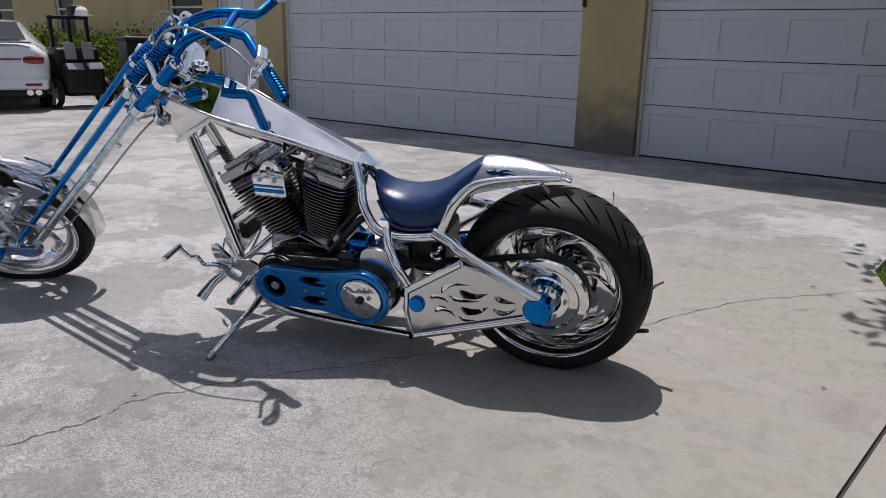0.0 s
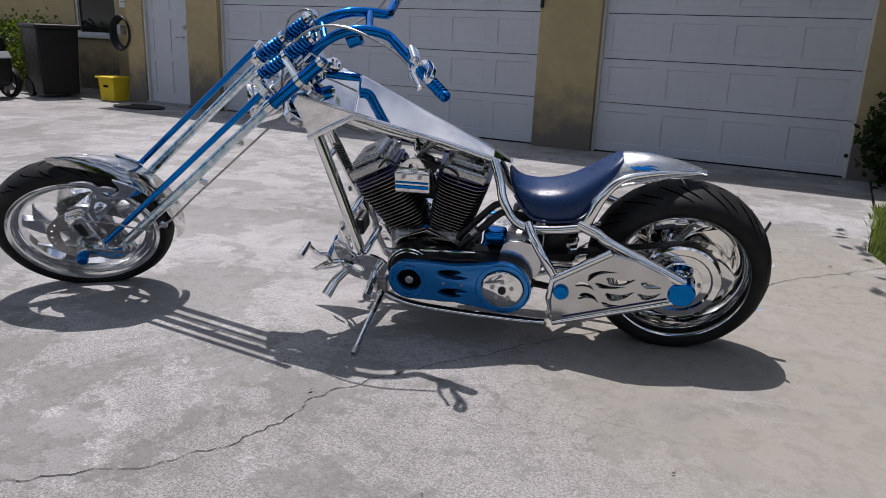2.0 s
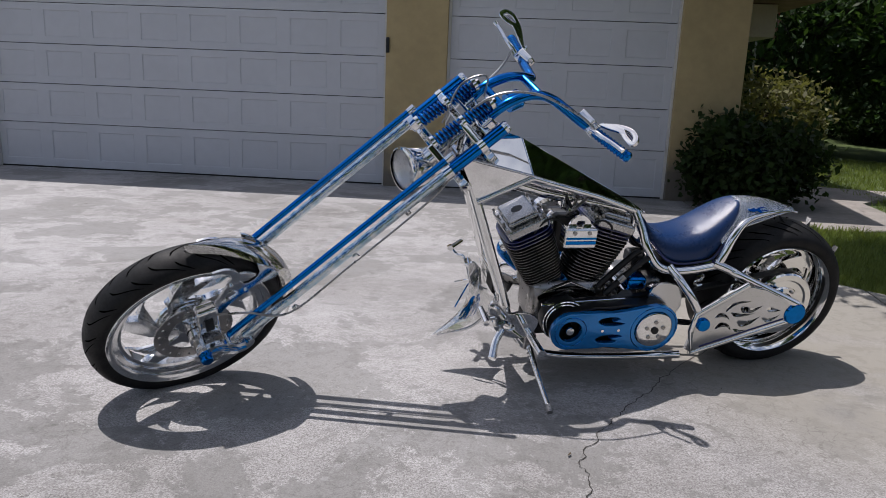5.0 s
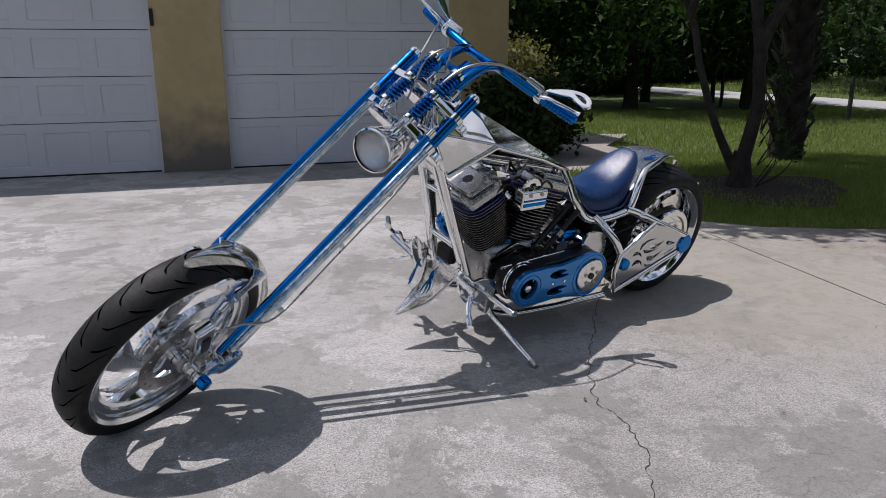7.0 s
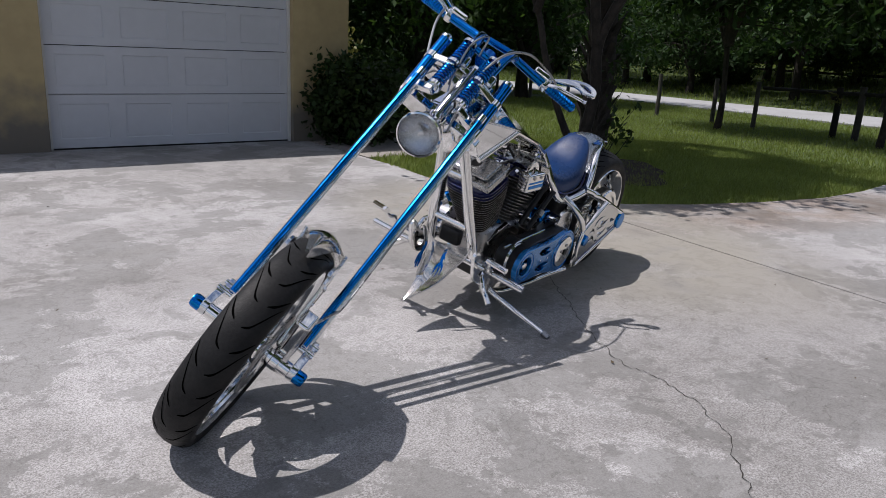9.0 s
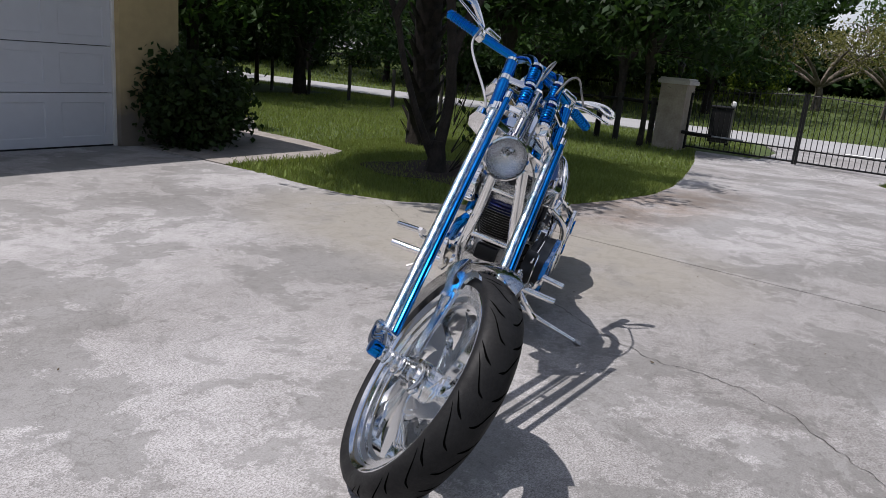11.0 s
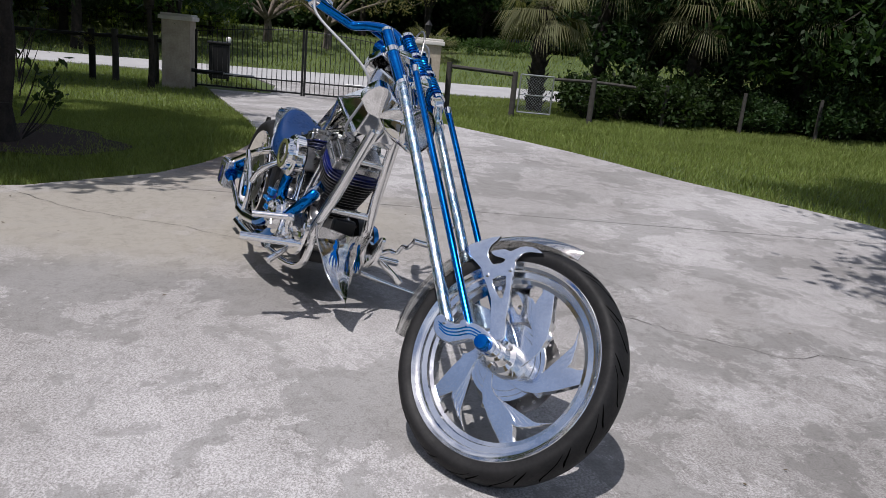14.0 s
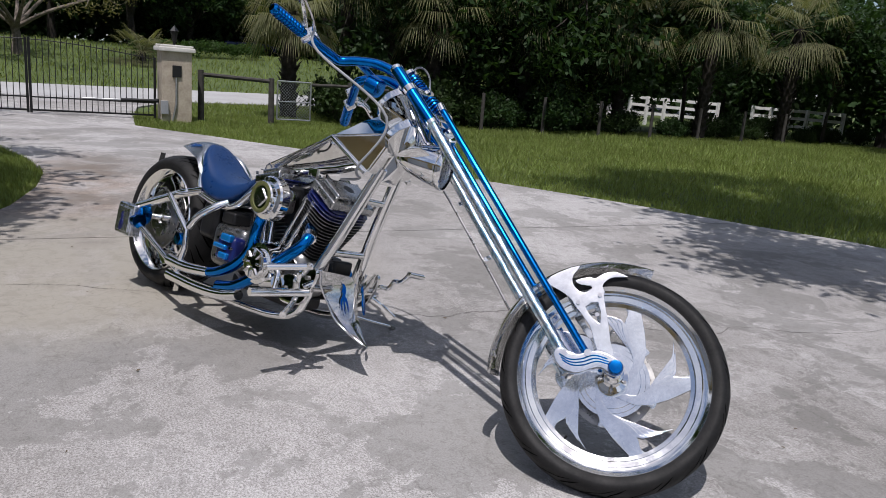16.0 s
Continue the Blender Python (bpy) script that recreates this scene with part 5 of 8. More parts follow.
# house across the road
fh = thing("far_house", "tan single-storey house across the road", "house", pose(60.0, -15.0, 1.5, 0, 0, 12))
part("wall", box(8.0, 12.0, 2.9, (0, 0, 1.4), 0.02), STUCCO, fh)
bm = bmesh.new()
v = [bm.verts.new(p) for p in ((-4.8, -6.8, 2.8), (4.8, -6.8, 2.8), (4.8, 6.8, 2.8), (-4.8, 6.8, 2.8), (0, -3.2, 4.6), (0, 3.2, 4.6))]
for f in ((0, 1, 4), (1, 2, 5, 4), (2, 3, 5), (3, 0, 4, 5), (0, 3, 2, 1)):
    bm.faces.new([v[k] for k in f])
part("roof", bm, ROOF, fh, smooth=0)
for y in (-4.0, -0.5, 3.4):
    w = part("window", box(0.08, 1.3, 1.1, (-4.02, y, 1.5), 0.01), TRIM_WHITE, fh)
    part("pane", box(0.03, 1.15, 0.95, (-4.06, y, 1.5)), GLASS_DARK, w)
part("garage_wing", box(4.0, 4.5, 2.6, (-5.5, -5.5, 1.3), 0.02), STUCCO, fh)
part("wing_roof", box(4.8, 5.2, 0.2, (-5.5, -5.5, 2.7), 0.02), ROOF, fh)
# small blue car parked before it
bc = thing("blue_car", "small blue car parked at the far house", "car", pose(53.0, -7.5, 1.55, 0, 0, 100))
bm = box(3.9, 1.6, 0.55, (0, 0, 0.55), 0.15, 3)
part("body", bm, BLUE_DEEP, bc)
part("cabin", box(2.0, 1.45, 0.5, (-0.1, 0, 1.02), 0.2, 3), GLASS_DARK, bc)
for x in (-1.25, 1.25):
    for y in (-0.75, 0.75):
        part("wheel", cyl((x, y - 0.08, 0.3), (x, y + 0.08, 0.3), 0.3, 16), RUBBER, bc)

for ob in [o for o in scene.objects if o not in near_things and o.parent is None and not o.name.startswith(("grass", "clipped_hedge"))]:
    ob.matrix_world = FAR @ ob.matrix_basis

# flag pole at the side of the porch
fp = thing("flag_pole", "white flag pole with a red and white flag", "flag pole", pose(6.0, 18.0, 0))
part("pole", tube([(0, 0, -0.1), (0, 0, 6.0)], [0.03, 0.02], 10), GALV, fp)
bm = bmesh.new()
gv = [[bm.verts.new((0.03 + 0.5 * (1 - 0.35 * j / 8) * i / 8, 0.06 * math.sin(i * 1.1 + j * 0.5), 3.9 - 1.25 * j / 8 - 0.35 * i / 8)) for i in range(9)] for j in range(9)]
for j in range(8):
    for i in range(8):
        bm.faces.new((gv[j][i], gv[j][i + 1], gv[j + 1][i + 1], gv[j + 1][i]))
r = bmesh.ops.solidify(bm, geom=bm.faces[:], thickness=0.004)
part("flag", bm, mat("flag_cloth", (0.55, 0.05, 0.05), 0.8, base2=(0.7, 0.68, 0.65), scale=2.0), fp, "faded red and white cloth")


# ---- yard clutter by the house ----
def spoked_wheel(parent, at, r, w):
    rim = part("wheel", lathe([(r * 0.80, -w / 2), (r * 0.97, -w / 2), (r, -w * 0.3), (r, w * 0.3), (r * 0.97, w / 2), (r * 0.80, w / 2)], 28, Matrix.Translation(at), closed=True), RUBBER, parent)
    for k in range(5):
        a = 2 * math.pi * k / 5
        d = Vector((math.cos(a), 0, math.sin(a)))
        part("spoke", box(r * 0.8, w * 0.5, r * 0.16, Vector(at) + d * r * 0.42, 0.004, rot=Matrix.Rotation(-a, 4, "Y")), PLASTIC_GREY, rim)
    part("hub", cyl(Vector(at) - Vector((0, w * 0.4, 0)), Vector(at) + Vector((0, w * 0.4, 0)), r * 0.2, 14), PLASTIC_GREY, rim)
    return rim


# the x axis of the cart points away from the drive
ct = thing("yard_cart", "black plastic wheeled yard cart with grey side panels", "cart", pose(-8.62, 7.95, 0, 0, 0, 184) @ Matrix.Scale(1.07, 4))
part("tub", box(0.55, 0.62, 0.46, (0.05, 0, 0.40), 0.09, 3), PLASTIC_BLACK, ct)
part("shroud", box(0.34, 0.68, 0.30, (0.10, 0, 0.70), 0.07, 3), PLASTIC_BLACK, ct)
for y in (-0.38, 0.38):
    spoked_wheel(ct, (0.02, y, 0.215), 0.215, 0.07)
for y in (-0.27, 0.0, 0.27):
    part("handle_post", box(0.05, 0.055, 0.62, (0.12, y, 0.98), 0.012), PLASTIC_BLACK, ct)
part("handle_bar", box(0.05, 0.62, 0.05, (0.12, 0, 1.26), 0.015), PLASTIC_BLACK, ct)
for y in (-0.135, 0.135):
    part("panel", box(0.02, 0.17, 0.24, (-0.075, y, 0.80), 0.01, rot=Matrix.Rotation(radians(8), 4, "Y")), PLASTIC_GREY, ct, "light grey panel")
    part("flap", box(0.02, 0.24, 0.11, (-0.20, y * 1.15, 0.59), 0.01, rot=Matrix.Rotation(radians(35), 4, "Y")), PLASTIC_GREY, ct, "light grey flap")
part("motor", box(0.18, 0.2, 0.14, (0.1, -0.12, 1.37), 0.04, 3), PLASTIC_BLACK, ct)
cap = thing("cap", "white cap hung on the cart handle", "cap", pose(-8.65, 8.11, 1.38, 0, 0, 184))
part("crown", lathe([(0.0, 0.14), (0.06, 0.13), (0.10, 0.08), (0.11, 0.0), (0.10, 0.0), (0.0, 0.12)], 20, Matrix.Rotation(radians(90), 4, "X")), FENCE_WHITE, cap)
part("peak", box(0.11, 0.15, 0.012, (-0.14, 0, 0.006), 0.005), FENCE_WHITE, cap)

for x, y, a in ((-8.45, 8.95, 165), (-9.1, 9.35, 170)):
    rb = thing("refuse_bin", "tall black wheeled refuse bin with a closed lid", "bin", pose(x, y, 0, 0, 0, a), "refuse bins")
    bm = box(0.58, 0.62, 0.98, (0, 0, 0.54), 0.04)
    for v in bm.verts:
        k = 0.86 + 0.14 * v.co.z
        v.co.x, v.co.y = v.co.x * k, v.co.y * k
    part("body", bm, PLASTIC_BLACK, rb)
    part("lid", box(0.66, 0.68, 0.07, (-0.01, 0, 1.05), 0.03, 3), PLASTIC_BLACK, rb)
    part("handle", tube([(0.33, -0.25, 0.98), (0.38, -0.25, 1.0), (0.38, 0.25, 1.0), (0.33, 0.25, 0.98)], 0.015, 8), PLASTIC_BLACK, rb)
    for s in (-0.26, 0.26):
        part("wheel", cyl((0.24, s - 0.03, 0.11), (0.24, s + 0.03, 0.11), 0.11, 16), RUBBER, rb)
tagged(obj("leaning_board", box(0.36, 0.03, 0.66, (-7.70, 10.08, 0.33), 0.004, rot=Matrix.Rotation(radians(-12), 4, "X")), PLASTIC_GREY), "grey board leaning on the wall", "board")
yc = thing("yellow_crate", "bright yellow plastic crate on the paving", "crate", pose(-7.42, 9.20, 0))
bm = box(0.34, 0.30, 0.34, (0, 0, 0.17), 0.015)
for v in bm.verts:
    k = 0.88 + 0.35 * v.co.z
    v.co.x, v.co.y = v.co.x * k, v.co.y * k
part("body", bm, PLASTIC_YELLOW, yc)
part("rim", box(0.40, 0.36, 0.03, (0, 0, 0.345), 0.01), PLASTIC_YELLOW, yc)
part("mark", box(0.10, 0.004, 0.035, (0.0, -0.152, 0.22)), PLASTIC_BLACK, yc, "dark mark on the crate")
hr = thing("hose_reel", "black hose coiled on a wall bracket", "hose", pose(-7.30, 9.32, 1.0))
for k in range(5):
    bm = bmesh.new()
    ring = [(0.0, 0.02 - 0.022 * k, 0.0)]
    pts = [((0.16 + 0.012 * k) * math.cos(a), 0.03 - 0.02 * k, (0.20 + 0.012 * k) * math.sin(a)) for a in [2 * math.pi * i / 28 for i in range(29)]]
    part("hose_loop", tube(pts, 0.013, 8), PLASTIC_BLACK, hr)
part("bracket", box(0.08, 0.12, 0.14, (0, 0.0, 0.05), 0.01), GALV, hr)
tagged(obj("door_mat", lathe([(0.0, 0.0), (0.44, 0.0), (0.45, 0.008), (0.44, 0.016), (0.0, 0.016)], 40, Matrix.Translation((-6.40, 8.78, 0.004)) @ Matrix.Rotation(radians(90), 4, "X") @ Matrix.Diagonal((1, 1, 0.55, 1))), SEAL), "black oval door mat before the entry door", "mat")
ns = thing("notice_sheet", "white notice sheet beside the window", "notice", pose(-8.45, 10.345, 1.62))
part("sheet", box(0.26, 0.006, 0.45, (0, 0, 0)), FENCE_WHITE, ns)
for k in range(4):
    part("line_bar", box(0.18, 0.004, 0.02, (0, -0.006, 0.14 - 0.09 * k)), PLASTIC_GREY, ns)
sl = thing("wall_sconce", "black wrought iron wall lamp by the entry door", "wall lamp", pose(-5.64, 9.28, 1.92))
part("backplate", box(0.08, 0.02, 0.16, (0, 0, 0), 0.006), IRON, sl)
part("arm", tube([(0, 0, -0.05), (0, -0.10, -0.10), (0.0, -0.14, -0.02), (0, -0.13, 0.06)], 0.008, 8, smooth=5), IRON, sl)
part("scroll", tube([(-0.05, -0.04, -0.02), (-0.03, -0.08, -0.12), (0.03, -0.08, -0.12), (0.05, -0.04, -0.02)], 0.006, 6, smooth=5), IRON, sl)
part("lantern", box(0.10, 0.10, 0.18, (0, -0.13, 0.15), 0.02), IRON, sl)


# ---- white saloon parked by the house; x points to its tail ----
car = thing("white_car", "white saloon car parked before the house, tail lamps red", "car", pose(-8.55, 6.55, 0, 0, 0, -23) @ Matrix.Diagonal((1.0, 1.0, 0.92, 1.0)))
secs = [  # x, half width, roof height, belt height, sill height, roof half width
    (0.00, 0.70, 0.98, 0.86, 0.42, 0.60), (-0.10, 0.84, 1.06, 0.90, 0.36, 0.70), (-0.55, 0.90, 1.09, 0.93, 0.28, 0.66), (-0.95, 0.92, 1.25, 0.95, 0.26, 0.58), (-1.45, 0.92, 1.40, 0.95, 0.25, 0.56),
    (-2.3, 0.92, 1.44, 0.94, 0.25, 0.58), (-3.1, 0.92, 1.22, 0.93, 0.25, 0.62), (-3.7, 0.91, 0.98, 0.90, 0.26, 0.70), (-4.5, 0.86, 0.82, 0.76, 0.28, 0.66), (-4.8, 0.70, 0.62, 0.58, 0.34, 0.55)]
bm = bmesh.new()
rings = []
for x, w, zr, zb, zs, rw in secs:
    half = [(0.0, zr), (rw * 0.7, zr - 0.008), (rw, zr - 0.04), (w * 0.97, zb), (w, zb - 0.14), (w * 0.99, zs + 0.2), (w * 0.95, zs), (0.0, zs - 0.02)]
    loop = [(x, y, z) for y, z in half] + [(x, -y, z) for y, z in half[-2:0:-1]]
    rings.append([bm.verts.new(p) for p in loop])
for a, b in zip(rings, rings[1:]):
    for k in range(len(a)):
        bm.faces.new((a[k], a[(k + 1) % len(a)], b[(k + 1) % len(b)], b[k]))
bm.faces.new(rings[0])
bm.faces.new(rings[-1][::-1])
bmesh.ops.subdivide_edges(bm, edges=bm.edges[:], cuts=1, smooth=0.5)
part("body", bm, CAR_WHITE, car, "white car body", smooth=50)
bm = bmesh.new()
vs = [bm.verts.new(p) for p in ((-0.42, -0.60, 1.10), (-0.42, 0.60, 1.10), (-1.30, 0.50, 1.385), (-1.30, -0.50, 1.385))]
bm.faces.new(vs)
bmesh.ops.solidify(bm, geom=bm.faces[:], thickness=-0.02)
part("rear_window", bm, GLASS_DARK, car, "dark rear window")
for s in (-1, 1):
    bm = box(0.10, 0.34, 0.12, (-0.03, s * 0.62, 0.80), 0.03, 3, rot=Matrix.Rotation(radians(-12 * s), 4, "Z"))
    part("tail_lamp", bm, LAMP_RED, car, "red tail lamp")
    part("bumper_reflector", box(0.05, 0.22, 0.05, (0.02, s * 0.62, 0.42), 0.01), LAMP_RED, car)
    part("exhaust_pipe", cyl((0.06, s * 0.56, 0.30), (-0.2, s * 0.56, 0.30), 0.045, 18), CHROME, car)
    part("exhaust_pipe", cyl((0.06, s * 0.67, 0.30), (-0.2, s * 0.67, 0.30), 0.045, 18), CHROME, car)
    for x in (-0.95, -3.85):
        wl = part("wheel", lathe([(0.20, -0.10), (0.31, -0.11), (0.335, -0.08), (0.335, 0.08), (0.31, 0.11), (0.20, 0.10)], 36, Matrix.Translation((x, s * 0.80, 0.33)), closed=True), RUBBER, car)
        part("rim", lathe([(0.0, s * 0.06), (0.2, s * 0.09), (0.21, 0.0), (0.0, 0.0)], 28, Matrix.Translation((x, s * 0.80, 0.33))), CHROME_SOFT, wl)
part("light_bar", box(0.03, 1.0, 0.03, (0.0, 0, 0.81), 0.008), LAMP_RED, car)
part("bumper", box(0.16, 1.62, 0.17, (-0.04, 0, 0.42), 0.05, 3), CAR_WHITE, car)
part("diffuser", box(0.12, 1.5, 0.12, (-0.03, 0, 0.29), 0.03), PLASTIC_BLACK, car)
pl = part("number_plate", box(0.012, 0.32, 0.16, (0.022, 0, 0.66), 0.004), FENCE_WHITE, car, "white number plate with dark bars")
for k in range(4):
    part("plate_bar", box(0.006, 0.045, 0.07, (0.03, -0.10 + 0.066 * k, 0.655)), PLASTIC_GREY, pl)
part("badge", box(0.01, 0.09, 0.05, (0.012, 0, 0.92), 0.004), CHROME, car)
part("boot_lip", box(0.06, 1.3, 0.02, (-0.06, 0, 1.065), 0.008), PLASTIC_BLACK, car)


# ---- motorcycle: x forward, y to its left, z up in its own leaning frame ----
bike = thing("motorcycle", "chrome and blue chopper motorcycle leaning on its kickstand", "motorcycle", pose(1.983, 4.404, 0, -13.1, 0, 198.0))
STEER = radians(32.5)
_f, _n = Vector((0.7025, 0, 0.7117)).normalized(), Vector((1.651, 0, 0.948))
_u = Vector((-_f.z, 0, _f.x))
_r = Vector((0, -math.cos(STEER), 0)) + _f * math.sin(STEER)
_fw = _f * math.cos(STEER) + Vector((0, 1, 0)) * math.sin(STEER)
FORK = Matrix(((_r.x, _fw.x, _u.x, _n.x), (_r.y, _fw.y, _u.y, _n.y), (_r.z, _fw.z, _u.z, _n.z), (0, 0, 0, 1)))   # x right, y ahead, z up the steering axis
AXLE = Vector((0.0, 0.229, -1.060))
FWHEEL = FORK @ Matrix.Translation(AXLE) @ Matrix.Rotation(radians(90), 4, "Z")                              # wheel: y to the left, axle along y


def bp(name, bm, material, label="", parent=None, smooth=35.0):
    return part(name, bm, material, parent or bike, label, smooth)


def fp_(name, bm, material, label="", parent=None, smooth=35.0):
    """A part given in the fork's frame."""
    bmesh.ops.transform(bm, matrix=FORK, verts=bm.verts[:])
    return part(name, bm, material, parent or bike, label, smooth)


def again(ob, m, parent=None):
    """A further piece on the same mesh."""
    o = bpy.data.objects.new(ob.name.split(".")[0], ob.data)
    scene.collection.objects.link(o)
    o.parent = parent or ob.parent
    o.matrix_local = m
    if "label" in ob:
        o["label"] = ob["label"]
    if len(ob.modifiers):
        o.modifiers.new("even_shading", "WEIGHTED_NORMAL").keep_sharp = True
    return o


def polar(pts):
    return [(r * math.cos(radians(a)), r * math.sin(radians(a))) for r, a in pts]


MID = 0.025          # the frame's middle lies a little to the left of the steering axis


def mirror(pts):
    return [(p[0], 2.0 * MID - p[1], p[2]) if p[0] < 1.3 else (p[0], -p[1], p[2]) for p in pts]


def grooves(surface, count, ribs, w, seed, parent, label="black ribs drawn as the shade of tread grooves"):
    """Tread grooves: narrow ribs just above the tread, black in place of the grooves' shade. surface(v) gives (radius,
    y) for v in -1..1; ribs: lists of (v, angle).
    """
    rng = random.Random(seed)
    bm = bmesh.new()
    for k in range(count):
        base = 360.0 * k / count
        for side in (1, -1):
            for rib in ribs:
                line = smooth_path([(v, a, 0) for v, a in rib], 5)
                prev = None
                for i, p in enumerate(line):
                    s = i / (len(line) - 1)
                    half = w * math.sin(math.pi * min(0.96, max(0.06, s))) ** 0.6
                    row = []
                    for e in (-half, half):
                        r, y = surface(side * p.x)
                        a = radians(base + (180.0 / count if side < 0 else 0.0) + p.y) + e / r
                        row.append(bm.verts.new(((r + 0.0007) * math.cos(a), y, (r + 0.0007) * math.sin(a))))
                    if prev:
                        bm.faces.new((prev[0], prev[1], row[1], row[0]))
                    prev = row
    ob = part("tread_pattern", bm, GROOVE, parent, label, smooth=60)
    return tagged(ob, kind="stuff")


def flame(s, m, thick=0.002, flip=1):
    """A three-tongued flame ornament."""
    o = [(-1.2, -0.06), (-0.9, -0.20), (-0.4, -0.22), (-0.05, -0.12), (0.35, -0.26), (1.0, -0.40), (1.7, -0.36), (1.05, -0.26), (0.55, -0.10), (0.75, -0.03), (1.3, 0.0), (1.9, -0.06), (1.35, 0.08), (0.7, 0.12), (0.35, 0.06), (0.55, 0.22), (1.0, 0.34), (1.55, 0.33),
         (0.9, 0.44), (0.3, 0.36), (-0.05, 0.16), (-0.45, 0.10), (-0.25, 0.24), (-0.6, 0.22), (-0.9, 0.06), (-1.25, 0.12)]
    return plate([(x * s, z * s * flip) for x, z in o], [], thick, m, 0.0, rnd=3)


# --- rear wheel ---
RC = Vector((0.085, 0.030, 0.346))
RW = Matrix.Translation(RC)
rear = bp("rear_wheel", lathe([(0.262, 0.122), (0.268, 0.128), (0.272, 0.122), (0.266, 0.112), (0.255, 0.105), (0.246, 0.085), (0.236, 0.03), (0.236, -0.03), (0.246, -0.085), (0.255, -0.105), (0.266, -0.112),
                               (0.272, -0.122), (0.268, -0.128), (0.262, -0.122), (0.250, -0.10), (0.240, -0.08), (0.228, -0.03), (0.228, 0.03), (0.240, 0.08), (0.250, 0.10)], 72, closed=True), CHROME, "polished chrome rear rim")
rear.matrix_local = RW @ Matrix.Diagonal((0.955, 0.90, 0.955, 1.0))
RT = [(0.262, 0.106), (0.274, 0.120), (0.296, 0.130), (0.316, 0.126), (0.334, 0.106), (0.347, 0.075), (0.355, 0.038), (0.358, 0.0)]
part("tyre", lathe(RT + [(r, -y) for r, y in RT[-2::-1]] + [(0.255, -0.09), (0.255, 0.09)], 96, closed=True), RUBBER, rear, "wide black rear tyre", 60)
grooves(lambda v: (np.interp(abs(v), [0, 0.33, 0.63, 0.87, 1.0], [0.358, 0.355, 0.347, 0.334, 0.316]), v * 0.126), 15, [[(0.06, 0), (0.35, 4), (0.65, 11), (0.93, 20)], [(0.16, 11), (0.5, 17), (0.8, 25)]], 0.0056, 2, rear)
blade = polar([(0.05, -42), (0.11, -32), (0.165, -16), (0.21, 0), (0.232, 6), (0.240, 2), (0.240, 34), (0.225, 26), (0.205, 20), (0.20, 32), (0.185, 16), (0.15, 2), (0.10, -6), (0.05, -12)])
sp = part("spoke", plate(blade, [], 0.03, Matrix.Translation((0, 0.02, 0)), 0.004, rnd=4), CHROME, rear, "curved chrome blade spoke")
for k in range(1, 6):
    again(sp, Matrix.Rotation(2 * math.pi * k / 6, 4, "Y"))
for k in range(6):
    again(sp, Matrix.Translation((0, -0.090, 0)) @ Matrix.Rotation(2 * math.pi * (k + 0.4) / 6, 4, "Y"))
part("hub", lathe([(0.0, 0.13), (0.035, 0.13), (0.04, 0.09), (0.06, 0.07), (0.06, -0.07), (0.04, -0.11), (0.0, -0.11)], 32), CHROME, rear)
dr = part("drive_pulley", lathe([(0.055, 0.150), (0.06, 0.158), (0.085, 0.160), (0.09, 0.152), (0.118, 0.150), (0.125, 0.158), (0.150, 0.158), (0.156, 0.150), (0.156, 0.118), (0.150, 0.112), (0.055, 0.112)], 64, closed=True), CHROME, rear, "chrome drive pulley")
for k in range(6):
    a = 2 * math.pi * k / 6
    part("pulley_bolt", cyl((0.074 * math.cos(a), 0.158, 0.074 * math.sin(a)), (0.074 * math.cos(a), 0.168, 0.074 * math.sin(a)), 0.007, 8), STEEL, dr)
hl = [[(0.135 * math.cos(b) + 0.007 * math.cos(c), 0.135 * math.sin(b) + 0.007 * math.sin(c)) for c in [2 * math.pi * i / 10 for i in range(10)]] for b in [2 * math.pi * k / 18 for k in range(18)]]
ring = lambda r, n=48: [(r * math.cos(2 * math.pi * i / n), r * math.sin(2 * math.pi * i / n)) for i in range(n)]
part("brake_disc", plate(ring(0.155), [ring(0.09)] + hl, 0.006, Matrix.Translation((0, -0.115, 0)), 0.0005), STEEL, rear, "drilled steel brake disc")
part("disc_carrier", plate(polar([(0.092, a) if a % 60 else (0.06, a) for a in range(0, 360, 15)]), [ring(0.03)], 0.012, Matrix.Translation((0, -0.112, 0)), 0.001), CHROME_SOFT, rear)

# --- front wheel ---
FR = [(0.298, 0.052), (0.306, 0.058), (0.312, 0.054), (0.308, 0.046), (0.296, 0.044), (0.293, 0.036), (0.284, 0.034), (0.280, 0.024), (0.272, 0.018), (0.270, 0.0)]
front = bp("front_wheel", lathe(FR + [(r, -y) for r, y in FR[-2::-1]] + [(0.291, -0.047), (0.282, -0.045), (0.279, -0.036), (0.262, -0.033), (0.259, -0.022), (0.247, -0.018), (0.247, 0.018), (0.259, 0.022), (0.262, 0.033), (0.279, 0.036), (0.282, 0.045), (0.291, 0.047)], 96, closed=True), RIM_ALU, "polished aluminium front rim with stepped lip")
front.matrix_local = FWHEEL @ Matrix.Rotation(radians(-1.6), 4, "Z") @ Matrix.Scale(0.970, 4)
FT = [(0.300, 0.048), (0.312, 0.060), (0.332, 0.067), (0.346, 0.062), (0.358, 0.048), (0.366, 0.026), (0.3695, 0.0)]
part("tyre", lathe(FT + [(r, -y) for r, y in FT[-2::-1]] + [(0.295, -0.03), (0.295, 0.03)], 110, closed=True), RUBBER, front, "black front tyre with curved tread grooves", 60)
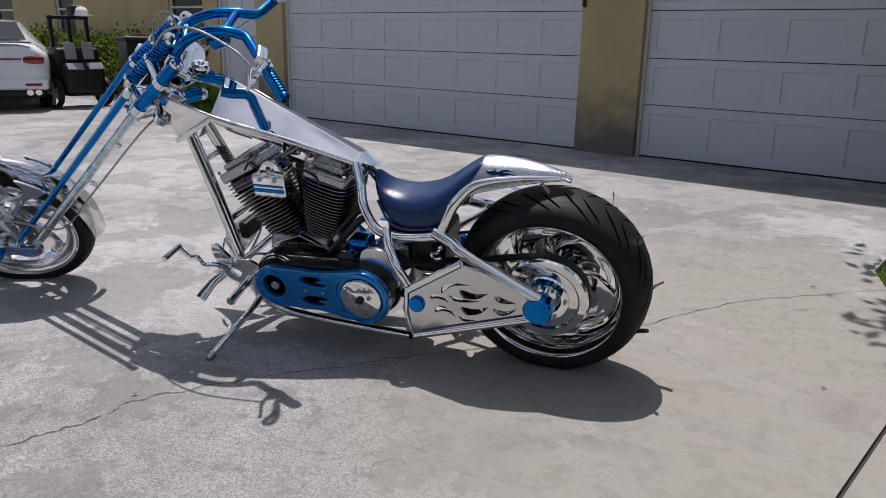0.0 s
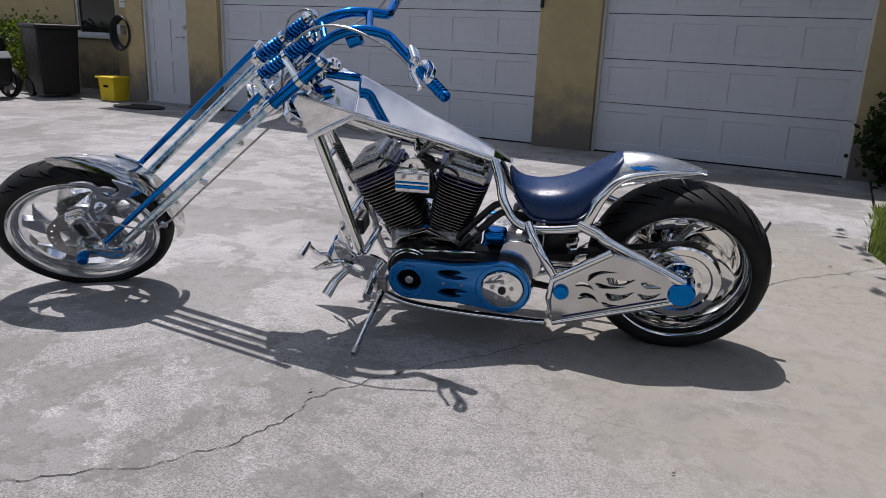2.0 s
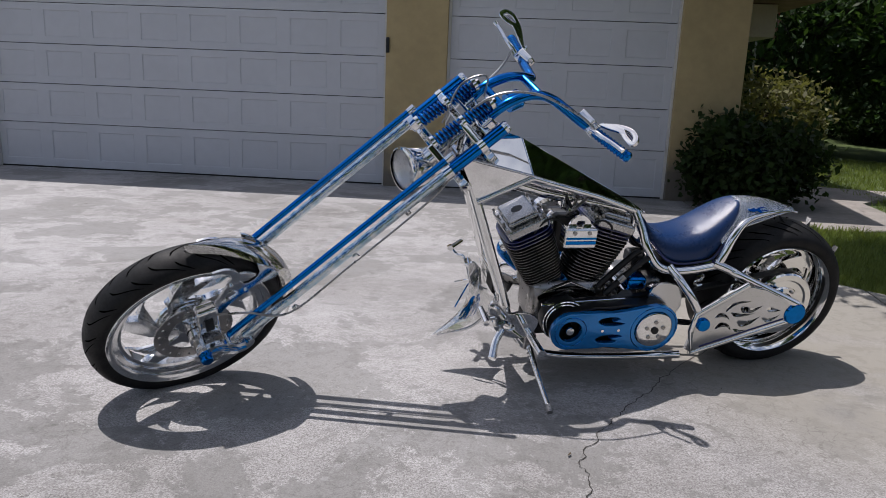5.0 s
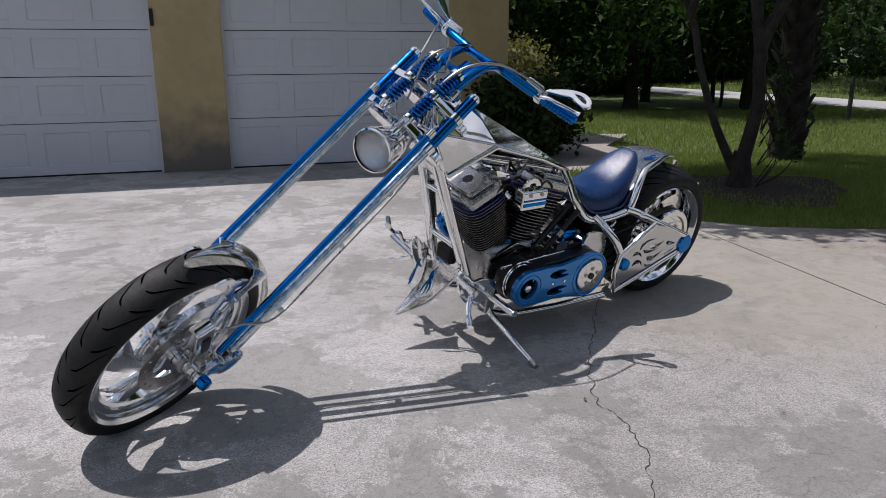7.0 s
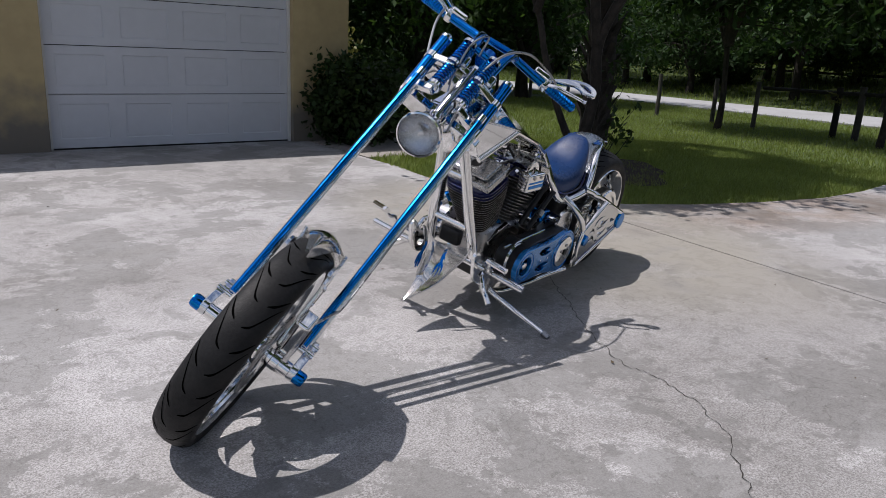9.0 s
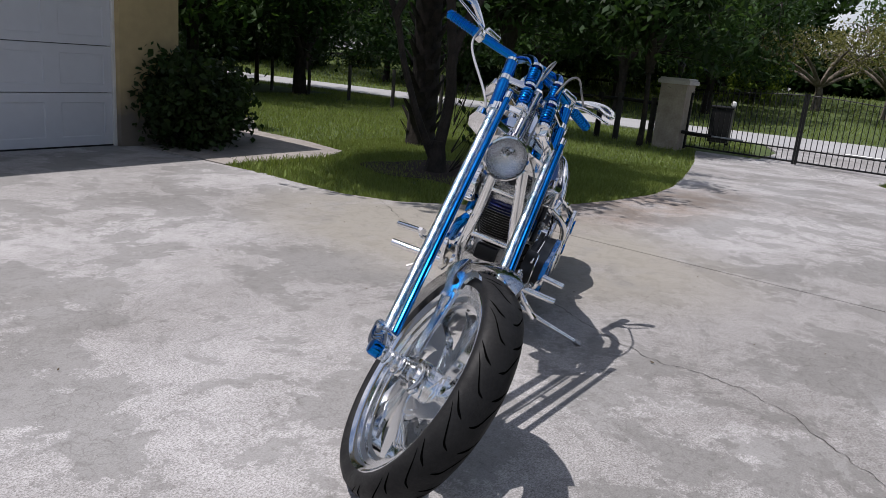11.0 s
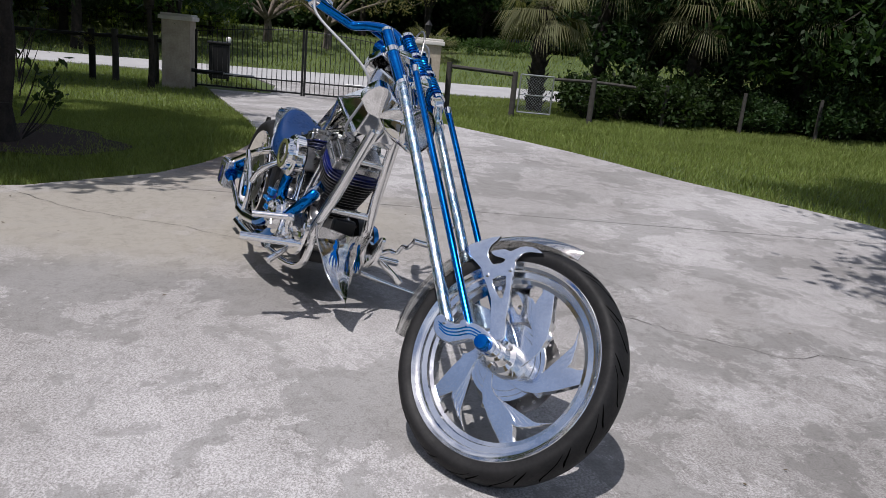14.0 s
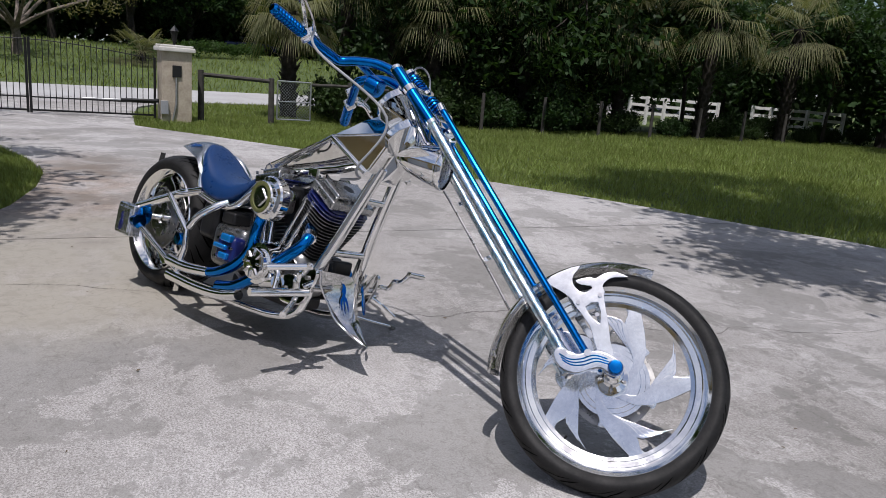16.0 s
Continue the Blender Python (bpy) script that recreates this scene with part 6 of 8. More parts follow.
grooves(lambda v: (np.interp(abs(v), [0, 0.39, 0.72, 0.93, 1.0], [0.3695, 0.366, 0.358, 0.346, 0.332]), v * 0.067), 15, [[(0.08, 0), (0.35, 2), (0.6, 8), (0.9, 17)], [(0.35, 13), (0.65, 16), (0.92, 22)]], 0.0050, 3, front)


def hooked_blade(f):
    """Blade outline; f from 0 to 1 grows its thorns."""
    k = lambda r0, a0, r1, a1: (r0 + (r1 - r0) * f, a0 + (a1 - a0) * f)
    return polar([(0.045, -95), (0.085, -62), k(0.108, -47, 0.112, -42), k(0.132, -33, 0.140, -22), k(0.165, -25, 0.180, -9), k(0.185, -24, 0.214, -2), k(0.192, -22, 0.237, 6.5), (0.207, -12 - 6 * (1 - f)), (0.194, -19 - 4 * (1 - f)),
                  (0.206, -21.5), k(0.232, -23, 0.240, -21.5), k(0.255, -23, 0.268, -15), (0.275, -18.5), (0.275, -31), (0.262, -30.5), (0.240, -32.5), (0.208, -38.5), (0.180, -45.5), (0.158, -52), k(0.145, -57, 0.156, -60), (0.132, -62), (0.100, -76), (0.045, -130)])


def joined(pieces):
    """Several pieces in one mesh."""
    out = bmesh.new()
    for piece in pieces:
        me = bpy.data.meshes.new("piece")
        piece.to_mesh(me)
        out.from_mesh(me)
        bpy.data.meshes.remove(me)
    return out


bm = joined([plate(hooked_blade(f), [], th, None, 0.001, rnd=3) for f, th in ((1.0, 0.010), (0.75, 0.016), (0.5, 0.022), (0.25, 0.028))])
part("hub_disc", lathe([(0.0, 0.012), (0.092, 0.012), (0.094, 0.009), (0.108, 0.009), (0.110, 0.006), (0.122, 0.006), (0.122, -0.006), (0.110, -0.006), (0.108, -0.009), (0.094, -0.009), (0.092, -0.012), (0.0, -0.012)], 64), WHEEL_ALU, front, "polished hub disc")
sp = part("spoke", bm, WHEEL_ALU, front, "polished stepped blade spoke with hooked thorns", smooth=30)
for k in range(1, 5):
    again(sp, Matrix.Rotation(2 * math.pi * k / 5, 4, "Y"))
part("hub", lathe([(0.0, 0.10), (0.022, 0.10), (0.024, 0.06), (0.05, 0.055), (0.055, 0.03), (0.055, -0.03), (0.05, -0.055), (0.034, -0.06), (0.030, -0.09), (0.034, -0.10), (0.028, -0.11), (0.0, -0.11)], 32), CHROME, front)
for s in (0.058, -0.058):
    for k in range(5):
        a = 2 * math.pi * k / 5 + 0.4
        part("hub_bolt", cyl((0.042 * math.cos(a), s, 0.042 * math.sin(a)), (0.042 * math.cos(a), s * 1.17, 0.042 * math.sin(a)), 0.0055, 8), STEEL, front)
hl = [[(0.128 * math.cos(b) + 0.006 * math.cos(c), 0.128 * math.sin(b) + 0.006 * math.sin(c)) for c in [2 * math.pi * i / 8 for i in range(8)]] for b in [2 * math.pi * k / 20 for k in range(20)]]
part("brake_disc", plate(ring(0.146), [ring(0.095)] + hl, 0.005, Matrix.Translation((0, 0.066, 0)), 0.0005), STEEL, front, "drilled steel brake disc")
part("disc_carrier", plate(polar([(0.098, a) if a % 72 < 20 else (0.058, a) for a in range(0, 360, 12)]), [ring(0.03)], 0.008, Matrix.Translation((0, 0.066, 0)), 0.001), CHROME_SOFT, front)
part("valve_stem", cyl((0.262 * math.cos(3.6), -0.01, 0.262 * math.sin(3.6)), (0.235 * math.cos(3.6), -0.02, 0.235 * math.sin(3.6)), 0.004, 8), BLACK, front)

# --- axle, rockers, caliper ---
fp_("front_axle", cyl((-0.155, *AXLE.yz), (0.155, *AXLE.yz), 0.013), CHROME, "chrome front axle")
for s in (-1, 1):
    lp = lambda prof: lathe([(r, s * y) for r, y in prof], 24, Matrix.Translation(AXLE) @ Matrix.Rotation(radians(-90), 4, "Z"))
    fp_("axle_spacer", lp([(0.0, 0.062), (0.026, 0.062), (0.026, 0.085), (0.030, 0.088), (0.030, 0.112), (0.024, 0.115), (0.024, 0.15), (0.0, 0.15)]), CHROME, "stepped chrome axle spacer")
    fp_("axle_cap", lp([(0.0, 0.168), (0.021, 0.168), (0.023, 0.172), (0.023, 0.198), (0.019, 0.206), (0.0, 0.208)]), BLUE, "blue anodised axle cap")
    yz = [(0.083, -0.956), (0.092, -0.938), (0.110, -0.936), (0.124, -0.958), (0.145, -0.976), (0.176, -0.984), (0.210, -0.996), (0.237, -1.026), (0.252, -1.054), (0.236, -1.080), (0.213, -1.066), (0.193, -1.036), (0.161, -1.028), (0.125, -1.024), (0.101, -1.008), (0.085, -0.984)]
    rk = fp_("rocker", plate(yz, [], 0.018, Matrix.Translation((s * 0.163, 0, 0)) @ Matrix.Rotation(radians(90), 4, "Z"), 0.003, rnd=3), WHEEL_ALU, "polished rocker arm with blue grooves")
    for k in range(3):
        d = -0.010 + 0.010 * k
        fp_("rocker_groove", tube([(s * 0.174, 0.098, -0.962 + d), (s * 0.174, 0.118, -0.988 + d), (s * 0.174, 0.150, -1.002 + d), (s * 0.174, 0.190, -1.008 + d), (s * 0.174, 0.222, -1.034 + d)], 0.0026, 6, smooth=5), BLUE, "blue groove", rk)
    for y, z in ((0.113, -0.953), (0.177, -0.984)):
        fp_("pivot_bolt", cyl((s * 0.13, y, z), (s * 0.182, y, z), 0.011, 16), CHROME, parent=None)
    # rear (fixed) leg and front (moving) leg
    fp_("rear_leg", tube([(s * 0.143, 0.048, 0.02), (s * 0.140, 0.113, -0.953)], 0.0185, 20), ENGRAVED, "chrome fork leg")
    fp_("leg_sleeve", tube([(s * 0.146 + 0.012, 0.016, 0.258), (s * 0.144 + 0.004, 0.048, 0.005)], 0.0235, 20), BLUE, "blue anodised leg sleeve")
    fp_("leg_cap", lathe([(0.0, 0.0), (0.024, 0.0), (0.024, 0.012), (0.018, 0.02), (0.0, 0.022)], 20, Matrix.Translation((s * 0.146 + 0.012, 0.016, 0.257)) @ Matrix.Rotation(radians(90), 4, "X")), CHROME)
    fp_("leg_collar", tube([(s * 0.143, 0.050, -0.010), (s * 0.144, 0.047, 0.022)], 0.0265, 20), CHROME)
    fp_("leg_collar", tube([(s * 0.146 + 0.008, 0.030, 0.145), (s * 0.146 + 0.008, 0.027, 0.170)], 0.027, 20), CHROME)
    fp_("front_leg", tube([(s * 0.137 + 0.002, 0.104, 0.040), (s * 0.137, 0.177, -0.971)], 0.0118, 18), BLUE, "slim blue anodised fork leg")
    fp_("leg_end", lathe([(0.0, 0.0), (0.014, 0.0), (0.014, 0.03), (0.0, 0.034)], 16, Matrix.Translation((s * 0.137 + 0.002, 0.104, 0.030)) @ Matrix.Rotation(radians(90), 4, "X")), CHROME)
    # two coil springs one over the other
    sx, sy = s * 0.056 + 0.016, lambda z: 0.110 - 0.19 * z
    for z0, z1 in ((0.045, 0.150), (0.172, 0.270)):
        turns, bm = 7, bmesh.new()
        pts = [(sx + 0.0215 * math.cos(a), sy(z0 + (z1 - z0) * a / (2 * math.pi * turns)) + 0.0215 * math.sin(a), z0 + (z1 - z0) * a / (2 * math.pi * turns)) for a in [2 * math.pi * turns * i / (turns * 14) for i in range(turns * 14 + 1)]]
        fp_("fork_spring", tube(pts, 0.0048, 7, bm=bm), BLUE, "blue coil spring")
    fp_("spring_rod", cyl((sx, sy(0.03), 0.03), (sx, sy(0.285), 0.285), 0.012, 12), BLUE_DEEP)
    for z, y0 in ((0.018, 0.047), (0.158, 0.030)):
        fp_("clamp_block", box(0.115, 0.034, 0.030, (s * 0.100 + 0.010, (y0 + sy(z)) / 2, z), 0.006, 3, rot=Matrix.Rotation(-s * math.atan2(sy(z) - y0, 0.088), 4, "Z")), CHROME, "chrome clamp block")
    for z in (0.034, 0.160, 0.278):
        fp_("spring_seat", cyl((sx, sy(z - 0.006), z - 0.006), (sx, sy(z + 0.008), z + 0.008), 0.028, 20), CHROME)
    fp_("spring_nut", cyl((sx, sy(0.28), 0.28), (sx, sy(0.3), 0.300), 0.011, 6), CHROME)


def tree_clamp(z, y0, y1, half, th):
    o = [(-half, y0 - 0.02), (-half + 0.03, y0 - 0.035), (-0.06, y0 - 0.03), (0.06, y0 - 0.03), (half - 0.03, y0 - 0.035), (half, y0 - 0.02), (half, y0 + 0.025), (half - 0.025, y1 + 0.01), (0.08, y1 + 0.03), (0.02, y1 + 0.012),
         (-0.02, y1 + 0.012), (-0.08, y1 + 0.03), (-half + 0.025, y1 + 0.01), (-half, y0 + 0.025)]
    return plate(o, [], th, Matrix.Translation((0, 0, z)) @ Matrix.Rotation(radians(-90), 4, "X") @ Matrix.Scale(-1, 4, (0, 0, 1)), 0.003)


fp_("lower_tree", tree_clamp(0.018, 0.045, 0.105, 0.176, 0.026), CHROME, "chrome lower fork clamp")
fp_("middle_tree", tree_clamp(0.158, 0.030, 0.085, 0.176, 0.022), CHROME, "chrome middle fork clamp")
fp_("upper_tree", tree_clamp(0.205, 0.010, 0.030, 0.10, 0.018), CHROME, "chrome top clamp")
fp_("steering_stem", cyl((0, 0, -0.070), (0, 0, 0.235), 0.026, 24), CHROME_SOFT, "polished steering head")
fp_("stem_nut", cyl((0, 0, 0.215), (0, 0, 0.25), 0.022, 6), CHROME)
cal = fp_("brake_caliper", box(0.05, 0.15, 0.075, (-0.105, 0.285, -0.961), 0.012, 3, rot=Matrix.Rotation(radians(38), 4, "X")), CHROME, "chrome front brake caliper")
# A black bar on the face stands for the dark inside the slot.
fp_("caliper_slot", box(0.008, 0.062, 0.030, (-0.131, 0.285, -0.961), 0.002, rot=Matrix.Rotation(radians(38), 4, "X")), BLACK, "black bar for the dark of the pad slot", cal)
fp_("caliper_bridge", box(0.062, 0.05, 0.05, (-0.10, 0.225, -0.991), 0.01, 3, rot=Matrix.Rotation(radians(38), 4, "X")), CHROME_SOFT, "", cal)
fp_("caliper_bracket", plate([(0.15, -1.036), (0.21, -1.016), (0.32, -0.916), (0.33, -0.946), (0.25, -1.046), (0.22, -1.086)], [], 0.012, Matrix.Translation((-0.122, 0, 0)) @ Matrix.Rotation(radians(90), 4, "Z"), 0.002, rnd=3), CHROME_SOFT, "", cal)
fp_("brake_hose", tube([(-0.125, 0.30, -0.916), (-0.150, 0.22, -0.846), (-0.160, 0.06, -0.776), (-0.158, 0.03, -0.5), (-0.150, 0.0, -0.12), (-0.10, -0.04, 0.02)], 0.0042, 8, smooth=6), STEEL, "braided brake hose")
for z in (-0.75, -0.45, -0.2):
    fp_("hose_clip", box(0.016, 0.03, 0.02, (-0.152, 0.045, z), 0.003), CHROME)

# --- front fender and its stays ---
bm = bmesh.new()
rows = []
nA = 34
for i in range(nA + 1):
    s = i / nA
    a = radians(43 + (152 - 43) * s)
    w = 0.074 * min(1.0, (s / 0.42) ** 0.8 + 0.02) * (1.0 if s < 0.85 else 1.0 - (s - 0.85) * 1.2)
    row = []
    for j in range(13):
        q = j / 12 * 2 - 1
        r = 0.398 - 0.030 * abs(q) ** 2.4 + 0.004 * (1 - abs(q))
        row.append(bm.verts.new((r * math.cos(a), q * w, r * math.sin(a))))
    rows.append(row)
for a, b in zip(rows, rows[1:]):
    for j in range(12):
        bm.faces.new((a[j], a[j + 1], b[j + 1], b[j]))
bmesh.ops.solidify(bm, geom=bm.faces[:], thickness=0.004)
fen = part("front_fender", bm, CHROME, bike, "chrome front fender with a pointed tip", 40)
fen.matrix_local = FWHEEL
for s in (-1, 1):
    o = [(-0.012, 0.045), (0.026, 0.045), (0.040, 0.10), (0.062, 0.16), (0.086, 0.237), (0.098, 0.255), (0.100, 0.275), (0.122, 0.287), (0.15, 0.286), (0.186, 0.269), (0.159, 0.298), (0.123, 0.310), (0.091, 0.306), (0.075, 0.319), (0.032, 0.328), (0.041, 0.309),
         (0.068, 0.292), (0.066, 0.280), (0.037, 0.278), (0.022, 0.296), (0.018, 0.325), (0.034, 0.350), (0.066, 0.368), (0.0, 0.376), (-0.055, 0.366), (-0.030, 0.32), (-0.010, 0.284), (-0.006, 0.252), (0.006, 0.172), (-0.004, 0.117)]
    h1 = [(0.019, 0.235), (0.065, 0.232), (0.042, 0.164), (0.026, 0.185)]
    part("fender_stay", plate(o, [h1], 0.008, Matrix.Translation((0, s * 0.076, 0)), 0.0012, rnd=2), WHEEL_ALU, fen, "cut-out polished fender stay")
    for x, z in ((0.005, 0.256), (0.079, 0.249), (0.042, 0.194)):
        part("stay_bolt", cyl((x, s * 0.078, z), (x, s * 0.088, z), 0.007, 10), CHROME, fen)

# --- headlamp ---
LX = FORK @ Matrix.Translation((0.010, 0.030, -0.118)) @ Matrix.Rotation(radians(-44), 4, "X")
lamp = bp("headlamp", lathe([(0.078, 0.012), (0.084, 0.010), (0.086, 0.0), (0.083, -0.012), (0.079, -0.016), (0.078, -0.03), (0.070, -0.08), (0.055, -0.13), (0.032, -0.18), (0.0, -0.205), (0.0, -0.19), (0.05, -0.12), (0.072, -0.02)], 48, LX, closed=False), CHROME, "chrome teardrop headlamp")
bp("reflector", lathe([(0.0, -0.055), (0.03, -0.048), (0.06, -0.025), (0.077, 0.002), (0.074, 0.002), (0.0, -0.058)], 40, LX), LAMP_SILVER, "", lamp)
ln_ = bp("lens", lathe([(0.0, 0.018), (0.04, 0.014), (0.078, 0.004), (0.078, 0.001), (0.0, 0.013)], 40, LX), LENS, "clear fluted lamp glass", lamp)
ln_.visible_shadow = False
bp("bulb", lathe([(0.0, -0.01), (0.010, -0.015), (0.012, -0.03), (0.0, -0.05)], 12, LX), CHROME, "", lamp)
for s in (-1, 1):
    fp_("lamp_bracket", tube([(s * 0.03, -0.015, -0.01), (s * 0.045, -0.030, -0.045), (s * 0.03, -0.055, -0.085)], 0.009, 8, smooth=4), STEEL)

# --- handlebar, grips, levers ---
for s in (-1, 1):
    oy = -s * 0.018
    fp_("handlebar", tube([(s * 0.055, 0.020, 0.20), (s * 0.060, 0.020, 0.30), (s * 0.066, -0.022 + oy * 0.5, 0.385), (s * 0.073, -0.085 + oy, 0.438), (s * 0.083, -0.150 + oy, 0.468), (s * 0.130, -0.176 + oy, 0.480), (s * 0.185, -0.200 + oy, 0.490), (s * 0.24, -0.224 + oy, 0.502), (s * 0.27, -0.236 + oy, 0.508)],
                           0.0185, 18, smooth=8), BLUE, "blue anodised handlebar")
    g0, g1 = Vector((s * 0.258, -0.231 + oy, 0.506)), Vector((s * 0.407, -0.290 + oy, 0.538))
    d = (g1 - g0)
    pr_ = []
    rot = d.to_track_quat("Y", "Z").to_matrix().to_4x4()
    pr_ = [(0.0, 0.0), (0.019, 0.0)]
    for i in range(9):
        h = 0.012 + i * 0.0145
        pr_ += [(0.0185, h), (0.0225, h + 0.003), (0.0225, h + 0.009), (0.0185, h + 0.012)]
    pr_ += [(0.021, 0.146), (0.021, 0.155), (0.014, 0.163), (0.0, 0.165)]
    fp_("grip", lathe(pr_, 20, Matrix.Translation(g0) @ rot), BLUE, "ribbed blue hand grip")
    pc = fp_("lever_perch", box(0.034, 0.045, 0.045, g0 - d.normalized() * 0.012, 0.008, 3), CHROME, "chrome lever perch")
    fp_("reservoir", box(0.075, 0.04, 0.03, g0 + Vector((-s * 0.045, 0.03, 0.012)), 0.008, 3), CHROME, "", pc)
    lv = [g0 + Vector((s * 0.0, 0.035, -0.01)), g0 + Vector((s * 0.035, 0.052, -0.004)), g0 + Vector((s * 0.07, 0.058, 0.0)), g0 + Vector((s * 0.11, 0.060, 0.008)), g0 + Vector((s * 0.15, 0.062, 0.014)), g0 + Vector((s * 0.168, 0.066, 0.016))]
    fp_("lever", tube(lv, [0.010, 0.009, 0.0085, 0.0075, 0.0075, 0.010], 10, smooth=6, flat=(0.55, (0, 0, 1))), CHROME, "chrome hand lever")
    mo = [(0.0, -0.008), (0.05, 0.012), (0.10, 0.024), (0.15, 0.022), (0.185, 0.002), (0.19, -0.022), (0.175, -0.032), (0.14, -0.022), (0.10, -0.004), (0.05, -0.008)]
    mh = [(0.11, 0.012), (0.14, 0.012), (0.168, -0.002), (0.172, -0.018), (0.145, -0.010)]
    mm = Matrix.Translation(g0 + Vector((0, 0.02, 0.035))) @ Matrix.Rotation(radians(16 * s), 4, "Z") @ Matrix.Rotation(radians(-14 * s), 4, "Y") @ Matrix.Diagonal((s, 1, 1, 1))
    mi = fp_("mirror", plate(mo, [mh], 0.010, mm, 0.002, rnd=4), CHROME, "leaf-shaped chrome mirror")
    for k in range(3):
        fp_("mirror_flame", tube([mm @ Vector((0.09, -0.008, 0.004 + 0.006 * k)), mm @ Vector((0.125, -0.009, 0.010 - 0.006 * k)), mm @ Vector((0.165, -0.008, -0.004 - 0.007 * k))], 0.0016, 5, smooth=4), BLUE_DEEP, "", mi)
    fp_("mirror_stem", tube([g0, g0 + Vector((0, 0.01, 0.03)), g0 + Vector((s * 0.01, 0.015, 0.045))], 0.006, 8, smooth=3), CHROME, "", mi)
fp_("bar_brace", cyl((-0.074, -0.070, 0.440), (0.074, -0.105, 0.440), 0.015, 16), BLUE, "blue cross brace of the handlebar")
fp_("bar_brace", cyl((-0.062, 0.018, 0.305), (0.062, 0.018, 0.305), 0.013, 16), BLUE)
fp_("speedometer", lathe([(0.0, 0.0), (0.036, 0.0), (0.038, 0.004), (0.038, 0.05), (0.03, 0.06), (0.0, 0.06)], 28, Matrix.Translation((0, -0.07, 0.33)) @ Matrix.Rotation(radians(120), 4, "X")), BLUE, "small blue gauge pod")
for s in (-1, 1):
    fp_("riser_clamp", box(0.06, 0.055, 0.05, (s * 0.06, 0.02, 0.225), 0.01, 3), CHROME, "chrome riser clamp")
# control cables
fp_("clutch_cable", tube([(-0.280, -0.150, 0.505), (-0.22, -0.09, 0.49), (-0.12, 0.03, 0.42), (-0.05, 0.09, 0.30), (-0.03, 0.07, 0.14), (-0.06, -0.02, -0.02)], 0.0048, 8, smooth=8), STEEL, "braided steel cable")
a0 = FORK @ Vector((0.275, -0.20, 0.50))
bp("brake_line", tube([a0, a0 + Vector((0.05, 0.0, -0.09)), (1.57, -0.16, 1.02), (1.48, -0.16, 0.82), (1.44, -0.10, 0.78), (1.30, -0.06, 0.76)], 0.0052, 8, smooth=8), PLASTIC_GREY, "pale braided brake line")
bp("cable_loop", tube([FORK @ Vector((0.02, 0.03, 0.28)), FORK @ Vector((0.03, 0.10, 0.33)), FORK @ Vector((0.06, 0.12, 0.24)), FORK @ Vector((0.04, 0.05, 0.10))], 0.004, 8, smooth=6), STEEL)

# --- frame ---
def both(name, pts, r, material=None, label="", seg=16, smooth=8, **kw):
    for p in (pts, mirror(pts)):
        bp(name, tube(p, r, seg, smooth=smooth, **kw), material or CHROME, label)


both("seat_rail", [(0.80, 0.050, 0.735), (0.772, 0.085, 0.665), (0.752, 0.118, 0.60), (0.705, 0.142, 0.535), (0.64, 0.155, 0.515), (0.55, 0.165, 0.522), (0.445, 0.172, 0.545)], 0.0175, label="chrome frame rail under the seat")
both("fender_rail", [(0.448, 0.172, 0.545), (0.425, 0.165, 0.60), (0.392, 0.148, 0.665), (0.325, 0.120, 0.724), (0.20, 0.082, 0.740), (0.07, 0.030, 0.729)], [0.0185, 0.0185, 0.018, 0.014, 0.010, 0.008], label="chrome rail sweeping up to the tail")
both("upper_swing_tube", [(0.47, 0.170, 0.555), (0.40, 0.190, 0.532), (0.345, 0.215, 0.508), (0.082, 0.258, 0.395)], 0.020, label="chrome swingarm tube")
both("side_strut", [(0.655, 0.155, 0.535), (0.628, 0.205, 0.50), (0.585, 0.245, 0.445), (0.545, 0.256, 0.385)], 0.017, label="chrome frame strut")
both("swing_edge", [(0.345, 0.262, 0.500), (0.545, 0.262, 0.368), (0.556, 0.262, 0.290), (0.535, 0.262, 0.180), (0.102, 0.262, 0.322)], 0.0135, smooth=0, label="chrome edge tube of the side plate")
for rail_pts in ([(0.56, 0.235, 0.155), (0.66, 0.205, 0.135), (0.90, 0.195, 0.135), (1.12, 0.185, 0.150), (1.24, 0.168, 0.195), (1.298, 0.145, 0.268), (1.325, 0.122, 0.350)],
                 [(0.56, -0.170, 0.155), (0.66, -0.150, 0.138), (0.90, -0.135, 0.135), (1.12, -0.112, 0.145), (1.25, -0.102, 0.185), (1.305, -0.104, 0.265), (1.325, -0.112, 0.350)]):
    bp("lower_rail", tube(rail_pts, 0.0165, 16, smooth=8), CHROME, "chrome lower frame rail")
both("downtube", [(1.500, 0.050, 0.835), (1.40, 0.085, 0.556), (1.325, 0.120, 0.345)], 0.0225, smooth=0, label="chrome front downtube", seg=14)
bp("downtube_brace", cyl((1.370, -0.100, 0.47), (1.370, 0.100, 0.47), 0.015), CHROME, "chrome cross tube")
bp("downtube_brace", cyl((1.452, -0.068, 0.70), (1.452, 0.068, 0.70), 0.012), CHROME)
bp("front_cross_tube", cyl((1.312, -0.13, 0.31), (1.312, 0.13, 0.31), 0.016), CHROME)
bp("backbone", tube([(1.52, 0, 0.89), (1.2, 0, 0.80), (0.80, 0, 0.718)], 0.024, 14), CHROME, "frame backbone under the tank")
both("tank_rail", [(1.495, 0.124, 0.803), (1.30, 0.150, 0.910), (1.00, 0.104, 0.818), (0.78, 0.048, 0.728)], 0.011, smooth=0, label="chrome rail below the tank")
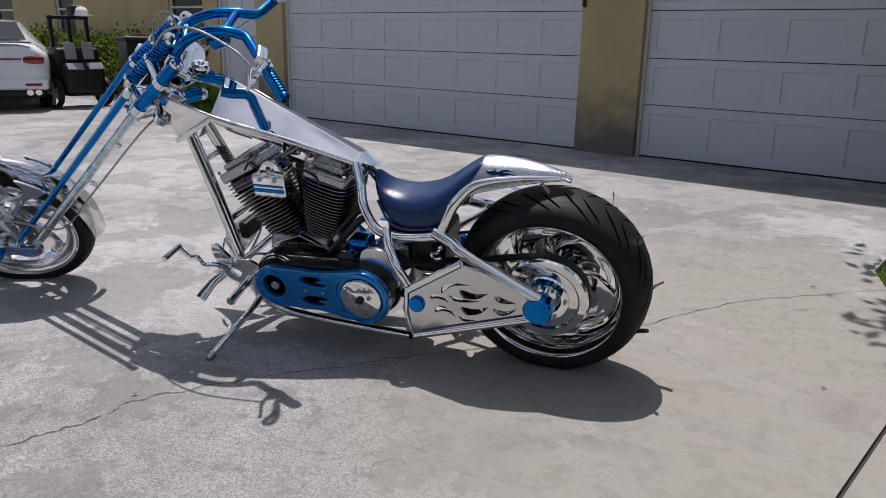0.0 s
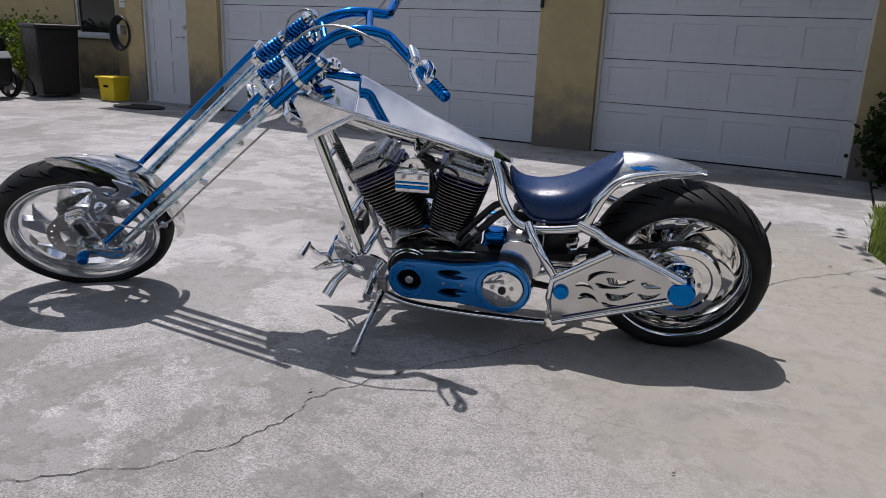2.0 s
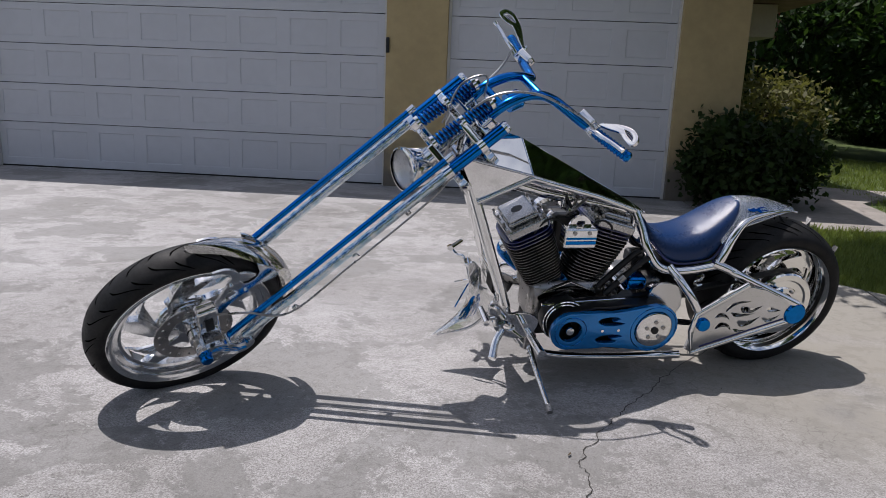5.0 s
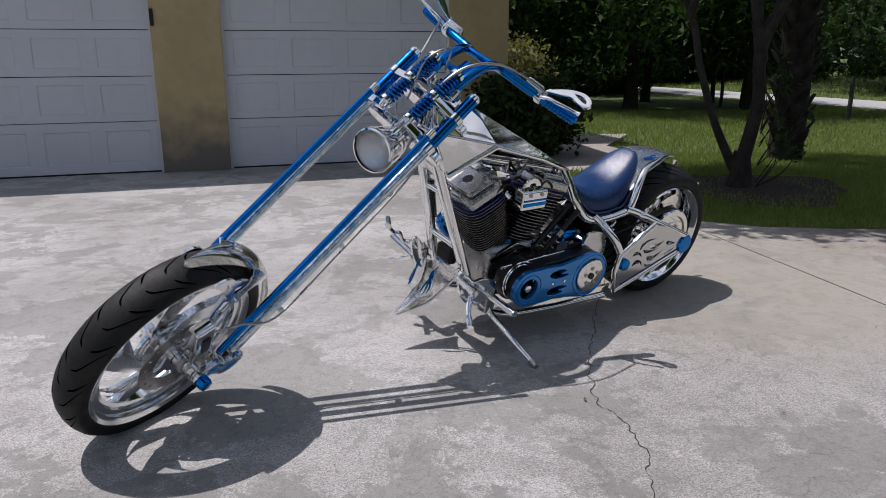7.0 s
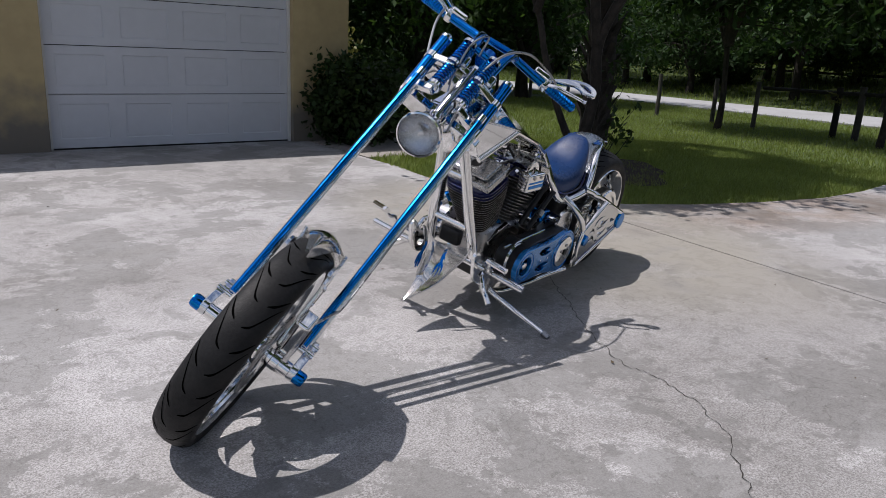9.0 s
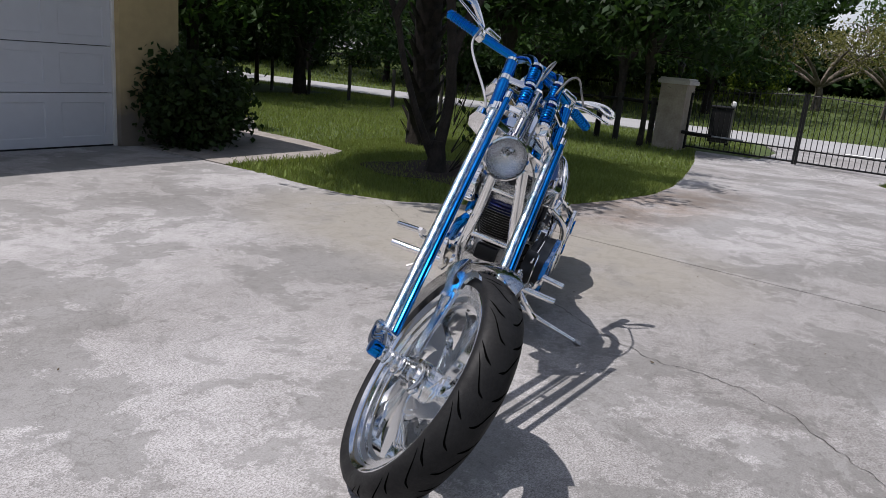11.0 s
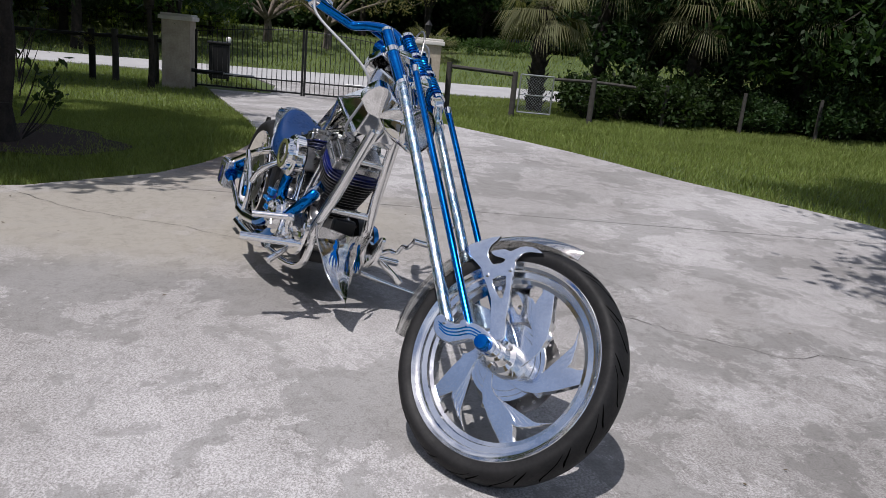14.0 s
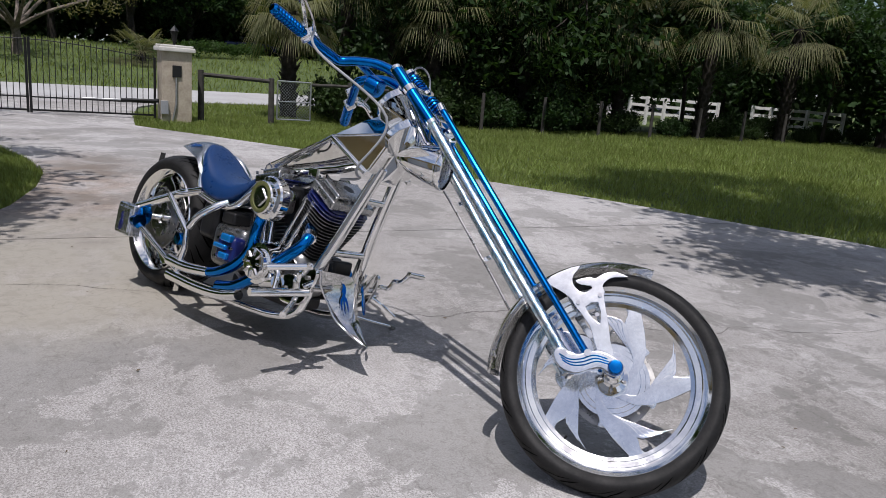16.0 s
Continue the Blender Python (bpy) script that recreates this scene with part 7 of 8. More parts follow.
fp_("neck_tube", lathe([(0.0, -0.082), (0.036, -0.082), (0.038, -0.078), (0.038, -0.062), (0.033, -0.058), (0.033, -0.03), (0.038, -0.025), (0.038, -0.002), (0.0, 0.0)], 28, Matrix.Rotation(radians(90), 4, "X")), CHROME, "chrome neck tube")
bm = bmesh.new()
for x, y, z in ((1.570, 0.032, 0.95), (1.585, 0.020, 0.90), (1.525, 0.028, 0.80), (1.488, 0.048, 0.775), (1.48, 0.052, 0.82)):
    bm.verts.new((x, y, z))
    bm.verts.new((x, -y, z))
bmesh.ops.convex_hull(bm, input=bm.verts[:])
bp("neck_gusset", bm, CHROME, "flat chrome neck gusset", smooth=20)


def scroll(line, half):
    """The outline of a curling tongue along a line, wide at its head and thin at its tail."""
    path = smooth_path([(x, z, 0) for x, z in line], 4)
    up, down = [], []
    for i, p in enumerate(path):
        d = (path[min(i + 1, len(path) - 1)] - path[max(i - 1, 0)]).normalized()
        q = i / (len(path) - 1)
        h = half * (0.35 + 2.6 * q) if q < 0.25 else half * (1.0 - 0.9 * ((q - 0.25) / 0.75) ** 1.4)
        up.append((p.x - d.y * h, p.y + d.x * h))
        down.append((p.x + d.y * h, p.y - d.x * h))
    return up + down[::-1]


SCROLLS = (([(0.418, 0.378), (0.405, 0.402), (0.370, 0.420), (0.318, 0.424)], 0.0105), ([(0.352, 0.398), (0.330, 0.384), (0.290, 0.384), (0.250, 0.402)], 0.0165),
           ([(0.232, 0.388), (0.200, 0.380), (0.160, 0.376)], 0.0130), ([(0.462, 0.352), (0.440, 0.364), (0.412, 0.356), (0.392, 0.338)], 0.0105),
           ([(0.392, 0.372), (0.368, 0.362), (0.330, 0.360), (0.285, 0.366)], 0.0100), ([(0.352, 0.330), (0.325, 0.318), (0.285, 0.326), (0.250, 0.350)], 0.0160),
           ([(0.238, 0.342), (0.210, 0.330), (0.180, 0.338), (0.155, 0.356)], 0.0115), ([(0.448, 0.298), (0.425, 0.316), (0.395, 0.310), (0.372, 0.286)], 0.0125),
           ([(0.362, 0.292), (0.335, 0.282), (0.300, 0.286)], 0.0085))
for s in (1, -1):
    o = [(0.352, 0.494), (0.534, 0.368), (0.546, 0.290), (0.525, 0.186), (0.115, 0.322), (0.075, 0.345), (0.075, 0.385), (0.10, 0.400)]
    hs = [scroll(p, w) for p, w in SCROLLS]
    if s > 0:
        bp("side_plate", plate(o, hs, 0.010, Matrix.Translation((0, s * 0.262, 0)), 0.002, rnd=3), CHROME_SOFT, "polished side plate cut with flames", smooth=20)
    bp("pivot_cap", lathe([(0.0, 0.285), (0.026, 0.283), (0.029, 0.276), (0.029, 0.25), (0.0, 0.25)], 28, Matrix.Translation((0.512, 0.0 if s > 0 else 2.0 * MID, 0.322)) @ Matrix.Diagonal((1, s, 1, 1))), BLUE, "blue pivot cap")
    bp("rear_axle_cap", lathe([(0.0, 0.300), (0.044, 0.298), (0.049, 0.292), (0.050, 0.245), (0.0, 0.245)], 36, Matrix.Translation((0.087, -0.02 if s > 0 else 0.085, 0.358)) @ Matrix.Diagonal((1, s, 1, 1))), BLUE, "large blue axle cap")
bp("inlay_bead", tube([(0.500, 0.268, 0.214), (0.135, 0.268, 0.335)], 0.0045, 8), BLUE_DEEP, "dark blue beaded inlay line")
bp("rear_axle", cyl((0.085, -0.17, 0.355), (0.085, 0.25, 0.355), 0.014), CHROME)

# --- tank ---
bm = bmesh.new()
tv = {}
for nm, (x, y, z) in {"ra": (1.515, 0.0, 1.085), "rb": (1.31, 0.0, 1.020), "rc": (0.80, 0.0, 0.757), "rd": (0.735, 0.0, 0.715), "sa": (1.575, 0.098, 0.972), "sb": (1.30, 0.152, 0.920), "sc": (0.80, 0.060, 0.743), "sd": (0.735, 0.020, 0.711),
                      "b": (1.495, 0.122, 0.806)}.items():
    tv[nm] = bm.verts.new((x, y, z))
    if y:
        tv["-" + nm] = bm.verts.new((x, -y, z))
for f in ("ra rb sb sa", "rb rc sc sb", "rc rd sd sc", "sa sb b", "sb -sb -b b", "sb sc -sc -sb", "sc sd -sd -sc", "sd rd -sd", "sa b -b -sa", "ra sa -sa", "ra -sa -sb rb", "rb -sb -sc rc", "rc -sc -sd rd", "-sa -b -sb"):
    bm.faces.new([tv[k] for k in f.split()])
bmesh.ops.recalc_face_normals(bm, faces=bm.faces[:])
bmesh.ops.bevel(bm, geom=[e for e in bm.edges if e.calc_face_angle(0) > radians(12)], offset=0.006, segments=2, affect="EDGES")
tank = bp("fuel_tank", bm, CHROME, "long faceted chrome fuel tank", smooth=24)
bp("filler_cap", lathe([(0.0, 0.0), (0.034, 0.0), (0.034, 0.010), (0.028, 0.018), (0.012, 0.020), (0.012, 0.028), (0.0, 0.030)], 28, Matrix.Translation((1.420, 0, 1.048)) @ Matrix.Rotation(radians(-17), 4, "Y") @ Matrix.Rotation(radians(90), 4, "X")), CHROME, "chrome filler cap", tank)
both("tank_seam", [(1.575, 0.100, 0.972), (1.30, 0.154, 0.920), (0.80, 0.062, 0.743)], 0.0035, CHROME_SOFT, smooth=0)

# --- seat and tail ---
SEAT = [(0.745, 0.708, 0.675, 0.030), (0.715, 0.655, 0.605, 0.075), (0.665, 0.637, 0.555, 0.112), (0.607, 0.631, 0.535, 0.130), (0.52, 0.650, 0.545, 0.140), (0.455, 0.690, 0.565, 0.138), (0.40, 0.732, 0.640, 0.118), (0.355, 0.762, 0.700, 0.090), (0.318, 0.784, 0.752, 0.050)]
bm = bmesh.new()
rows = []
for x, zt, zb, w in SEAT:
    row = []
    for j in range(15):
        q = j / 14 * 2 - 1
        zz = zt - (zt - zb) * abs(q) ** 3.0
        row.append(bm.verts.new((x, w * math.sin(q * math.pi / 2), zz)))
    row.append(bm.verts.new((x, w * 0.9, zb - 0.012)))
    row.append(bm.verts.new((x, -w * 0.9, zb - 0.012)))
    rows.append(row)
for a, b in zip(rows, rows[1:]):
    for k in range(len(a)):
        bm.faces.new((a[k], a[(k + 1) % len(a)], b[(k + 1) % len(b)], b[k]))
bm.faces.new(rows[0][::-1])
bm.faces.new(rows[-1])
seat = bp("seat", bm, LEATHER, "glossy dark blue leather solo seat", smooth=60)
md = seat.modifiers.new("soft", "SUBSURF")
md.levels = md.render_levels = 2
both("seat_piping", [(0.715, 0.078, 0.612), (0.665, 0.115, 0.556), (0.607, 0.133, 0.536), (0.52, 0.143, 0.546), (0.455, 0.141, 0.566), (0.40, 0.121, 0.641), (0.355, 0.093, 0.701), (0.318, 0.053, 0.752)], 0.005, BLUE_DEEP, "blue piping")
TAIL = [(0.43, 0.690, 0.628, 0.136), (0.392, 0.724, 0.660, 0.129), (0.348, 0.762, 0.688, 0.117), (0.325, 0.780, 0.696, 0.112), (0.27, 0.782, 0.708, 0.102), (0.20, 0.776, 0.720, 0.083), (0.13, 0.762, 0.726, 0.058), (0.07, 0.745, 0.726, 0.032), (0.030, 0.734, 0.725, 0.010)]
bm = bmesh.new()
rows = []
for x, zt, zb, w in TAIL:
    row = []
    for j in range(11):
        q = j / 10 * 2 - 1
        row.append(bm.verts.new((x, w * q, zt - (zt - zb) * abs(q) ** 2.2)))
    rows.append(row)
for a, b in zip(rows, rows[1:]):
    for k in range(10):
        bm.faces.new((a[k], a[k + 1], b[k + 1], b[k]))
bmesh.ops.solidify(bm, geom=bm.faces[:], thickness=0.006)
tail = bp("tail_fender", bm, HAMMERED, "hammered chrome tail fender with blue flames", smooth=45)
for s in (1, -1):
    bp("flame_ornament", flame(0.034, Matrix.Translation((0.262, s * 0.076, 0.7515)) @ Matrix.Rotation(radians(-3), 4, "Y") @ Matrix.Rotation(radians(-46 * s), 4, "X") @ Matrix.Rotation(radians(-90), 4, "X") @ Matrix.Rotation(radians(180), 4, "Y"), 0.004), BLUE, "blue flame ornament", tail)
both("tail_bead", [(x, w + 0.002, zb) for x, zt, zb, w in TAIL], 0.005, CHROME_SOFT)
# --- engine ---
bp("crankcase", box(0.34, 0.19, 0.20, (1.04, 0.0, 0.335), 0.05, 4), STEEL, "polished engine crankcase")
bp("gearbox", box(0.24, 0.20, 0.20, (0.72, -0.02, 0.345), 0.04, 3), STEEL, "gearbox housing")
bp("sump", box(0.42, 0.18, 0.06, (0.98, 0.0, 0.215), 0.02, 3), BLACK)


def cylinder(base, top):
    d = (Vector(top) - Vector(base))
    ln = d.length
    rot = d.to_track_quat("Z", "Y").to_matrix().to_4x4()
    m = Matrix.Translation(base) @ rot

    def at(bm):
        bmesh.ops.transform(bm, matrix=m, verts=bm.verts[:])
        return bm

    barrel = bp("cylinder", at(lathe([(0.0, 0.0), (0.052, 0.0), (0.052, ln), (0.0, ln)], 24, Matrix.Rotation(radians(90), 4, "X"))), BLACK, "black finned engine cylinder")
    for k in range(19):
        z = 0.015 + k * 0.0152
        w = 0.062 + 0.060 * min(1.0, k / 15) ** 0.85
        bm = bmesh.new()
        o = [(w * math.copysign(abs(math.cos(a)) ** 0.55, math.cos(a)), min(w, 0.070 + 0.3 * (w - 0.062)) * 1.15 * math.copysign(abs(math.sin(a)) ** 0.55, math.sin(a))) for a in [2 * math.pi * i / 24 for i in range(24)]]
        top_, bot = [bm.verts.new((x, y, z + 0.0022)) for x, y in o], [bm.verts.new((x, y, z - 0.0022)) for x, y in o]
        bm.faces.new(top_)
        bm.faces.new(bot[::-1])
        for i in range(24):
            bm.faces.new((top_[i], top_[(i + 1) % 24], bot[(i + 1) % 24], bot[i]))
        part("fin", at(bm), BLACK if k < 16 else BLUE_DEEP, barrel, smooth=40)
        if k < 18:
            ring_bm = bmesh.new()
            tube([(x * 1.002, y * 1.002, z) for x, y in o] + [(o[0][0], o[0][1], z)], 0.0011, 4, bm=ring_bm, caps=False)
            part("fin_edge", at(ring_bm), STEEL, barrel, "bright machined fin edge")
    bp("base_flange", at(box(0.128, 0.165, 0.020, (0, 0, -0.002), 0.004)), BLUE_PAINT, "blue flange at the cylinder's base")
    bp("cylinder_head", at(box(0.180, 0.170, 0.060, (0, 0, ln - 0.078), 0.016, 3)), BLUE_DEEP, "deep blue cylinder head")
    rb = bp("rocker_box", at(box(0.236, 0.168, 0.040, (0, 0, ln - 0.030), 0.010, 3)), SATIN, "satin silver rocker box")
    bp("rocker_cover", at(box(0.190, 0.125, 0.026, (0, 0, ln + 0.002), 0.012, 3)), SATIN, "", rb)
    # The cover stays solid; the recess's dark is put on as a black disc.
    bp("cover_recess", at(cyl((0.0, 0.0, ln + 0.010), (0.0, 0.0, ln + 0.0155), 0.024, 24)), BLACK, "black disc for the dark of a round recess", rb)
    for x in (-0.11, -0.04, 0.04, 0.11):
        for y in (-0.076, 0.076):
            bp("cover_bolt", at(cyl((x, y, ln - 0.008), (x, y, ln + 0.004), 0.006, 8)), STEEL, "", rb)
    for x in (-0.055, 0.055):
        bp("head_boss", at(cyl((x * 0.6, 0.075, ln - 0.095), (x * 0.6, 0.106, ln - 0.090), 0.018, 14)), BLUE_DEEP, "blue boss on the cylinder head")
        bp("head_nut", at(cyl((x, 0.080, ln - 0.078), (x, 0.108, ln - 0.076), 0.0095, 6)), CHROME, "chrome head nut")
        bp("rocker_bolt", at(cyl((x * 1.7, 0.080, ln - 0.030), (x * 1.7, 0.090, ln - 0.030), 0.007, 8)), STEEL, "", rb)
    bp("spark_plug", at(tube([(0.02, 0.07, ln - 0.075), (0.03, 0.115, ln - 0.065)], 0.008, 10)), CHROME)


cylinder((1.125, 0.0, 0.400), (1.285, 0.0, 0.712))
cylinder((0.985, 0.0, 0.400), (0.895, 0.0, 0.722))
for x0, x1, z1 in ((1.075, 1.175, 0.655), (1.115, 1.225, 0.645), (1.02, 0.965, 0.655), (0.98, 0.915, 0.655)):
    foot, head = Vector((x0, -0.118, 0.40)), Vector((x1, -0.100, z1))
    bp("pushrod_tube", tube([foot, head], 0.0105, 12), CHROME, "chrome pushrod tube")
    bp("pushrod_collar", tube([foot - Vector((0, 0, 0.01)), foot.lerp(head, 0.12)], 0.017, 12), CHROME)
    bp("pushrod_collar", tube([foot.lerp(head, 0.36), foot.lerp(head, 0.44)], 0.0145, 12), CHROME)
    bp("pushrod_collar", tube([foot.lerp(head, 0.92), foot.lerp(head, 1.0)], 0.016, 12), CHROME)
cm_ = bp("cam_cover", lathe([(0.0, -0.145), (0.05, -0.145), (0.058, -0.140), (0.060, -0.12), (0.075, -0.118), (0.078, -0.10), (0.078, -0.06), (0.0, -0.06)], 36, Matrix.Translation((1.10, -0.100, 0.350)) @ Matrix.Diagonal((1.12, 1.0, 1.12, 1.0))), CHROME, "ribbed chrome cam cover")
for k in range(8):
    a = 2 * math.pi * k / 8
    bp("cover_rib", box(0.03, 0.012, 0.008, (1.10 + 0.044 * math.cos(a), -0.247, 0.350 + 0.044 * math.sin(a)), 0.002, rot=Matrix.Rotation(-a, 4, "Y")), CHROME_SOFT, "", cm_)
bp("intake_manifold", tube([(1.02, -0.03, 0.60), (1.05, -0.06, 0.63), (1.09, -0.13, 0.64)], 0.026, 14, smooth=4), CHROME)
bp("carburettor", box(0.09, 0.08, 0.10, (1.06, -0.13, 0.615), 0.02, 3), STEEL, "carburettor body")
# Added filler: its black stands in for the shade between the cylinders.
bp("intake_block", box(0.085, 0.05, 0.17, (1.065, -0.05, 0.60), 0.015, 3), BLACK, "black filler block darkening the gap between the cylinders")
ac = bp("air_cleaner", lathe([(0.0, -0.250), (0.060, -0.250), (0.066, -0.244), (0.068, -0.225), (0.084, -0.220), (0.090, -0.212), (0.090, -0.175), (0.078, -0.165), (0.0, -0.165)], 44, Matrix.Translation((1.068, 0, 0.615)) @ Matrix.Diagonal((1.03, 1.0, 1.03, 1.0))), CHROME, "round chrome air cleaner")
bp("filter_element", lathe([(0.046, -0.2535), (0.050, -0.2545), (0.060, -0.2545), (0.063, -0.2525), (0.060, -0.249), (0.046, -0.249)], 44, Matrix.Translation((1.068, 0, 0.615)) @ Matrix.Diagonal((1.03, 1.0, 1.03, 1.0)), closed=True), mat("filter_gauze", (0.10, 0.11, 0.03), 0.6, var=0.4, scale=60, bump=0.5, bscale=300), "dark olive filter band", ac)
bp("cleaner_badge", plate(polar([(0.034, a) if a % 90 else (0.046, a) for a in range(0, 360, 30)]), [], 0.006, Matrix.Translation((1.068, -0.253, 0.615)) @ Matrix.Scale(0.8, 4), 0.001, rnd=3), CHROME_SOFT, "raised plain badge", ac)
# coil box on the left
cb = bp("coil_box", box(0.134, 0.060, 0.084, (1.085, 0.165, 0.680), 0.010, 3), CHROME, "chrome coil box")
for z, h in ((0.683, 0.009), (0.665, 0.015)):
    bp("coil_fin", box(0.124, 0.062, h, (1.085, 0.167, z), 0.003), BLUE, "blue inset band", cb)
for x in (1.055, 1.115):
    bp("coil_bolt", cyl((x, 0.190, 0.706), (x, 0.200, 0.706), 0.008, 10), STEEL, "", cb)
bp("coil_bracket", plate([(1.045, 0.69), (1.125, 0.69), (1.12, 0.725), (1.085, 0.745), (1.05, 0.725)], [[(1.07, 0.70), (1.10, 0.70), (1.10, 0.722), (1.07, 0.722)]], 0.010, Matrix.Translation((0, 0.160, 0.022)), 0.001, rnd=2), CHROME, "", cb)
bp("plug_wire", tube([(1.12, 0.15, 0.70), (1.19, 0.13, 0.74), (1.24, 0.11, 0.68), (1.235, 0.115, 0.645)], 0.0045, 8, smooth=6), BLACK, "black plug lead")
bp("plug_wire", tube([(1.05, 0.15, 0.70), (0.99, 0.14, 0.735), (0.93, 0.12, 0.70), (0.925, 0.115, 0.655)], 0.0045, 8, smooth=6), BLACK, "black plug lead")
for k in range(3):
    bp("fuel_hose", tube([(1.10 - 0.05 * k, 0.02, 0.79), (1.08, 0.05 + 0.01 * k, 0.75), (1.04 + 0.02 * k, 0.03, 0.72), (1.05, -0.05, 0.67)], 0.006, 8, smooth=6), STEEL if k else BLACK)
bp("top_mount", box(0.07, 0.05, 0.05, (1.08, 0, 0.76), 0.01, 3), CHROME, "chrome engine mount")
# base trim following both cylinders' feet, the lifter rods and the intake hoses
for s in (1, -1):
    bp("cylinder_base", plate([(1.185, 0.378), (1.178, 0.364), (1.05, 0.412), (0.935, 0.368), (0.93, 0.384), (0.96, 0.402), (1.05, 0.440), (1.15, 0.400)], [], 0.014, Matrix.Translation((0, s * 0.092, 0)), 0.003), CHROME, "chrome cylinder base trim")
for y, x0, z0, x1, z1 in ((0.10, 0.80, 0.56, 0.905, 0.445), (0.135, 0.775, 0.545, 0.885, 0.43)):
    bp("breather_hose", tube([(x0 - 0.03, y, z0 + 0.02), (x0, y, z0), (x1, y, z1), (x1 + 0.02, y, z1 - 0.03)], 0.0135, 12, smooth=4), BLACK, "black breather hose")
bp("hose_clip", tube([(0.865, 0.150, 0.470), (0.845, 0.150, 0.492)], 0.016, 12), STEEL)

# --- primary drive on the left ---
PF, PR = Vector((1.09, 0, 0.305)), Vector((0.73, 0, 0.306))


def dumbbell(rf, rr, waist):
    o = []
    for i in range(13):
        a = radians(-100 + 200 * i / 12)
        o.append((PF.x + rf * math.cos(a), PF.z + rf * math.sin(a)))
    o += [(0.98, 0.306 + waist * 1.05), (0.92, 0.306 + waist), (0.86, 0.306 + waist * 1.1)]
    for i in range(13):
        a = radians(70 + 220 * i / 12)
        o.append((PR.x + rr * math.cos(a), PR.z + rr * math.sin(a)))
    o += [(0.86, 0.306 - waist * 1.1), (0.92, 0.306 - waist), (0.98, 0.306 - waist * 1.05)]
    return o


bp("primary_backplate", plate(dumbbell(0.090, 0.114, 0.092), [], 0.02, Matrix.Translation((0, 0.165, 0)), 0.002), BLACK, "black primary backing plate")
bp("primary_belt", plate(dumbbell(0.080, 0.104, 0.094), [dumbbell(0.072, 0.096, 0.086)], 0.060, Matrix.Translation((0, 0.210, 0)), 0.001), BLACK, "black toothed primary belt")
bp("belt_guard", plate([(1.06, 0.362), (1.00, 0.374), (0.86, 0.374), (0.76, 0.388), (0.72, 0.384), (0.72, 0.346), (1.06, 0.340)], [], 0.05, Matrix.Translation((0, 0.190, 0)), 0.003, rnd=1), BLACK, "black belt guard")
bp("guard_slot", box(0.075, 0.004, 0.010, (0.915, 0.217, 0.364), 0.0015), STEEL, "bright toothed slot in the guard")
hs_ = bp("pulley_housing", lathe([(0.0, 0.205), (0.082, 0.205), (0.089, 0.200), (0.091, 0.192), (0.091, 0.150), (0.0, 0.150)], 48, Matrix.Translation((1.100, 0.0, 0.322))), BLACK, "round black pulley housing")
for r0 in (0.087, 0.074):
    bp("housing_ring", lathe([(r0 - 0.004, 0.205), (r0, 0.209), (r0 + 0.003, 0.205), (r0, 0.202)], 48, Matrix.Translation((1.100, 0.0, 0.322)), closed=True), CHROME, "thin chrome ring on the housing", hs_)
bp("gearbox_plate", plate([(0.615, 0.33), (0.60, 0.43), (0.64, 0.475), (0.715, 0.480), (0.745, 0.440), (0.74, 0.36)], [], 0.012, Matrix.Translation((0, 0.20, 0)), 0.002, rnd=2), CHROME_SOFT, "polished gearbox side plate")
hf = [(PF.x + 0.050 * math.cos(radians(a)), PF.z + 0.050 * math.sin(radians(a))) for a in range(0, 360, 15)]
hrr = [(PR.x + 0.084 * math.cos(radians(a)), PR.z + 0.084 * math.sin(radians(a))) for a in range(0, 360, 15)]
lens_ = lambda cx, cz, f: [(cx - x, cz + f * z) for x, z in ((-0.066, 0.004), (-0.050, 0.018), (-0.015, 0.025), (0.02, 0.023), (0.042, 0.012), (0.016, 0.002), (0.064, -0.006), (0.045, -0.017), (0.01, -0.022), (-0.03, -0.019), (-0.055, -0.008))]
for rr_, cc_ in ((0.058, PF), (0.092, PR)):
    bp("cover_ring", lathe([(rr_, 0.258), (rr_ + 0.008, 0.266), (rr_ + 0.016, 0.258), (rr_ + 0.008, 0.254)], 48, Matrix.Translation(cc_), closed=True), BLUE, "bright blue rim on the cover")
pcv = bp("primary_cover", plate(dumbbell(0.080, 0.106, 0.076), [hf, hrr, lens_(0.918, 0.345, 1), lens_(0.918, 0.267, -1)], 0.018, Matrix.Translation((0, 0.252, 0)), 0.003), BLUE_PAINT, "blue flame-cut primary cover", smooth=30)
bp("front_pulley", lathe([(0.0, 0.235), (0.020, 0.235), (0.022, 0.215), (0.048, 0.212), (0.052, 0.225), (0.056, 0.225), (0.056, 0.18), (0.0, 0.18)], 32, Matrix.Translation(PF)), BLACK, "dark front pulley")
bp("pulley_nut", lathe([(0.0, 0.262), (0.016, 0.260), (0.021, 0.250), (0.021, 0.225), (0.0, 0.225)], 24, Matrix.Translation(PF)), CHROME, "chrome pulley nut")
cl_ = bp("clutch_drum", lathe([(0.0, 0.275), (0.070, 0.275), (0.078, 0.270), (0.080, 0.245), (0.090, 0.240), (0.094, 0.225), (0.094, 0.18), (0.0, 0.18)], 48, Matrix.Translation(PR)), CHROME, "chrome clutch dome")
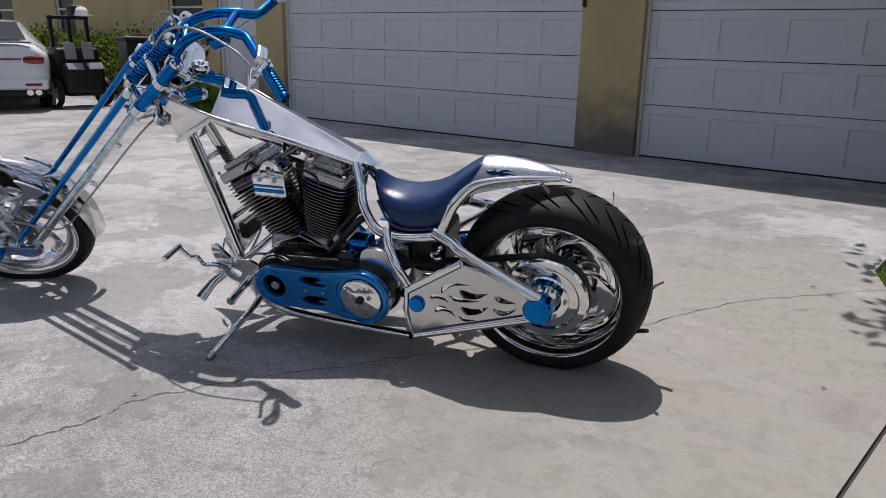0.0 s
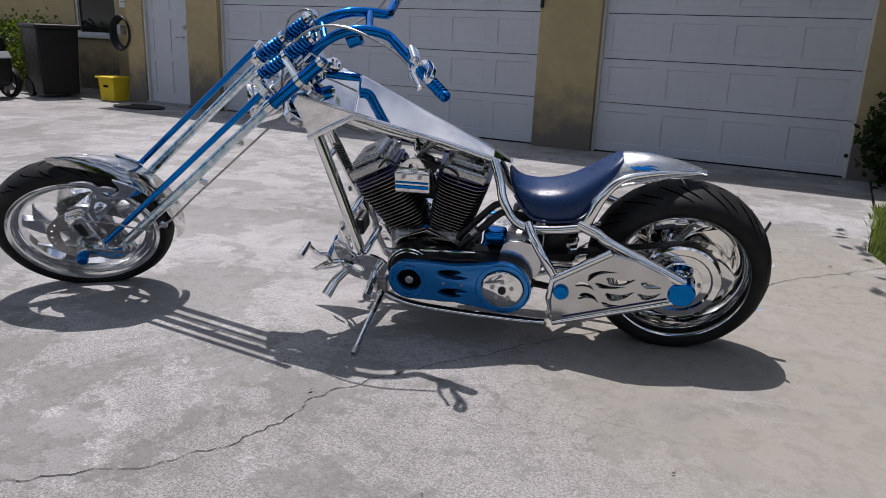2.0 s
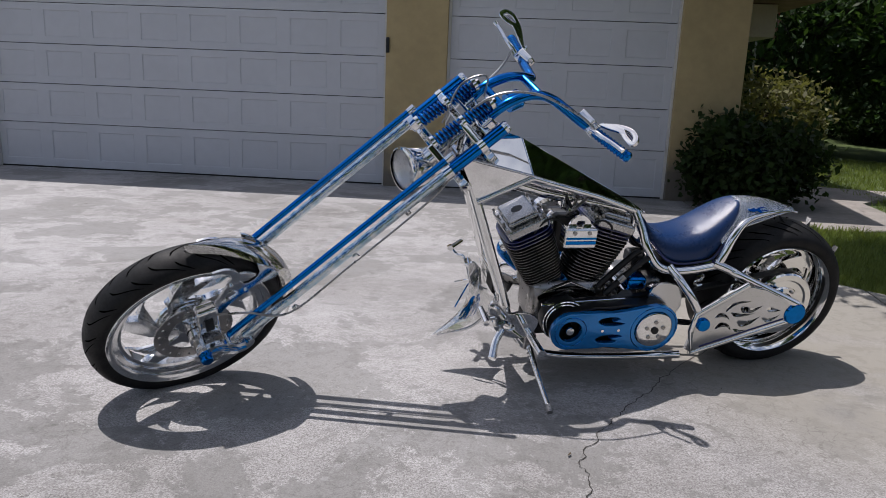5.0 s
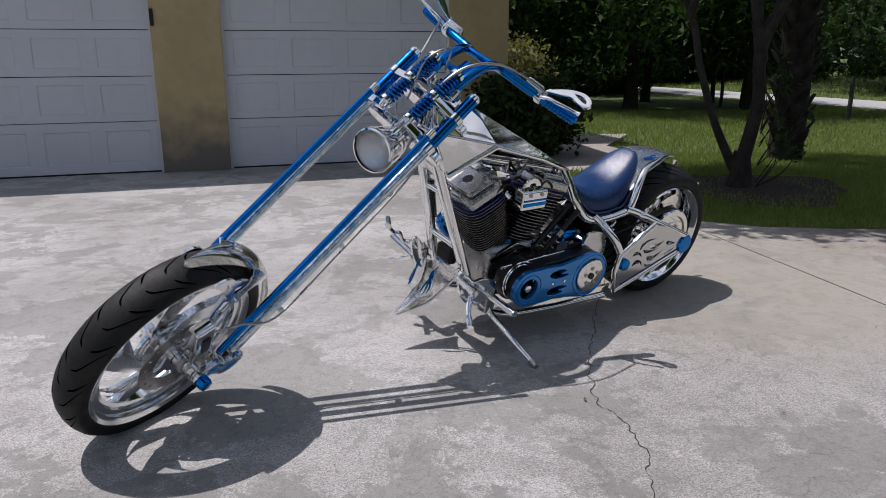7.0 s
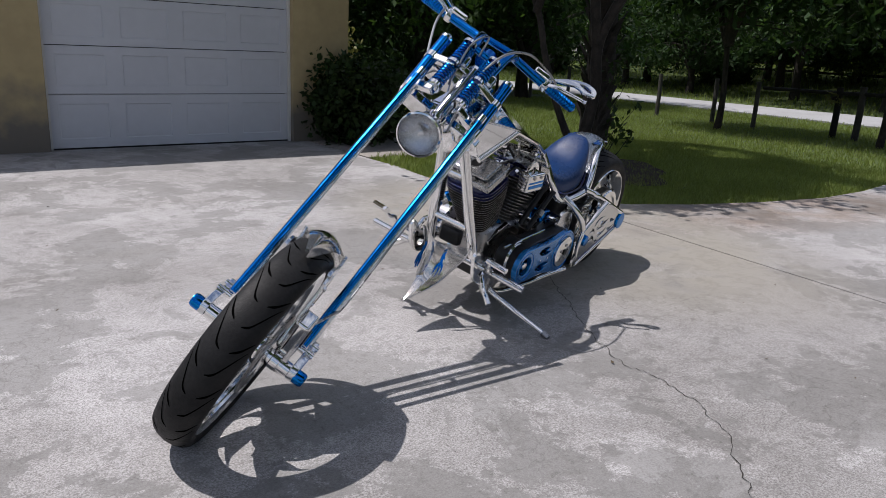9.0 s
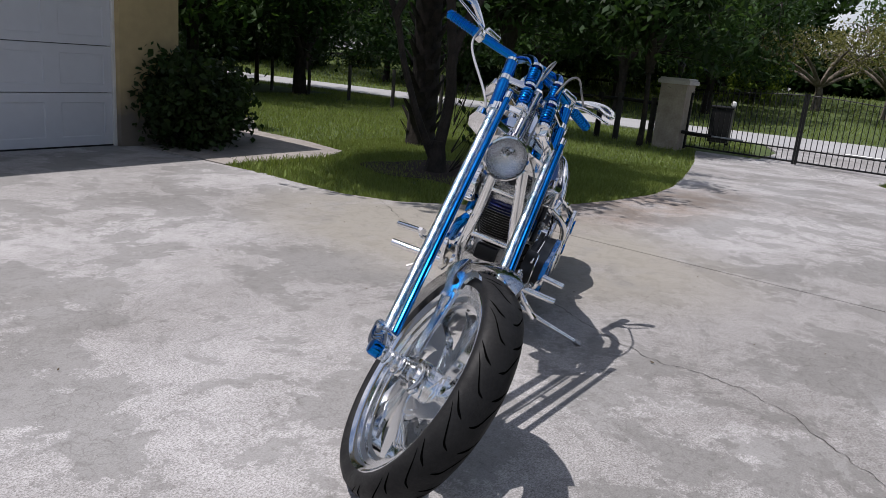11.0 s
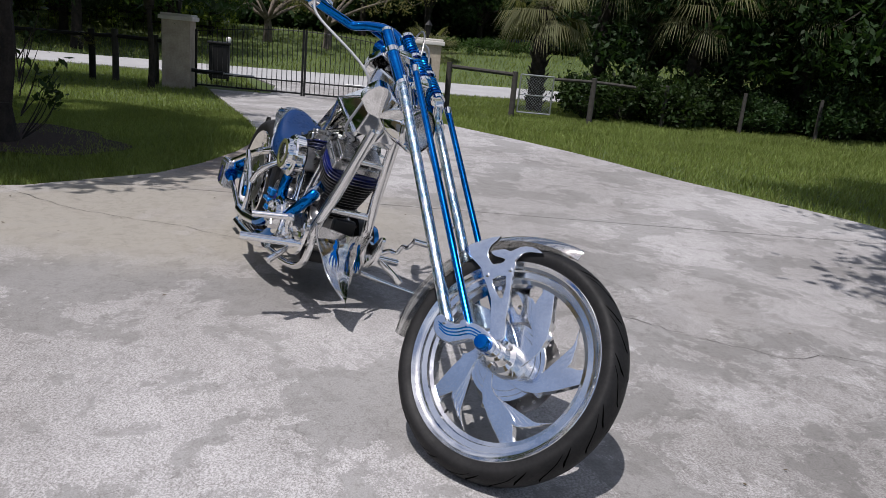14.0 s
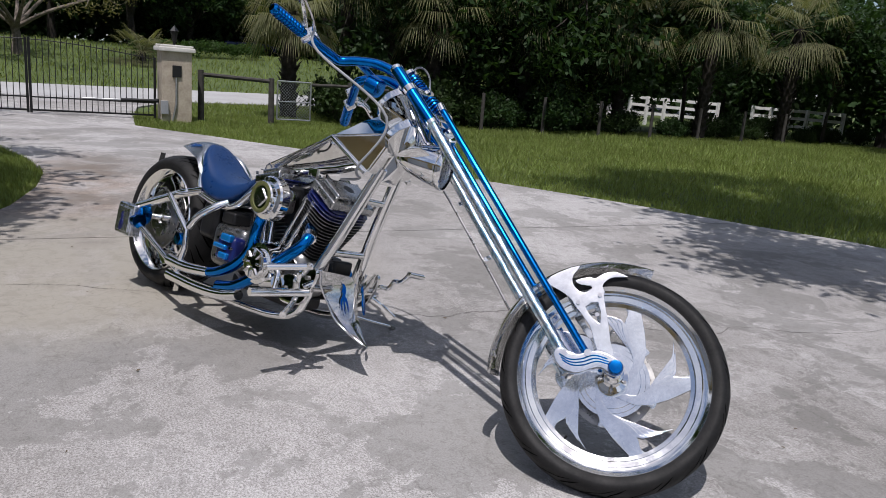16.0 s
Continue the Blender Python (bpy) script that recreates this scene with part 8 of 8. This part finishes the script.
for k in range(5):
    a = 2 * math.pi * k / 5 + 0.3
    bp("clutch_bolt", cyl((PR.x + 0.038 * math.cos(a), 0.274, PR.z + 0.038 * math.sin(a)), (PR.x + 0.038 * math.cos(a), 0.279, PR.z + 0.038 * math.sin(a)), 0.0085, 12), STEEL, "", cl_)
# No hole is cut here; a black disc gives its shade.
bp("clutch_center", cyl((PR.x, 0.270, PR.z), (PR.x, 0.281, PR.z), 0.015, 20), BLACK, "black disc for the shade of the centre hole", cl_)
for x, z in ((0.955, 0.306), (0.885, 0.306)):
    bp("cover_screw", cyl((x, 0.258, z), (x, 0.266, z), 0.006, 10), CHROME, "", pcv)
bp("starter_motor", cyl((0.83, 0.03, 0.40), (0.83, 0.16, 0.40), 0.036, 24), CHROME, "chrome starter motor")
bp("transmission_cover", lathe([(0.0, 0.19), (0.055, 0.19), (0.066, 0.182), (0.070, 0.12), (0.0, 0.12)], 32, Matrix.Translation((0.66, 0, 0.375))), CHROME, "chrome transmission cover")
bp("oil_tank", box(0.13, 0.22, 0.17, (0.53, 0.0, 0.43), 0.03, 3), BLACK, "black oil tank under the seat")
of = bp("oil_filter", box(0.088, 0.075, 0.058, (0.778, 0.115, 0.452), 0.018, 3), BLUE, "blue oil filter housing")
bp("filter_stem", cyl((0.808, 0.13, 0.40), (0.808, 0.13, 0.44), 0.009, 12), BLUE, "", of)
bp("chrome_emblem", tube([(0.50, 0.125, 0.47), (0.47, 0.126, 0.475), (0.475, 0.126, 0.455), (0.50, 0.126, 0.445), (0.49, 0.126, 0.425), (0.465, 0.126, 0.43)], 0.008, 8, smooth=5), CHROME, "curled chrome bracket")
bp("drive_belt", plate([(x, z) for x, z in [(0.085 + 0.152 * math.cos(radians(a)), 0.345 + 0.152 * math.sin(radians(a))) for a in range(80, 281, 10)] + [(0.62, 0.262), (0.66, 0.30), (0.66, 0.36), (0.62, 0.398)]][::-1],
                      [[(x, z) for x, z in [(0.085 + 0.146 * math.cos(radians(a)), 0.345 + 0.146 * math.sin(radians(a))) for a in range(80, 281, 10)] + [(0.62, 0.270), (0.652, 0.30), (0.652, 0.36), (0.62, 0.390)]]], 0.036, Matrix.Translation((0, 0.135, 0)), 0.0005), BLACK, "black final drive belt")
bp("control_rod", cyl((0.845, 0.19, 0.408), (1.20, 0.19, 0.392), 0.006, 10), CHROME, "thin chrome control rod")
bp("control_rod", cyl((0.80, 0.15, 0.395), (1.14, 0.15, 0.375), 0.006, 10), STEEL)

# --- forward controls, pegs, kickstand, scoop ---
for s in (1, -1):
    o = [(1.20, 0.315), (1.27, 0.350), (1.33, 0.345), (1.385, 0.40), (1.41, 0.385), (1.395, 0.32), (1.36, 0.26), (1.29, 0.235), (1.225, 0.245)]
    cp = bp("control_plate", plate(o, [[(1.29, 0.29), (1.33, 0.305), (1.345, 0.285), (1.31, 0.265)]], 0.012, Matrix.Translation((0, s * 0.172, 0)), 0.002, rnd=3), CHROME, "chrome forward control plate")
    pg = [(1.248, 0.175, 0.278), (1.244, 0.22, 0.275), (1.235, 0.35, 0.267)] if s > 0 else [(1.385, -0.175, 0.305), (1.378, -0.22, 0.302), (1.343, -0.415, 0.285)]
    bp("foot_peg", tube(pg, [0.014, 0.016, 0.0165], 14), CHROME, "chrome foot peg")
    bp("shift_arm", tube([(1.335, s * 0.20, 0.315), (1.365, s * 0.232, 0.345), (1.40, s * 0.25, 0.350), (1.415, s * 0.262, 0.385), (1.445, s * 0.272, 0.392), (1.478, s * 0.280, 0.432)], [0.012, 0.010, 0.009, 0.009, 0.009, 0.010], 10, smooth=6), CHROME, "curved chrome pedal arm")
    bp("toe_peg", cyl((1.478, 0.272, 0.432), (1.478, 0.365, 0.425), 0.0125, 14) if s > 0 else cyl((1.475, -0.262, 0.425), (1.392, -0.400, 0.392), 0.0125, 14), CHROME, "chrome toe peg")
    bp("lower_pedal", tube([(1.355, s * 0.205, 0.290), (1.39, s * 0.245, 0.262), (1.415, s * 0.30, 0.222)], [0.010, 0.011, 0.013], 10, smooth=4, flat=(1.6, (0, 1, 0))), CHROME, "chrome pedal pad")
    for x, z in ((1.25, 0.29), (1.37, 0.36), (1.31, 0.325)):
        bp("control_bolt", cyl((x, s * 0.176, z), (x, s * 0.188, z), 0.009, 10), STEEL, "", cp)
bp("brake_pedal", tube([(1.12, -0.21, 0.36), (1.24, -0.225, 0.36), (1.26, -0.24, 0.28)], [0.012, 0.012, 0.010], 10, smooth=3), CHROME, "chrome brake pedal bar")
bp("master_cylinder", cyl((1.12, -0.19, 0.28), (1.20, -0.19, 0.30), 0.024, 18), CHROME)
ks = bp("kickstand", tube([(1.225, 0.150, 0.215), (1.222, 0.20, 0.185), (1.226, 0.275, 0.170), (1.232, 0.36, 0.155), (1.240, 0.505, 0.1325)], [0.015, 0.014, 0.012, 0.0115, 0.0105], 14, smooth=5), CHROME, "chrome kickstand, down")
bp("stand_foot", tube([(1.240, 0.495, 0.135), (1.243, 0.528, 0.129)], [0.014, 0.011], 10), STEEL, "", ks)
bp("stand_bracket", box(0.05, 0.05, 0.07, (1.222, 0.165, 0.215), 0.01, 3), STEEL, "", ks)
bp("stand_spring", tube([(1.232 + 0.007 * math.cos(i * 0.9), 0.20 + 0.0022 * i, 0.19 - 0.0009 * i + 0.007 * math.sin(i * 0.9)) for i in range(50)], 0.0016, 5), STEEL, "", ks)
bm = bmesh.new()
rows = []
for i in range(9):
    s = i / 8
    zt = 0.395 - 0.245 * s
    xr = 1.445 + 0.030 * s + 0.118 * s * s * s
    hw = 0.125 * (1 - s) ** 0.75 + 0.004
    xb = 1.375 - 0.015 * s + 0.203 * s ** 2.2
    rows.append([bm.verts.new((xb, hw, zt + 0.0)), bm.verts.new(((xb + xr) / 2 + 0.008, hw * 0.5, zt)), bm.verts.new((max(xr, xb + 0.012), 0, zt - 0.006)), bm.verts.new(((xb + xr) / 2 + 0.008, -hw * 0.5, zt)), bm.verts.new((xb, -hw, zt))])
for a, b in zip(rows, rows[1:]):
    for k in range(4):
        bm.faces.new((a[k], a[k + 1], b[k + 1], b[k]))
bmesh.ops.solidify(bm, geom=bm.faces[:], thickness=0.004)
sc_ = bp("chin_scoop", bm, CHROME, "pointed chrome chin scoop with blue flames", smooth=25)
for s in (1, -1):
    d1, d2 = Vector((-0.065, s * 0.115, 0.0)).normalized(), Vector((0.10, 0.0, -0.235)).normalized()
    nn = d1.cross(d2).normalized() * (1 if s < 0 else -1)
    c = Vector((1.452, s * 0.050, 0.315)) + nn * 0.006
    d3 = nn.cross(d2)
    m = Matrix(((d2.x, nn.x, d3.x, c.x), (d2.y, nn.y, d3.y, c.y), (d2.z, nn.z, d3.z, c.z), (0, 0, 0, 1)))
    bp("scoop_flame", flame(0.038, m, 0.006, s), BLUE, "blue flame ornament", sc_)
both("scoop_edge", [(1.375, 0.129, 0.395), (1.372, 0.105, 0.335), (1.392, 0.076, 0.28), (1.446, 0.045, 0.206), (1.566, 0.004, 0.152)], 0.006, CHROME_SOFT, "beaded scoop edge")
bp("regulator", box(0.04, 0.10, 0.07, (1.345, 0.0, 0.400), 0.01, 3), BLACK, "black finned regulator")
bp("front_shock", tube([(1.445, -0.050, 0.72), (1.385, -0.078, 0.54)], 0.010, 12), STEEL)
pts = [Vector((1.445, -0.050, 0.72)).lerp(Vector((1.385, -0.078, 0.54)), i / 140) + Vector((0.017 * math.cos(i * 0.75), 0.017 * math.sin(i * 0.75), 0)) for i in range(141)]
bp("shock_spring", tube(pts, 0.0032, 5), BLACK, "black coil on the downtube")

# --- exhaust on the right ---
bp("header_pipe", tube([(1.22, -0.09, 0.540), (1.275, -0.135, 0.505), (1.262, -0.170, 0.450), (1.18, -0.195, 0.370), (1.08, -0.200, 0.290), (0.96, -0.197, 0.222), (0.84, -0.197, 0.190)], 0.0235, 18, smooth=8), BLUE, "blue coated exhaust header")
bp("header_pipe", tube([(0.99, -0.08, 0.58), (1.00, -0.15, 0.565), (1.005, -0.185, 0.49), (0.985, -0.180, 0.39), (0.92, -0.188, 0.305), (0.81, -0.193, 0.245), (0.70, -0.196, 0.218)], 0.0235, 18, smooth=8), BLUE, "blue coated exhaust header")
bp("header_flange", tube([(1.262, -0.122, 0.515), (1.278, -0.138, 0.500)], 0.030, 16), CHROME, "chrome header flange")
bp("muffler", tube([(0.99, -0.195, 0.190), (0.87, -0.197, 0.160), (0.70, -0.200, 0.147), (0.47, -0.204, 0.150)], [0.024, 0.027, 0.028, 0.028], 20, smooth=4), CHROME, "slim chrome muffler")
bp("muffler", tube([(0.76, -0.196, 0.228), (0.60, -0.202, 0.210), (0.45, -0.206, 0.212)], [0.024, 0.027, 0.028], 20, smooth=4), CHROME, "slim chrome muffler")
pb = bp("plate_box", box(0.15, 0.055, 0.155, (0.036, -0.215, 0.318), 0.008, 3), HAMMERED, "side-mounted silver plate box")
bp("plate_box_side", box(0.12, 0.012, 0.12, (0.036, -0.245, 0.318), 0.004), HAMMERED, "", pb)
bp("blue_lamp", cyl((0.105, -0.215, 0.325), (0.140, -0.218, 0.327), 0.034, 24), BLUE, "round blue marker lamp", pb)
bp("box_flame", flame(0.03, Matrix.Translation((0.030, -0.253, 0.315)) @ Matrix.Rotation(radians(90), 4, "Y"), 0.004), BLUE_DEEP, "blue flame ornament", pb)
bp("plate_bracket", tube([(0.10, -0.150, 0.35), (0.07, -0.190, 0.33)], 0.012, 10), CHROME, "", pb)
bp("cam_oil_line", tube([(1.10, -0.10, 0.28), (1.0, -0.15, 0.24), (0.85, -0.13, 0.26), (0.70, -0.12, 0.34)], 0.007, 8, smooth=6), STEEL)
gb = bp("blue_cover", box(0.13, 0.07, 0.12, (0.785, -0.135, 0.345), 0.022, 3), BLUE_DEEP, "deep blue gearbox side cover")
for x, z, sx, sz in ((0.80, 0.395, 0.07, 0.035), (0.765, 0.352, 0.09, 0.022), (0.80, 0.315, 0.06, 0.030)):
    bp("cover_boss", box(sx, 0.03, sz, (x, -0.172, z), 0.008, 3), BLUE_PAINT, "raised blue boss", gb)
for x, z in ((0.74, 0.385), (0.74, 0.305), (0.835, 0.355)):
    bp("cover_screw", cyl((x, -0.165, z), (x, -0.178, z), 0.007, 8), CHROME, "", gb)
bp("gearbox_top", box(0.10, 0.10, 0.06, (0.68, -0.06, 0.47), 0.015, 3), BLACK, "black gearbox top cover")
